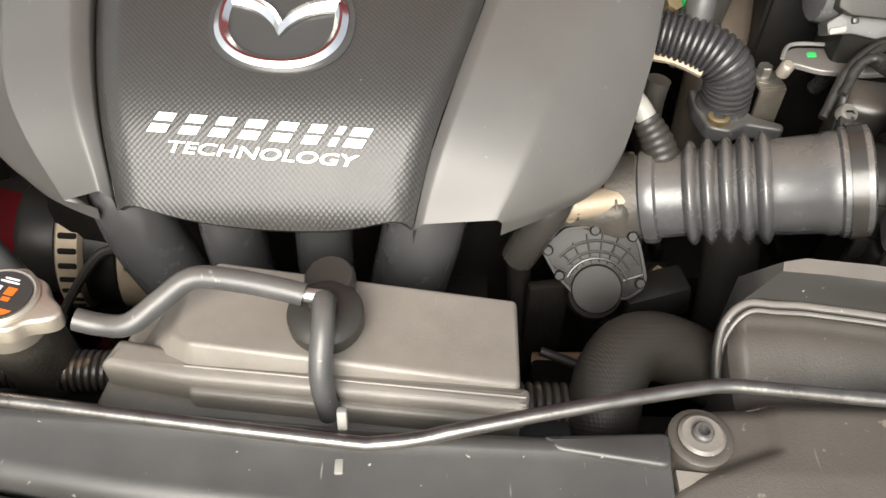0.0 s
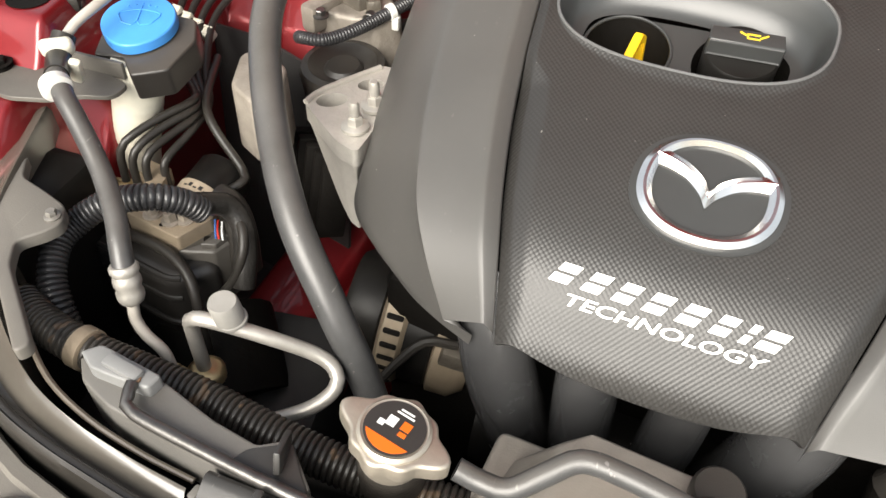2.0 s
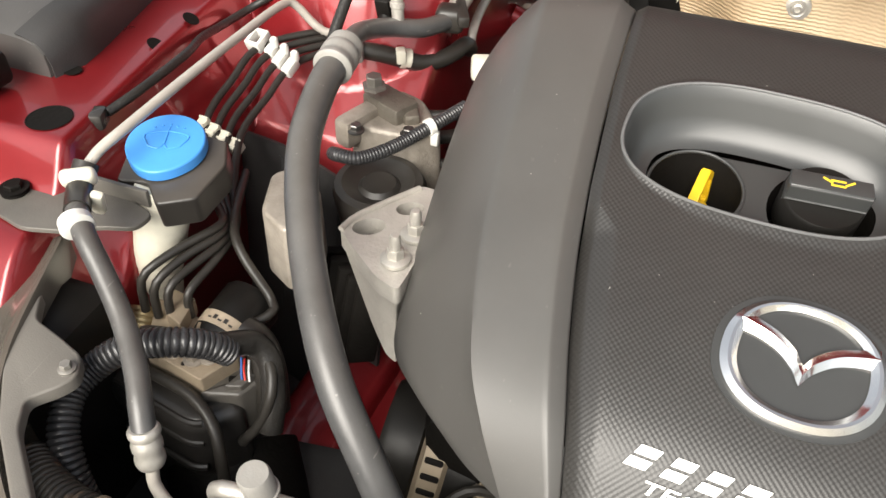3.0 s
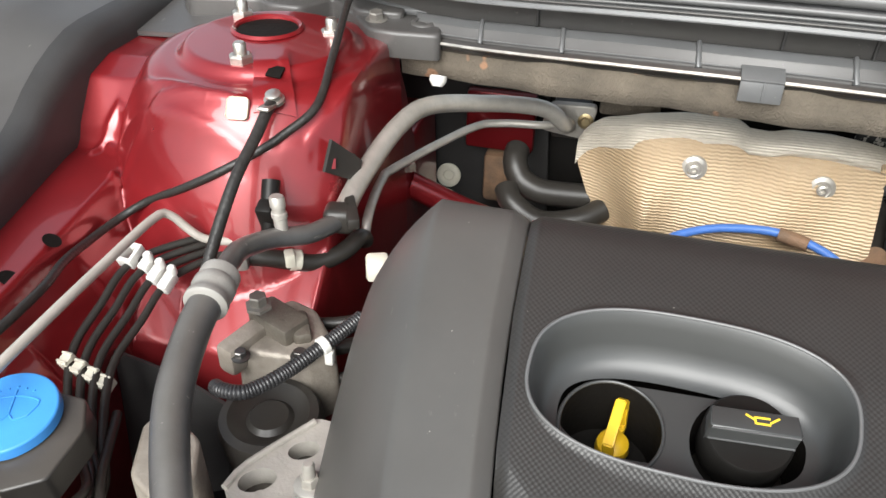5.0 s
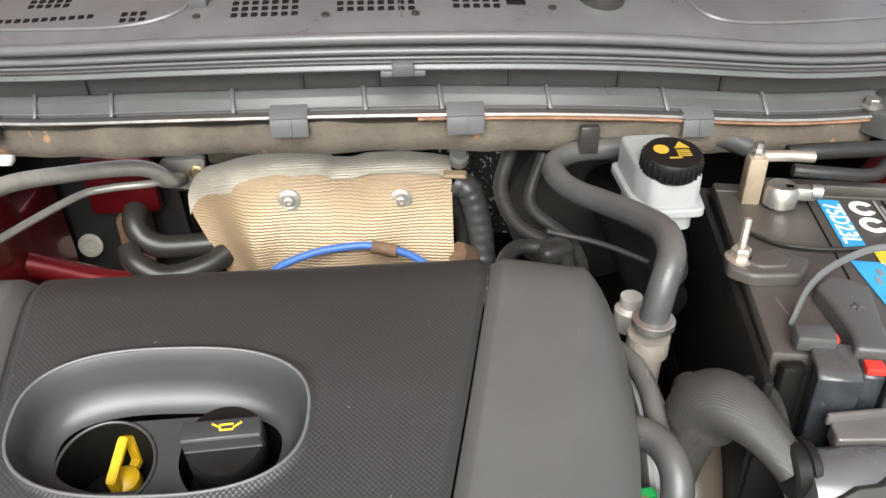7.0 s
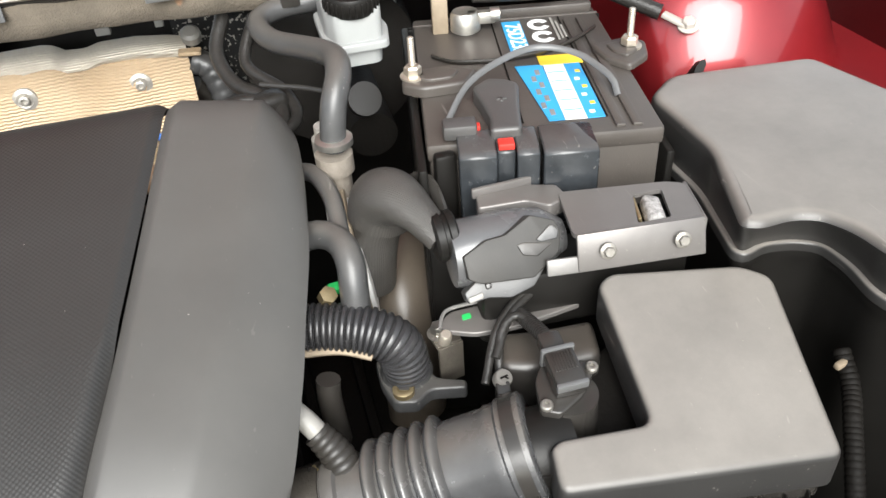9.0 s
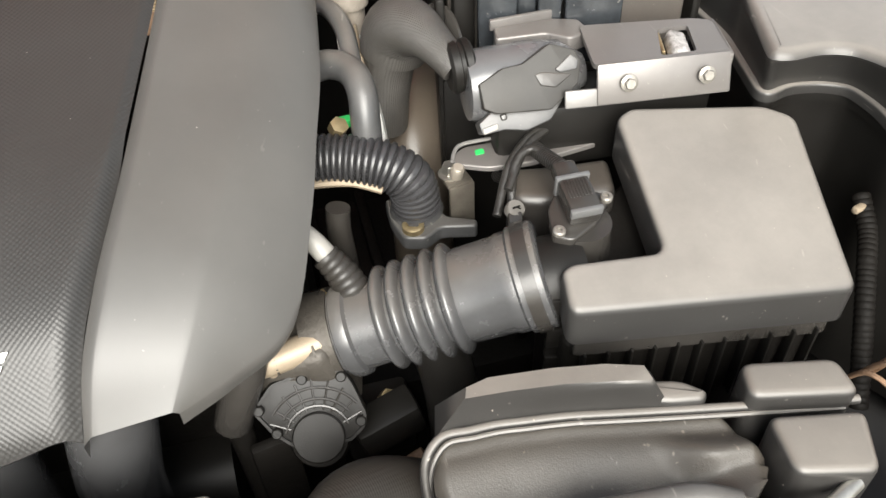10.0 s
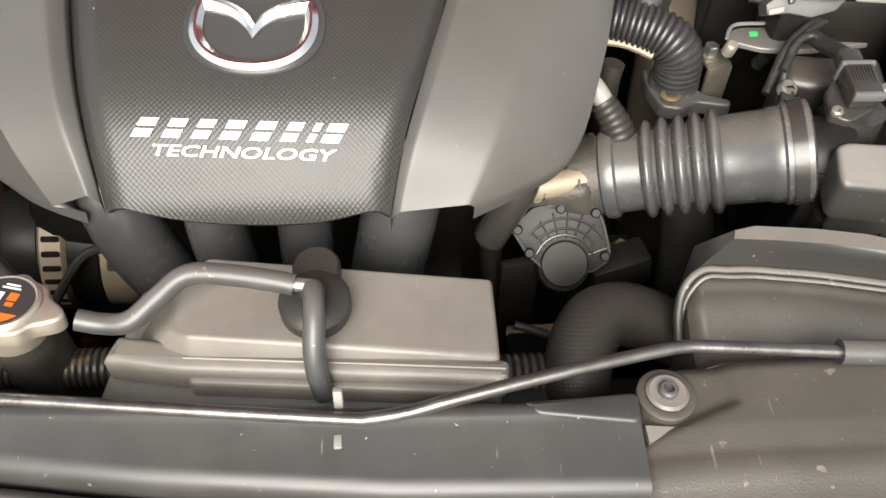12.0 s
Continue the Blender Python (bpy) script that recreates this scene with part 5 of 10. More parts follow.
bolt(bm, (-0.690, 0.452, 0.930), 0.0075, 0.007)
part("bolt", bm, "dark", bracket)

washer = thing("washer_filler", (-0.575, 0.49, 0.60), "blue washer fluid cap on a white filler neck", "washer filler")
bm = B()
tube(bm, [(-0.615, 0.498, 0.800), (-0.606, 0.494, 0.840), (-0.594, 0.495, 0.885), (-0.584, 0.504, 0.935)], 0.0185, 26, ribs=(0.010, 0.0005), r_end=0.0240)
part("filler_neck", bm, "ivory", washer, "yellowed white ribbed filler neck")
WM = pose(-0.590, 0.523, 0.955, 10, 0, 18)
bm = B()
o = B()
pts = [(-0.034, -0.034), (-0.008, -0.036), (0.004, -0.058), (0.034, -0.050), (0.050, -0.012), (0.045, 0.015), (0.0, 0.03), (-0.034, 0.01)]
prism(o, round_outline(pts, 0.004, 3), -0.034, -0.006, bevel=0.0025)
rbox(o, (0.020, 0.006, 0.010), (-0.008, -0.034, -0.014), 0.0015)
rbox(o, (0.010, 0.008, 0.014), (0.002, -0.044, -0.022), 0.0015)
join(bm, o, WM)
part("holder", bm, "brownbox", washer, "black plastic holder round the neck")
bm = join(B(), lathe(B(), [(0.026, -0.012), (0.028, -0.004), (0.029, 0.002)], (0, 0, 0), (0, 0, 1), 36), WM)
part("collar", bm, "white", washer, "white neck collar")
bm = B()
o = B()
rim = []
for i in range(64):
    a = 2 * math.pi * i / 64
    k = 1 + 0.10 * max(0.0, math.cos(a + math.pi / 2 + 0.15)) ** 6
    rim.append((0.0322 * k * math.cos(a), 0.0322 * k * math.sin(a)))
prism(o, rim, -0.004, 0.006, bevel=0.002, seg=3)
join(bm, o, WM)
capb = part("cap", bm, "blue", washer, "bright blue snap cap")
bm = B()
o = B()
tube(o, [(-0.013, -0.006, 0.0062), (-0.018, 0.006, 0.0062), (0.0, 0.011, 0.0062), (0.018, 0.006, 0.0062), (0.013, -0.006, 0.0062)], 0.0008, 6, 0.004)
tube(o, [(-0.013, -0.006, 0.0062), (-0.004, -0.009, 0.0062), (0.0, -0.004, 0.0062), (0.004, -0.009, 0.0062), (0.013, -0.006, 0.0062)], 0.0008, 6, 0.004)
tube(o, [(0, -0.004, 0.0062), (0, 0.016, 0.0062)], 0.0008, 6, 0.004)
for k in range(5):
    lathe(o, [(0.0011, 0), (0.0008, 0.0008), (0, 0.0008)], (-0.012 + 0.006 * k, 0.019 - 0.002 * abs(k - 2), 0.006), (0, 0, 1), 8)
join(bm, o, WM)
part("washer_symbol", bm, "blue", capb, "moulded screen washer symbol")

# tan metal pipe, clip and hose of the air conditioning
ac = thing("air_conditioning_hose", (-0.53, 0.38, 0.80), "grey rubber air conditioning hose with crimped metal end", "hose")
bm = B()
tube(bm, [(-0.540, 0.79, 0.935), (-0.575, 0.772, 0.945), (-0.600, 0.764, 0.972), (-0.606, 0.745, 0.978), (-0.603, 0.66, 0.984), (-0.601, 0.58, 0.987), (-0.604, 0.50, 0.984), (-0.612, 0.472, 0.976), (-0.615, 0.455, 0.966)], 0.0043, 12, 0.008)
part("metal_pipe", bm, "tanpipe", ac, "tan coated metal pipe")
bm = B()
tube(bm, [(-0.615, 0.462, 0.972), (-0.613, 0.450, 0.964), (-0.603, 0.434, 0.962), (-0.592, 0.42, 0.964)], 0.0095, 16, 0.006)
part("rubber_elbow", bm, "rubber", ac)
bm = B()
rbox(bm, (0.026, 0.012, 0.016), pose(-0.612, 0.448, 0.969, 25, 0, 35), 0.005, 3)
rbox(bm, (0.010, 0.008, 0.026), pose(-0.594, 0.442, 0.955, 20, 15, 20), 0.003)
part("pipe_clip", bm, "ivory", ac, "ivory nylon pipe clip")
bm = B()
lathe(bm, [(0.0100, -0.0045), (0.0120, -0.0035), (0.0120, 0.0035), (0.0100, 0.0045)], (-0.583, 0.408, 0.964), (0.75, -0.6, -0.1), 24)
part("white_band", bm, "white", ac, "white plastic band")
bm = B()
tube(bm, [(-0.594, 0.422, 0.964), (-0.574, 0.404, 0.960), (-0.553, 0.390, 0.944), (-0.527, 0.3705, 0.925), (-0.502, 0.346, 0.912), (-0.488, 0.328, 0.902), (-0.4805, 0.317, 0.889)], 0.0082, 18, 0.008)
part("hose_body", bm, "hose", ac)
bm = B()
lathe(bm, [(0.0095, -0.002), (0.0108, 0.000), (0.0108, 0.003), (0.0094, 0.006), (0.0104, 0.010), (0.0104, 0.014), (0.0092, 0.017), (0.0102, 0.021), (0.0102, 0.025), (0.0086, 0.029), (0.005, 0.032)], (-0.4812, 0.3180, 0.891), (0.16, -0.26, -0.95), 24)
part("crimp_ferrule", bm, "alu_tube", ac, "bright crimped ferrule")
bm = B()
tube(bm, [(-0.4765, 0.3100, 0.862), (-0.4755, 0.306, 0.846), (-0.466, 0.302, 0.836), (-0.452, 0.299, 0.828), (-0.446, 0.296, 0.812), (-0.444, 0.294, 0.78)], 0.0045, 12, 0.006)
part("lower_pipe", bm, "tanpipe", ac, "dull tan metal pipe")

svc = thing("refrigerant_pipe", (-0.40, 0.31, 0.70), "dull aluminium refrigerant pipe with a grey service cap", "pipe")
bm = B()
tube(bm, [(-0.430, 0.312, 0.74), (-0.430, 0.312, 0.845), (-0.426, 0.311, 0.862), (-0.412, 0.311, 0.868), (-0.375, 0.322, 0.853), (-0.340, 0.334, 0.832), (-0.324, 0.332, 0.822), (-0.320, 0.322, 0.814), (-0.332, 0.305, 0.806), (-0.36, 0.285, 0.80)], 0.0058, 16, 0.006)
part("pipe", bm, "alu_tube", svc)
bm = B()
lathe(bm, [(0.0085, 0), (0.0095, 0.006), (0.0112, 0.008), (0.0112, 0.024), (0.0100, 0.0265), (0.0, 0.0265)], (-0.396, 0.318, 0.862), (-0.12, -0.06, 1), 30)
lathe(bm, [(0.0118, 0), (0.0118, 0.002), (0.010, 0.003)], (-0.396, 0.318, 0.868), (-0.12, -0.06, 1), 30)
part("service_cap", bm, "grey", svc, "grey plastic screw cap")
bm = B()
lathe(bm, [(0.013, 0), (0.0155, 0.003), (0.0155, 0.010), (0.0125, 0.014), (0.008, 0.016)], (-0.430, 0.312, 0.785), (0, 0, 1), 24)
bolt(bm, (-0.452, 0.300, 0.790), 0.008, 0.012)
part("union_block", bm, "brass", svc, "tan metal union with bolt")

# thick hose that arches over the left of the engine
big = thing("thick_refrigerant_hose", (-0.38, 0.45, 0.70), "thick grey rubber hose arching beside the engine cover", "hose")
bm = B()
tube(bm, [(-0.487, 0.632, 1.000), (-0.484, 0.592, 0.991), (-0.470, 0.535, 0.976), (-0.437, 0.470, 0.945), (-0.386, 0.400, 0.906), (-0.340, 0.364, 0.856), (-0.308, 0.348, 0.798), (-0.296, 0.342, 0.76)], 0.0132, 22, 0.010)
part("hose_body", bm, "hose", big)
bm = B()
lathe(bm, [(0.0145, -0.006), (0.0172, -0.004), (0.0172, 0.001), (0.0158, 0.003), (0.0158, 0.008), (0.0170, 0.011), (0.0170, 0.018), (0.0150, 0.021), (0.0162, 0.025), (0.0160, 0.031), (0.0095, 0.036)], (-0.4865, 0.626, 0.999), (-0.12, 0.98, 0.05), 28)
part("crimp_ferrule", bm, "grey", big, "pale grey crimped ferrule")
bm = B()
tube(bm, [(-0.490, 0.652, 0.999), (-0.496, 0.684, 0.995), (-0.498, 0.710, 0.989), (-0.486, 0.742, 0.980), (-0.463, 0.770, 0.971), (-0.447, 0.804, 0.967)], 0.0092, 18, 0.008)
part("metal_elbow", bm, "hose", big, "grey coated metal elbow")
bm = B()
lathe(bm, [(0.0060, 0), (0.0062, 0.012), (0.0072, 0.013), (0.0072, 0.017), (0.0060, 0.018), (0.0060, 0.022), (0.0070, 0.023), (0.0070, 0.031), (0.0058, 0.033), (0, 0.033)], (-0.481, 0.752, 0.984), (-0.1, 0.1, 1), 22)
part("charge_valve", bm, "alu_tube", big, "ribbed metal charge valve")
bm = B()
rbox(bm, (0.030, 0.026, 0.026), pose(-0.447, 0.808, 0.968, 0, 0, 10), 0.007, 3)
rbox(bm, (0.012, 0.048, 0.012), pose(-0.436, 0.81, 0.975, 0, 0, 25), 0.003)
part("pipe_clamp", bm, "rubber", big, "black rubber pipe clamp")
bm = B()
tube(bm, [(-0.447, 0.808, 0.967), (-0.445, 0.87, 0.979), (-0.432, 0.955, 0.996), (-0.412, 1.02, 0.995), (-0.358, 1.092, 0.973), (-0.310, 1.128, 0.960), (-0.283, 1.140, 0.950), (-0.265, 1.150, 0.930), (-0.262, 1.18, 0.915)], 0.0105, 18, 0.010)
part("upper_pipe", bm, "alu_tube", big, "dull aluminium pipe to the bulkhead")

thin = thing("thin_refrigerant_pipe", (-0.44, 0.86, 0.86), "thin aluminium pipe bending to the bulkhead", "pipe")
bm = B()
tube(bm, [(-0.440, 0.855, 0.905), (-0.443, 0.880, 0.928), (-0.447, 0.94, 0.935), (-0.440, 0.975, 0.935), (-0.38, 1.105, 0.930), (-0.345, 1.135, 0.928), (-0.295, 1.15, 0.925), (-0.27, 1.17, 0.92)], 0.0052, 12, 0.008)
part("pipe", bm, "alu_tube", thin)
bm = B()
tube(bm, [(-0.535, 0.77, 0.933), (-0.51, 0.78, 0.928), (-0.475, 0.80, 0.915), (-0.452, 0.82, 0.918), (-0.441, 0.845, 0.922), (-0.440, 0.858, 0.91)], 0.0092, 16, 0.008)
part("rubber_sleeve", bm, "rubber", thin, "black rubber sleeve")
bm = B()
lathe(bm, [(0.0098, -0.006), (0.0108, -0.005), (0.0108, 0.005), (0.0098, 0.006)], (-0.490, 0.792, 0.921), (0.85, 0.5, -0.2), 20)
rbox(bm, (0.010, 0.014, 0.015), pose(-0.492, 0.784, 0.928, 0, 0, 30), 0.002)
part("clip", bm, "ivory", thin, "ivory nylon clip")
bm = B()
rbox(bm, (0.015, 0.018, 0.019), pose(-0.532, 0.762, 0.935, 10, 0, 20), 0.004)
part("connector", bm, "grey", thin, "pale grey coupling")
bm = B()
rbox(bm, (0.022, 0.022, 0.022), pose(-0.405, 0.79, 0.93, 0, 0, 20), 0.004)
part("tan_clip", bm, "ivory", thin)

flange = thing("expansion_valve_flange", (-0.255, 1.19, 0.90), "metal flange of the pipes at the bulkhead", "flange")
bm = B()
prism(bm, round_outline([(-0.30, -0.018), (-0.235, -0.026), (-0.225, 0.024), (-0.29, 0.022)], 0.01), -0.006, 0.006, pose(0, 1.20, 0.915, 90, 0, 0), 0.002)
part("plate", bm, "alu", flange)
bm = B()
bolt(bm, (-0.240, 1.193, 0.918), 0.007, 0.006, (0, -1, 0.1))
part("bolt", bm, "brass", flange)
bm = B()
rbox(bm, (0.05, 0.06, 0.05), pose(-0.26, 1.23, 0.91), 0.004)
part("grommet_block", bm, "rubber", flange)

# brake pipes with their clips
lines = thing("brake_pipes", (-0.56, 0.62, 0.80), "bundle of black brake pipes held by ivory clips", "pipes")
ENDS = [[(-0.546, 0.514, 0.892), (-0.560, 0.484, 0.890), (-0.574, 0.460, 0.884), (-0.583, 0.448, 0.872), (-0.584, 0.444, 0.84)], [(-0.544, 0.510, 0.886), (-0.556, 0.480, 0.884), (-0.566, 0.456, 0.878), (-0.571, 0.446, 0.866), (-0.570, 0.442, 0.84)], [(-0.542, 0.506, 0.880), (-0.549, 0.478, 0.878), (-0.556, 0.454, 0.874), (-0.558, 0.446, 0.864), (-0.556, 0.442, 0.85)], [(-0.540, 0.502, 0.874), (-0.542, 0.482, 0.870), (-0.545, 0.462, 0.866), (-0.546, 0.454, 0.858), (-0.545, 0.452, 0.84)]]
for k, low in enumerate(ENDS):
    d = 0.0125 * k
    bm = B()
    tube(bm, [(-0.53 + 0.008 * k, 0.86, 0.90), (-0.565 + d * 0.6, 0.80, 0.935 - 0.004 * k), (-0.625 + d, 0.735, 0.936 - 0.004 * k), (-0.632 + d, 0.68, 0.922 - 0.004 * k), (-0.632 + d, 0.63, 0.905 - 0.002 * k), (-0.602 + d * 0.8, 0.575, 0.882), (-0.565 + d * 0.4, 0.54, 0.882 - 0.004 * k)] + low, 0.0038, 10, 0.010)
    part("pipe", bm, "rubber", lines)
bm = B()
tube(bm, [(-0.575, 0.60, 0.880), (-0.535, 0.516, 0.882), (-0.490, 0.490, 0.846), (-0.484, 0.480, 0.842), (-0.490, 0.470, 0.839), (-0.502, 0.458, 0.836)], 0.0042, 10, 0.008)
part("pipe", bm, "rubber", lines)
part("pipe", tube(B(), [(-0.568, 0.424, 0.838), (-0.562, 0.416, 0.852), (-0.545, 0.414, 0.860), (-0.528, 0.419, 0.856), (-0.520, 0.424, 0.838)], 0.0048, 10, 0.006), "rubber", lines)
for y, z, x, lab in ((0.735, 0.938, -0.606, 0), (0.625, 0.903, -0.612, 1)):
    for k in range(4):
        bm = B()
        c = x - 0.020 + 0.0125 * k
        tilt = pose(c, y - 0.002 * k, z - 0.004 * k, 20, 0, -8)
        if lab:
            rbox(bm, (0.0100, 0.013, 0.013), tilt, 0.0015)
            for j in (-1, 1):
                rbox(bm, (0.0102, 0.0022, 0.003), tilt @ Matrix.Translation((0, 0.004 * j, 0.0065)), 0.0006)
        elif k == 0:
            for dx, dy, w, d in ((-0.008, 0, 0.004, 0.022), (0.006, 0, 0.004, 0.022), (-0.001, 0.009, 0.016, 0.004), (-0.001, -0.009, 0.016, 0.004)):
                rbox(bm, (w, d, 0.013), tilt @ Matrix.Translation((dx - 0.004, dy, 0.002)), 0.0012)
        else:
            deep = 0.013 if k == 1 else 0.020
            rbox(bm, (0.0110, deep, 0.012), tilt @ Matrix.Translation((0, -0.002 * k, 0)), 0.0025)
            lathe(bm, [(0.0045, 0), (0.0045, 0.008), (0.003, 0.010), (0, 0.010)], tilt @ Vector((0.002, 0.003, 0.004)), (0.1, -0.3, 1), 12)
        part("pipe_clip", bm, "white" if not lab else "ivory", lines, "white nylon pipe clip" if not lab else "cream nylon pipe clip")

# anti-lock brake unit
abs_u = thing("brake_modulator", (-0.52, 0.42, 0.60), "black and aluminium brake modulator below the pipes", "brake unit")
bm = prism(B(), round_outline([(-0.604, 0.398), (-0.590, 0.386), (-0.505, 0.372), (-0.492, 0.376), (-0.468, 0.402), (-0.500, 0.440), (-0.590, 0.450)], 0.010), 0.69, 0.812, bevel=0.012, seg=4)
cbox = part("control_box", bm, "abs_black", abs_u, "black moulded control box")
for k in range(3):
    y, z = 0.3775 - 0.004 * k, 0.8085 - 0.017 * k - 0.004 * k * k
    part("cooling_rib", tube(B(), [(-0.588 + 0.004 * k, y + 0.0135, z), (-0.540, y + 0.0055, z), (-0.506, y - 0.0005, z), (-0.494, y + 0.003, z)], 0.0030, 8, 0.01), "abs_black", cbox)
bm = prism(B(), round_outline([(-0.502, 0.3985), (-0.487, 0.430), (-0.490, 0.447), (-0.585, 0.462), (-0.562, 0.410)], 0.0025), 0.795, 0.838, bevel=0.0012)
block = part("valve_block", bm, "tancast", abs_u, "tan passivated aluminium valve block")
part("block_step", prism(B(), round_outline([(-0.560, 0.440), (-0.540, 0.432), (-0.545, 0.462), (-0.572, 0.466)], 0.002), 0.836, 0.852, bevel=0.001), "tancast", block)
part("bridge_plate", prism(B(), round_outline([(-0.505, 0.424), (-0.488, 0.436), (-0.486, 0.450), (-0.500, 0.448), (-0.535, 0.448), (-0.532, 0.438)], 0.002), 0.837, 0.8425, bevel=0.0008), "tancast", block)
for x, y in ((-0.5375, 0.4165), (-0.5180, 0.4150), (-0.508, 0.4210)):
    nut = part("union_nut", bolt(B(), (x, y, 0.838), 0.0060, 0.010), "castmid", abs_u)
for x, y in ((-0.523, 0.4075), (-0.500, 0.424)):
    part("drilled_hole", lathe(B(), [(0.0022, 0), (0.0022, 0.0005), (0, 0.0005)], (x, y, 0.8382), (0, 0, 1), 10), "dark", block)
MO, MA = Vector((-0.520, 0.446, 0.818)), (0.12, 0.97, 0.20)
motor = part("pump_motor", lathe(B(), [(0.024, -0.004), (0.0268, 0.0), (0.0268, 0.050), (0.024, 0.054), (0, 0.054)], MO, MA, 40), "plastic", abs_u, "round black pump motor")
part("rating_label", lathe(B(), [(0.0268, 0.007), (0.0274, 0.0075), (0.0274, 0.0195), (0.0268, 0.020)], MO, MA, 40), "paperlab", motor, "pale label wrapped round the motor")
for k in range(5):
    a = math.radians(62 + 11 * k)
    w = Vector(MA).normalized()
    u = w.cross(Vector((0, 0, 1))).normalized()
    v = u.cross(w)
    c = MO + w * (0.012 + 0.0015 * (k % 2)) + (u * math.cos(a) + v * math.sin(a)) * 0.0275
    m = Matrix((( *w, 0), (*w.cross(c - MO - w * 0.012).normalized(), 0), (*(c - MO - w * 0.012).normalized(), 0), (0, 0, 0, 1))).transposed()
    m.translation = c
    part("print_bar", rbox(B(), (0.004 if k % 2 else 0.0016, 0.0034, 0.0004), m, 0), "lab_black", motor)
part("motor_sleeve", tube(B(), [(-0.494, 0.452, 0.842), (-0.478, 0.448, 0.838), (-0.464, 0.436, 0.825), (-0.458, 0.425, 0.79)], 0.014, 16, 0.006), "rubber", abs_u, "black rubber sleeve")
bm = prism(B(), round_outline([(-0.505, 0.396), (-0.474, 0.4060), (-0.460, 0.440), (-0.486, 0.438)], 0.003), 0.760, 0.823, bevel=0.003)
prism(bm, round_outline([(-0.487, 0.406), (-0.474, 0.410), (-0.468, 0.430), (-0.480, 0.428)], 0.002), 0.822, 0.829, bevel=0.0015)
part("connector", bm, "grey2", abs_u, "dark grey connector plug")
part("connector_latch", rbox(B(), (0.010, 0.005, 0.004), pose(-0.484, 0.417, 0.8255, 0, 0, 20), 0.001), "dark", abs_u)
for k, (c, x) in enumerate((("redplastic", -0.477), ("lab_white", -0.473), ("bluehose", -0.480))):
    bm = B()
    tube(bm, [(x - 0.004, 0.430, 0.838), (x, 0.4215, 0.836 - 0.002 * k), (x + 0.004, 0.4155, 0.831)], 0.0009, 8, 0.005)
    part("wire", bm, c, abs_u)
bm = B()
tube(bm, [(-0.468, 0.438, 0.842), (-0.456, 0.428, 0.838), (-0.450, 0.414, 0.825), (-0.456, 0.402, 0.800), (-0.470, 0.392, 0.78)], 0.0045, 10, 0.008)
part("cable", bm, "rubber", abs_u)
bm = B()
tube(bm, [(-0.560, 0.402, 0.820), (-0.535, 0.396, 0.825), (-0.508, 0.391, 0.824), (-0.486, 0.381, 0.817), (-0.474, 0.370, 0.802), (-0.468, 0.360, 0.770), (-0.467, 0.356, 0.70)], 0.0050, 10, 0.008)
part("pipe", bm, "rubber", abs_u)

# corrugated loom over the brake unit
loom = thing("wiring_loom", (-0.53, 0.34, 0.80), "black corrugated wiring loom bending over the brake unit", "wiring loom")
bm = B()
tube(bm, [(-0.481, 0.415, 0.862), (-0.490, 0.403, 0.880), (-0.507, 0.388, 0.892), (-0.538, 0.376, 0.886), (-0.558, 0.358, 0.874), (-0.562, 0.336, 0.868), (-0.553, 0.312, 0.856), (-0.538, 0.296, 0.838), (-0.526, 0.288, 0.812), (-0.518, 0.288, 0.78)], 0.0096, 18, ribs=(0.0045, 0.0018))
part("loom_sleeve", bm, "loom", loom)
bm = B()
tube(bm, [(-0.490, 0.408, 0.872), (-0.482, 0.424, 0.862), (-0.474, 0.438, 0.850), (-0.462, 0.436, 0.835), (-0.452, 0.420, 0.815), (-0.450, 0.405, 0.79)], 0.0105, 14, 0.008)
part("taped_end", bm, "tape", loom, "taped cable end")
bm = B()
rbox(bm, (0.026, 0.006, 0.026), pose(-0.566, 0.346, 0.874, 0, 0, 30), 0.004)
part("cable_tie", bm, "rubber", loom)
bm = B()
tube(bm, [(-0.60, 0.46, 0.82), (-0.592, 0.43, 0.80), (-0.585, 0.40, 0.77)], 0.016, 12, ribs=(0.005, 0.001))
part("woven_sleeve", bm, "brass", loom, "tan woven cable sleeve")
bm = B()
tube(bm, [(-0.51, 0.42, 0.70), (-0.46, 0.36, 0.66)], 0.06, 20, 0.02)
part("lower_duct", bm, "dark", loom)

# grey headlamp bracket plate at the wing
plate = thing("headlamp_bracket", (-0.60, 0.35, 0.86), "grey plastic headlamp bracket with a bolt", "bracket")
bm = B()
prism(bm, round_outline([(-0.700, 0.452), (-0.642, 0.428), (-0.630, 0.405), (-0.604, 0.364), (-0.575, 0.356), (-0.551, 0.348), (-0.541, 0.332), (-0.546, 0.320), (-0.560, 0.304), (-0.548, 0.284), (-0.512, 0.254), (-0.486, 0.232), (-0.492, 0.222), (-0.56, 0.28), (-0.61, 0.34), (-0.65, 0.43), (-0.690, 0.43)], 0.006), 0.892, 0.903, bevel=0.002)
part("plate", bm, "panel", plate)
bm = B()
bolt(bm, (-0.551, 0.334, 0.903), 0.0042, 0.005)
part("bolt", bm, "dullbolt", plate)
bm = B()
rbox(bm, (0.10, 0.20, 0.26), pose(-0.635, 0.33, 0.755), 0.02)
part("lamp_housing", bm, "plastic", plate, "black plastic headlamp housing")

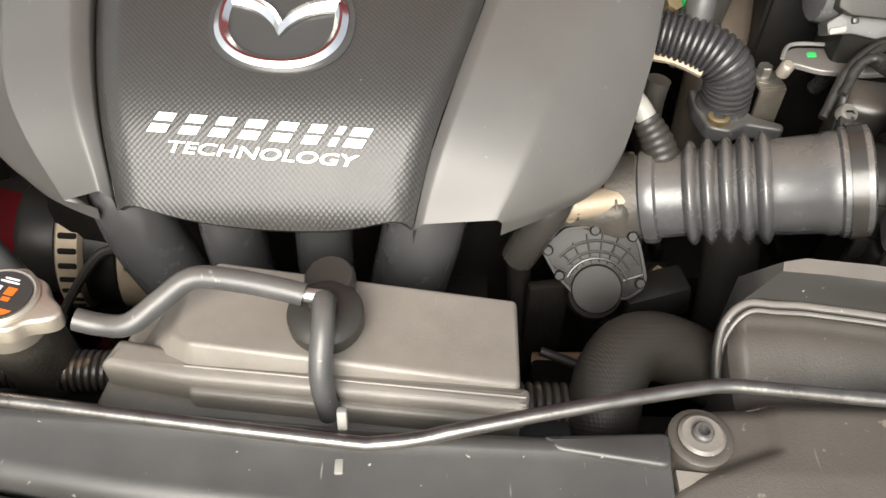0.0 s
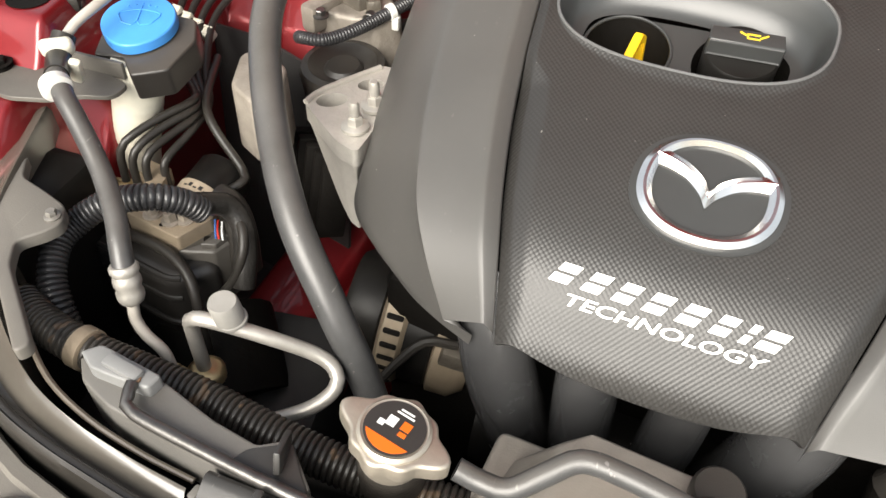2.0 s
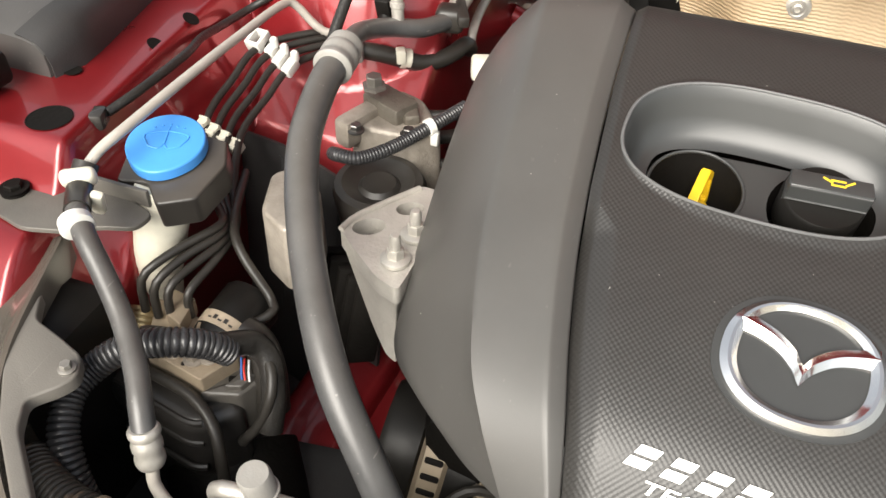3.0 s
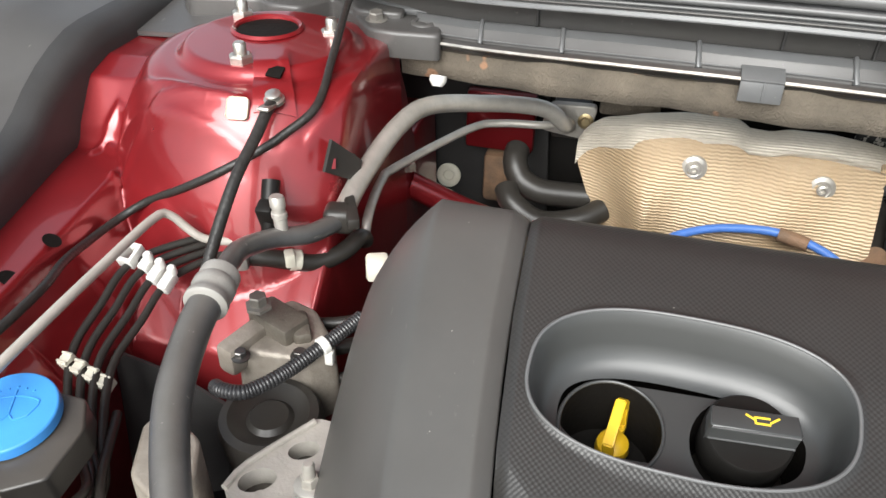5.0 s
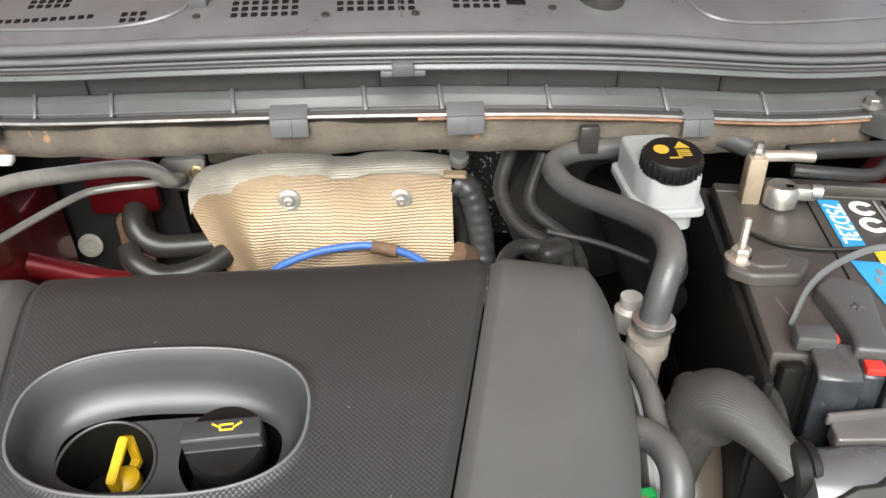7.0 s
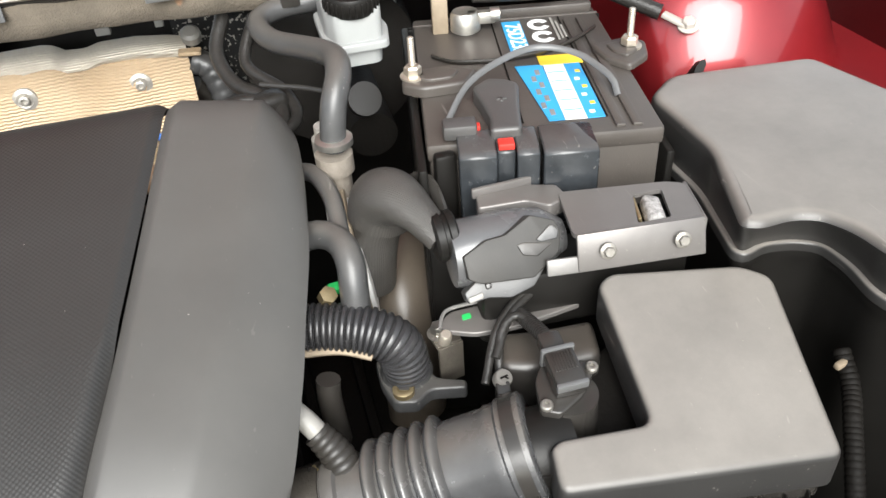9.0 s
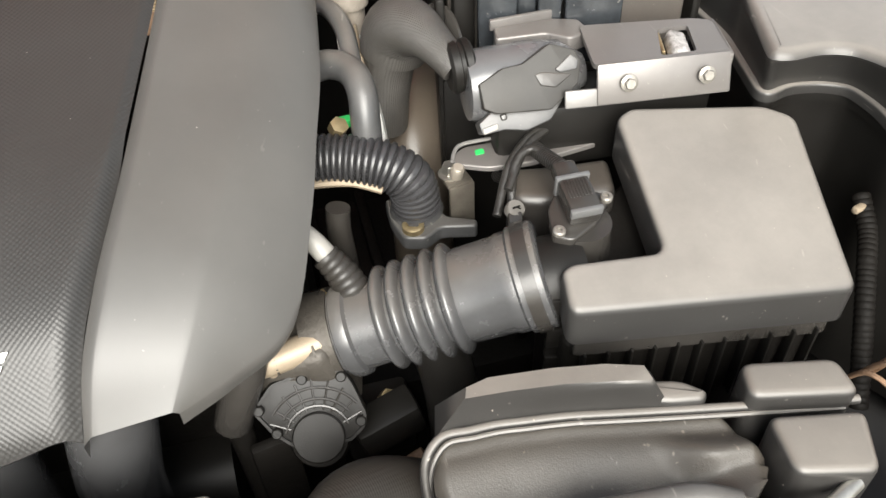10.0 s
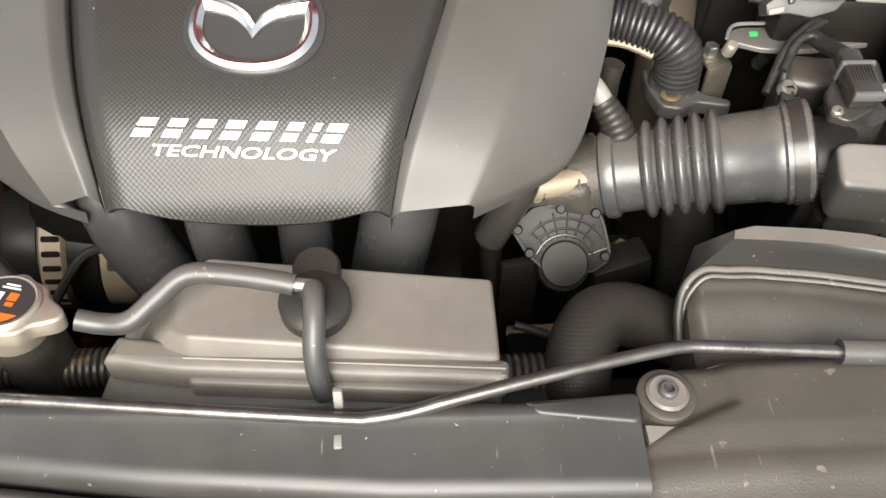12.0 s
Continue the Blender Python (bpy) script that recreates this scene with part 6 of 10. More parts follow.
# engine mount castings
mount = thing("engine_mount", (-0.43, 0.58, 0.60), "cast aluminium engine mount arm with nuts", "engine mount")
ARM = round_outline([(-0.449, 0.543), (-0.441, 0.566), (-0.405, 0.622), (-0.376, 0.62), (-0.373, 0.56), (-0.373, 0.51), (-0.374, 0.492), (-0.396, 0.500), (-0.424, 0.522)], 0.007)
low = [(x + 0.45 * (-0.385 - x), y + 0.25 * (0.520 - y)) for x, y in ARM]
arm = part("mount_arm", loft(B(), [[(x, y, 0.800) for x, y in low], [(x, y, 0.872) for x, y in inset(ARM, 0.003)], [(x, y, 0.8805) for x, y in inset(ARM, 0.0005)]]), "alu", mount)
pockets = [[(x + rx * math.cos(a) * 0.9 + ry * 0.35 * math.sin(a), y + ry * math.sin(a)) for a in np.linspace(0, 2 * math.pi, 21)[:-1]] for x, y, rx, ry in ((-0.425, 0.553, 0.014, 0.012), (-0.402, 0.588, 0.012, 0.010))]
part("arm_face", plates(ARM, pockets, 0.880, 0.898), "alu", arm, "cast face with two deep pockets")
for x, y, rx in ((-0.425, 0.553, 0.016), (-0.402, 0.588, 0.014)):
    part("pocket_floor", lathe(B(), [(rx, 0), (rx, 0.0006), (0.005, 0.0006), (0.005, 0.0002), (0, 0.0002)], (x, y, 0.8802), (0, 0, 1), 24), "dark2", arm, "oily pocket floor")
    part("pocket_hole", lathe(B(), [(0.0045, 0), (0.0045, 0.0006), (0, 0.0006)], (x + 0.004, y - 0.002, 0.8808), (0, 0, 1), 16), "dark", arm)
part("arm_rim", tube(B(), [(-0.445, 0.540, 0.899), (-0.438, 0.565, 0.899), (-0.404, 0.617, 0.899)], 0.0028, 8, 0.01), "alu", arm)
for x, y in ((-0.388, 0.522), (-0.384, 0.556)):
    bm = B()
    lathe(bm, [(0.0125, 0), (0.0125, 0.003), (0.009, 0.005)], (x, y, 0.899), (0, 0, 1), 20)
    lathe(bm, [(0.0075, 0), (0.0075, 0.008), (0.0065, 0.010)], (x, y, 0.902), (0, 0, 1), 6)
    lathe(bm, [(0.0048, 0), (0.0048, 0.013), (0.0035, 0.016), (0, 0.0165)], (x, y, 0.910), (0, 0, 1), 12)
    part("stud_nut", bm, "alu_tube", mount, "plated nut on a stud")
bm = B()
lathe(bm, [(0.042, -0.05), (0.044, 0.0), (0.041, 0.007), (0.034, 0.009), (0.028, 0.004), (0.020, 0.002), (0.016, 0.006), (0.0, 0.006)], (-0.447, 0.624, 0.882), (-0.1, -0.05, 1), 36)
part("rubber_bush", bm, "rubber", mount, "round black rubber bush")
bm = B()
prism(bm, round_outline([(-0.530, 0.575), (-0.515, 0.592), (-0.476, 0.570), (-0.462, 0.535), (-0.478, 0.505), (-0.512, 0.524)], 0.008), 0.845, 0.911, bevel=0.004, scale_top=0.95)
part("mount_bracket", bm, "castmid", mount, "pale cast bracket")
bm = B()
prism(bm, round_outline([(-0.505, 0.70), (-0.475, 0.745), (-0.445, 0.735), (-0.408, 0.690), (-0.428, 0.664), (-0.495, 0.662)], 0.008), 0.84, 0.916, bevel=0.006, scale_top=0.94)
ucast = part("upper_casting", bm, "castmid", mount, "rough cast upper bracket")
part("casting_pad", rbox(B(), (0.05, 0.03, 0.02), pose(-0.468, 0.700, 0.922, 0, 0, -25), 0.004), "alu_dark", ucast)
part("casting_web", rbox(B(), (0.020, 0.050, 0.030), pose(-0.490, 0.675, 0.910, 0, 0, -20), 0.005), "castmid", ucast)
part("casting_rib", rbox(B(), (0.036, 0.016, 0.016), pose(-0.448, 0.700, 0.918, 0, 0, -60), 0.004), "alu_dark", ucast)
bm = B()
lathe(bm, [(0.012, 0), (0.012, 0.003), (0.008, 0.004), (0.008, 0.012), (0.007, 0.013), (0, 0.013)], (-0.480, 0.690, 0.944), (0, 0, 1), 6)
part("bolt_head", bm, "dullbolt", mount)
for x, y, z in ((-0.436, 0.668, 0.918), (-0.484, 0.655, 0.918)):
    part("casting_bolt", bolt(B(), (x, y, z - 0.002), 0.0055, 0.006), "rod", mount)
# ribs coloured near-black so that they read as the shaded gaps
for k in range(5):
    bm = B()
    rbox(bm, (0.03, 0.010, 0.10), pose(-0.480 + 0.013 * k, 0.575 - 0.008 * k, 0.785, 0, 10, 35), 0.003)
    part("casting_rib", bm, "dark", mount)
small = thing("small_loom", (-0.42, 0.60, 0.92), "thin black corrugated sleeve with a white tie", "wiring loom")
bm = B()
tube(bm, [(-0.496, 0.628, 0.905), (-0.484, 0.620, 0.911), (-0.465, 0.622, 0.912), (-0.444, 0.645, 0.914), (-0.420, 0.682, 0.920), (-0.398, 0.72, 0.926)], 0.0058, 12, ribs=(0.0030, 0.0008))
part("sleeve", bm, "loom", small)
bm = B()
lathe(bm, [(0.0065, -0.004), (0.0085, -0.003), (0.0085, 0.003), (0.0065, 0.004)], (-0.420, 0.682, 0.920), (0.55, 0.8, 0.15), 16)
rbox(bm, (0.008, 0.008, 0.014), pose(-0.414, 0.680, 0.910), 0.002)
part("tie", bm, "white", small, "white cable tie")

# alternator under the cover's left corner
alt = thing("alternator", (-0.345, 0.48, 0.60), "alternator with a cast slotted end frame", "alternator")
AX = Vector((0.985, 0.10, -0.14)).normalized()
bm = B()
lathe(bm, [(0.050, -0.035), (0.055, -0.028), (0.055, 0.0), (0.050, 0.004), (0, 0.004)], (-0.351, 0.490, 0.706), AX, 40)
part("rear_cap", bm, "plastic", alt, "black plastic end cap")
bm = B()
lathe(bm, [(0.060, 0.0), (0.068, 0.004), (0.068, 0.022), (0.064, 0.026), (0.0, 0.026)], (-0.348, 0.490, 0.706), AX, 48)
frm = part("slotted_frame", bm, "tancast", alt, "pale cast end frame")
side = AX.cross(Vector((0, 0, 1))).normalized()
upv = side.cross(AX).normalized()
for k in range(30):
    a = 2 * math.pi * k / 30
    d = side * math.cos(a) + upv * math.sin(a)
    p = Vector((-0.348, 0.490, 0.706)) + AX * 0.0135 + d * 0.0655
    m = Matrix((( *d.cross(AX), 0), (*AX, 0), (*d, 0), (0, 0, 0, 1))).transposed()
    m.translation = p
    bm = rbox(B(), (0.0062, 0.0170, 0.008), m, 0.0022)
    part("slot", bm, "dark", frm)
bm = B()
lathe(bm, [(0.061, 0.024), (0.063, 0.026), (0.063, 0.052), (0.060, 0.054), (0, 0.054)], (-0.348, 0.490, 0.706), AX, 40)
part("stator", bm, "plastic", alt, "black laminated body")
part("drive_frame", lathe(B(), [(0.058, 0.053), (0.066, 0.056), (0.066, 0.078), (0.056, 0.092), (0, 0.092)], (-0.348, 0.490, 0.706), AX, 40), "tancast", alt, "pale cast drive end frame")
part("warning_spot", lathe(B(), [(0.004, 0), (0.004, 0.0008), (0, 0.0008)], Vector((-0.348, 0.490, 0.706)) + AX * 0.066 + Vector((0, -0.52, 0.85)).normalized() * 0.0658, (0, -0.52, 0.85), 14), "redplastic", alt)
bm = B()
rbox(bm, (0.045, 0.030, 0.040), pose(-0.275, 0.462, 0.715, 0, 16, 10), 0.004)
rbox(bm, (0.030, 0.020, 0.020), pose(-0.262, 0.444, 0.728, 0, 16, 10), 0.003)
part("terminal_block", bm, "alu_dark", alt)
bm = B()
tube(bm, [(-0.262, 0.445, 0.742), (-0.290, 0.436, 0.745), (-0.315, 0.415, 0.72), (-0.335, 0.39, 0.69)], 0.0045, 8, 0.01)
part("cable", bm, "rubber", alt)

# taped cables running over the strut tower
cable = thing("ground_cable", (-0.53, 0.80, 0.95), "taped black earth cable bolted to the strut tower", "cable")
bm = B()
tube(bm, [(-0.519, 0.838, 1.064), (-0.518, 0.822, 1.062), (-0.520, 0.80, 1.048), (-0.524, 0.765, 1.028), (-0.527, 0.73, 1.00), (-0.528, 0.69, 0.965), (-0.525, 0.65, 0.93)], 0.0056, 12, 0.008)
part("taped_cable", bm, "tape", cable)
bm = B()
rbox(bm, (0.012, 0.026, 0.004), pose(-0.5185, 0.828, 1.065, -10, 0, 0), 0.0015)
lathe(bm, [(0.010, 0), (0.010, 0.003), (0.0075, 0.004), (0.0075, 0.009), (0.006, 0.010), (0, 0.010)], (-0.5185, 0.843, 1.064), (0, -0.3, 1), 16)
part("cable_lug", bm, "steel", cable, "plated cable lug and bolt")
cable2 = thing("bonnet_cable", (-0.60, 0.80, 0.95), "black taped cable draped along the red inner wing", "cable")
bm = B()
tube(bm, [(-0.506, 1.055, 1.115), (-0.503, 1.01, 1.105), (-0.490, 0.925, 1.080), (-0.485, 0.862, 1.055), (-0.508, 0.832, 1.036), (-0.530, 0.816, 1.022), (-0.567, 0.800, 1.002), (-0.605, 0.797, 0.981), (-0.648, 0.800, 0.958), (-0.672, 0.785, 0.944), (-0.678, 0.741, 0.944), (-0.666, 0.690, 0.957), (-0.650, 0.640, 0.966), (-0.650, 0.575, 0.966), (-0.660, 0.540, 0.960)], 0.0042, 12, 0.006)
part("cable_sleeve", bm, "tape", cable2)
part("cable_plug", rbox(B(), (0.014, 0.020, 0.016), pose(-0.664, 0.532, 0.958, 0, 0, 20), 0.004), "gloss", cable2)
bm = B()
rbox(bm, (0.020, 0.012, 0.016), pose(-0.512, 1.045, 1.112), 0.004)
part("rubber_boot", bm, "rubber", cable2)
quad = [Vector((-0.470, 0.828, 1.004)), Vector((-0.467, 0.844, 1.031)), Vector((-0.4485, 0.874, 0.996)), Vector((-0.4485, 0.864, 0.976))]
bm = sheet(B(), [[quad[0].lerp(quad[3], u).lerp(quad[1].lerp(quad[2], u), v) for u in np.linspace(0, 1, 6)] for v in np.linspace(0, 1, 5)], 0.004)
rbox(bm, (0.020, 0.012, 0.022), pose(-0.462, 0.866, 0.994, 0, 15, 20), 0.002)
spring = part("spring_clip", bm, "gloss", cable2, "black spring clip with a square hole")
part("clip_hole", lathe(B(), [(0.007, 0), (0.007, 0.003), (0, 0.003)], (-0.4655, 0.838, 1.008), (0.55, -0.75, 0.4), 4), "red", spring, "red panel seen through the clip's hole")
bm = B()
tube(bm, [(-0.505, 0.79, 1.01), (-0.502, 0.775, 0.99), (-0.50, 0.765, 0.96)], 0.0085, 12, 0.008)
rbox(bm, (0.016, 0.016, 0.03), pose(-0.502, 0.77, 0.985, 20, 0, 0), 0.003)
part("sensor_plug", bm, "plastic", cable2)
tab = solo("paint_tab", rbox(B(), (0.021, 0.003, 0.022), pose(-0.552, 0.832, 1.057, -38, 0, 8), 0.004, 3), "ivory", "pale square tab on the red tower", "tab")
for k, pts in enumerate(([(-0.50, 0.71, 0.90), (-0.47, 0.70, 0.885), (-0.42, 0.72, 0.885), (-0.37, 0.76, 0.885)], [(-0.50, 0.74, 0.90), (-0.45, 0.735, 0.895), (-0.40, 0.75, 0.90), (-0.36, 0.78, 0.90)], [(-0.49, 0.68, 0.89), (-0.45, 0.68, 0.87), (-0.39, 0.71, 0.87)])):
    solo("vacuum_hose", tube(B(), pts, 0.007 - 0.001 * k, 12, 0.01), "rubber", "thin black rubber hose behind the mount", "hose", group="hoses behind the mount")
# black outer wing trim with a bolt recess
trim = thing("wing_rail_trim", (-0.80, 0.75, 0.95), "black plastic trim along the wing's edge", "trim", kind="structure")
bm = B()
rows = []
for y in np.linspace(0.560, 1.30, 28):
    e = -0.716 - 0.20 * (min(y, 0.86) - 0.56) - 0.016 * smooth(0.60, 0.558, y)
    lift = -0.012 * smooth(0.585, 0.555, y) + 0.062 * smooth(0.76, 0.96, y)
    rows.append([(e - 0.004, y, 0.92), (e - 0.001, y, 0.985 + lift), (e - 0.002, y, 0.998 + lift), (e - 0.008, y, 1.006 + lift), (e - 0.022, y, 1.010 + lift), (e - 0.060, y, 1.013 + lift), (e - 0.090, y, 1.022 + lift), (e - 0.105, y, 1.026 + lift), (e - 0.17, y, 1.028 + lift), (e - 0.175, y, 0.92)])
sheet(bm, rows)
for r in (rows[0], rows[-1]):
    bm.faces.new([bm.verts.new(p) for p in r])
part("rail", bm, "trim", trim, "", 30)
rows = []
for y in np.linspace(0.561, 1.28, 26):
    e = -0.716 - 0.20 * (min(y, 0.86) - 0.56) - 0.016 * smooth(0.60, 0.558, y)
    lift = -0.012 * smooth(0.585, 0.555, y) + 0.062 * smooth(0.76, 0.96, y)
    rows.append([(e + 0.004, y, 0.93), (e + 0.003, y, 0.988 + lift), (e - 0.001, y, 1.001 + lift), (e - 0.008, y, 1.0085 + lift), (e - 0.020, y, 1.0122 + lift), (e - 0.028, y, 1.0136 + lift)])
part("gutter_wall", sheet(B(), rows, 0.002), "splash", trim, "black upright wall of the gutter")
bm = B()
lathe(bm, [(0.020, 0.0), (0.018, 0.0012), (0.015, 0.0008), (0, 0.0006)], (-0.776, 0.640, 1.0125), (0.08, 0, 1), 24)
part("bolt_recess", bm, "gloss", trim)
bm = B()
rbox(bm, (0.05, 0.05, 0.03), pose(-0.775, 0.515, 0.985), 0.006)
bolt(bm, (-0.762, 0.52, 1.0), 0.010, 0.010)
part("bump_stop", bm, "plastic", trim, "black bracket with a bolt")
for x, y, z, r, ax in ((-0.690, 0.507, 0.9655, 0.019, (0, 0, 1)), (-0.722, 0.575, 0.9665, 0.008, (0, 0, 1)), (-0.6865, 0.6465, 0.9655, 0.0085, (0.8, 0.1, 1.3)), (-0.6865, 0.7048, 0.9655, 0.0085, (0.8, 0.1, 1.3)), (-0.690, 0.452, 0.933, 0.012, (0, 0, 1))):
    part("rail_hole", lathe(B(), [(r, 0.0014), (r * 0.93, 0.0016), (r * 0.85, 0.0004), (r * 0.6, 0.0002), (0, 0.0002)], (x, y, z), ax, 24), "dark", trim)
# dark plastic splash panel behind the brake pipes
splash = thing("splash_panel", (-0.57, 0.66, 0.50), "black plastic splash panel below the red inner wing", "panel")
bm = B()
sheet(bm, [[(-0.700 + 0.26 * u, 0.708 - 0.075 * u - 0.075 * v, 0.862 - 0.004 * math.sin(9 * u) - 0.36 * v) for u in np.linspace(0, 1, 16)] for v in np.linspace(0, 1, 8)], 0.004)
part("panel", bm, "splash", splash)
for k in range(3):
    part("rib", tube(B(), [(-0.650 + 0.075 * k, 0.690 - 0.022 * k, 0.855), (-0.650 + 0.075 * k, 0.640 - 0.022 * k, 0.60)], 0.005, 8, 0.05), "splash", splash)
bm = B()
sheet(bm, [[(-0.68 + 0.22 * u, 0.26 + 0.38 * v, 0.50 + 0.05 * math.sin(3 * u) + 0.03 * v) for u in np.linspace(0, 1, 10)] for v in np.linspace(0, 1, 8)], 0.004)
part("arch_liner", bm, "splash", splash, "black wheel arch liner")
part("lower_shroud", rbox(B(), (0.26, 0.20, 0.24), pose(-0.50, 0.37, 0.56, 0, 0, 8), 0.02), "splash", splash, "black lower shroud")
bm = B()
sheet(bm, [[(-0.62 + 0.16 * u, 0.30 + 0.36 * v, 0.575 + 0.02 * math.sin(5 * v)) for u in np.linspace(0, 1, 8)] for v in np.linspace(0, 1, 8)], 0.004)
part("liner_step", bm, "splash", splash)


# ---- right side: intake, air cleaner, battery, fuse box ----
bel = thing("intake_hose", (0.245, 0.415, 0.78), "black ribbed rubber intake hose between throttle and air cleaner", "intake hose")
BA, BZ = Vector((0.180, 0.424, 0.842)), Vector((0.320, 0.396, 0.888))
bd = (BZ - BA).normalized()
L = (BZ - BA).length
bm = B()
prof = [(0.0, -0.028), (0.034, -0.028), (0.034, -0.004), (0.0375, -0.002), (0.0385, 0.003), (0.0375, 0.008), (0.034, 0.010), (0.0335, 0.026)]
s = 0.029
for k in range(5):
    r0 = 0.0335 + 0.0006 * k
    prof += [(r0, s)] + [(r0 + 0.0075 * math.sin(math.pi * j / 8) ** 0.8, s + 0.0112 * j / 8) for j in range(1, 8)] + [(r0, s + 0.0112)]
    s += 0.0130
prof += [(0.0365, s + 0.002), (0.0372, L - 0.024), (0.0385, L - 0.022), (0.0385, L - 0.014), (0.0408, L - 0.012), (0.0408, L + 0.006), (0.037, L + 0.008)]
lathe(bm, prof, BA, bd, 48)
part("bellows", bm, "bellows", bel, "ribbed rubber bellows")
for at, r in ((-0.016, 0.0355), (L - 0.003, 0.0415)):
    bm = B()
    lathe(bm, [(r - 0.001, -0.005), (r + 0.001, -0.005), (r + 0.001, 0.005), (r - 0.001, 0.005)], BA + bd * at, bd, 40)
    part("clamp_band", bm, "gloss", bel, "black clamp band")
part("clamp_housing", rbox(B(), (0.011, 0.016, 0.010), pose(0.317, 0.437, 0.905, 30, 0, -10), 0.002), "gloss", bel)
bm = lathe(B(), [(0.0075, -0.003), (0.0075, 0.003), (0.0066, 0.0045), (0, 0.0045)], (0.319, 0.446, 0.910), (0.25, -0.35, 0.9), 20)
cscrew = part("clamp_screw", bm, "dullbolt", bel, "bright cross-head clamp screw")
CSM = Vector((0.319, 0.446, 0.910)) + Vector((0.25, -0.35, 0.9)).normalized() * 0.0047
for a in (25, 115):
    part("cross_slot", rbox(B(), (0.0085, 0.0014, 0.0006), pose(*CSM, 20, 14, a), 0), "dark", cscrew)
bm = B()
tube(bm, [(0.190, 0.430, 0.868), (0.182, 0.442, 0.884), (0.172, 0.452, 0.897)], 0.0140, 18, ribs=(0.006, 0.0010), r_end=0.010)
part("nipple", bm, "rubber", bel, "moulded hose nipple")
bm = B()
tube(bm, [(0.178, 0.447, 0.890), (0.166, 0.460, 0.905), (0.150, 0.48, 0.912)], 0.0085, 14, 0.006)
part("breather_hose", bm, "grey", bel, "pale plastic breather end")
bm = B()
lathe(bm, [(0.007, 0), (0.007, 0.008), (0, 0.009)], (0.165, 0.438, 0.862), (-0.5, 0.2, 0.8), 8)
part("clamp_bolt", bm, "brass", bel)

tb = thing("throttle_body", (0.14, 0.40, 0.70), "throttle body with a ribbed black motor cover", "throttle body")
bm = B()
rbox(bm, (0.075, 0.06, 0.075), pose(0.140, 0.422, 0.815, 0, -18, -12), 0.012, 3)
tube(bm, [(0.10, 0.432, 0.825), (0.158, 0.424, 0.842)], 0.020, 16, 0.01)
tube(bm, [(0.150, 0.428, 0.835), (0.172, 0.425, 0.84)], 0.036, 24, 0.01)
part("casting", bm, "dark2", tb, "grimy cast aluminium body")
TBM = pose(0.135, 0.385, 0.823, 52, 0, -6)
PLATE = round_outline([(-0.0225, 0.0135), (0.000, 0.0190), (0.0315, 0.0180), (0.0385, 0.004), (0.0460, -0.020), (0.0440, -0.030), (0.032, -0.040), (-0.010, -0.040), (-0.0265, -0.026), (-0.0400, -0.006)], 0.004)
tcov = part("motor_cover", join(B(), prism(B(), PLATE, -0.009, 0.0, bevel=0.0015), TBM), "plastic", tb, "black ribbed plastic cover")
o = B()
outer_p, inner_p = inset(PLATE, 0.0008), inset(PLATE, 0.0030)
loft(o, [[(x, y, -0.002) for x, y in outer_p], [(x, y, 0.0022) for x, y in outer_p], [(x, y, 0.0022) for x, y in inner_p], [(x, y, -0.002) for x, y in inner_p]])
part("cover_rim", join(B(), o, TBM), "plastic", tcov, "raised worn rim")
TC = (0.0075, -0.0330)
o = lathe(B(), [(0.0200, -0.003), (0.0200, 0.0020), (0.0188, 0.0030), (0, 0.0030)], (*TC, 0), (0, 0, 1), 30)
part("motor_cap", join(B(), o, TBM), "plastic", tcov, "round motor cap")
for r in (0.0245, 0.0300, 0.0385):
    span = 0.30 if r < 0.03 else 0.62
    part("cover_rib", join(B(), tube(B(), [(TC[0] + r * math.cos(a), TC[1] + r * math.sin(a), 0.0006) for a in np.linspace(span, math.pi - span, 10)], 0.0012, 6, 0.005), TBM), "gloss", tcov)
for a in np.linspace(0.42, math.pi - 0.42, 9):
    far = 0.047 - 0.010 * abs(math.cos(a))
    part("cover_rib", join(B(), tube(B(), [(TC[0] + r * math.cos(a), TC[1] + r * math.sin(a), 0.0006) for r in (0.0215, far)], 0.0009, 6, 0.01), TBM), "gloss", tcov)
for x, y in ((-0.0335, -0.0060), (0.0300, 0.0115), (-0.0225, -0.0250), (0.0405, -0.0245), (0.0010, 0.0135)):
    part("cover_screw", join(B(), lathe(B(), [(0.0042, -0.001), (0.0042, 0.0032), (0.0032, 0.0044), (0, 0.0044)], (x, y, 0), (0, 0, 1), 12), TBM), "plastic", tcov)
part("motor_barrel", join(B(), lathe(B(), [(0.023, -0.060), (0.024, -0.010), (0.021, -0.004)], (TC[0], TC[1] - 0.004, 0), (0, 0, 1), 24), TBM), "dark", tb, "oily motor barrel")
bm = B()
tube(bm, [(0.104, 0.404, 0.848), (0.120, 0.403, 0.850), (0.157, 0.408, 0.853)], 0.0115, 18, 0.006)
rbox(bm, (0.046, 0.016, 0.012), pose(0.137, 0.404, 0.839, 20, -4, -2), 0.003)
boss = part("machined_boss", bm, "tancast", tb, "bright machined boss")
for x in (0.112, 0.121, 0.150):
    part("boss_ring", lathe(B(), [(0.0114, -0.0012), (0.0124, -0.0008), (0.0124, 0.0008), (0.0114, 0.0012)], (x, 0.404, 0.8495), (1, 0.05, 0.08), 20), "dark2", boss)
bm = B()
rbox(bm, (0.055, 0.03, 0.035), pose(0.195, 0.385, 0.765, 0, -10, 12), 0.005)
part("connector", bm, "plastic", tb, "black connector")
bm = B()
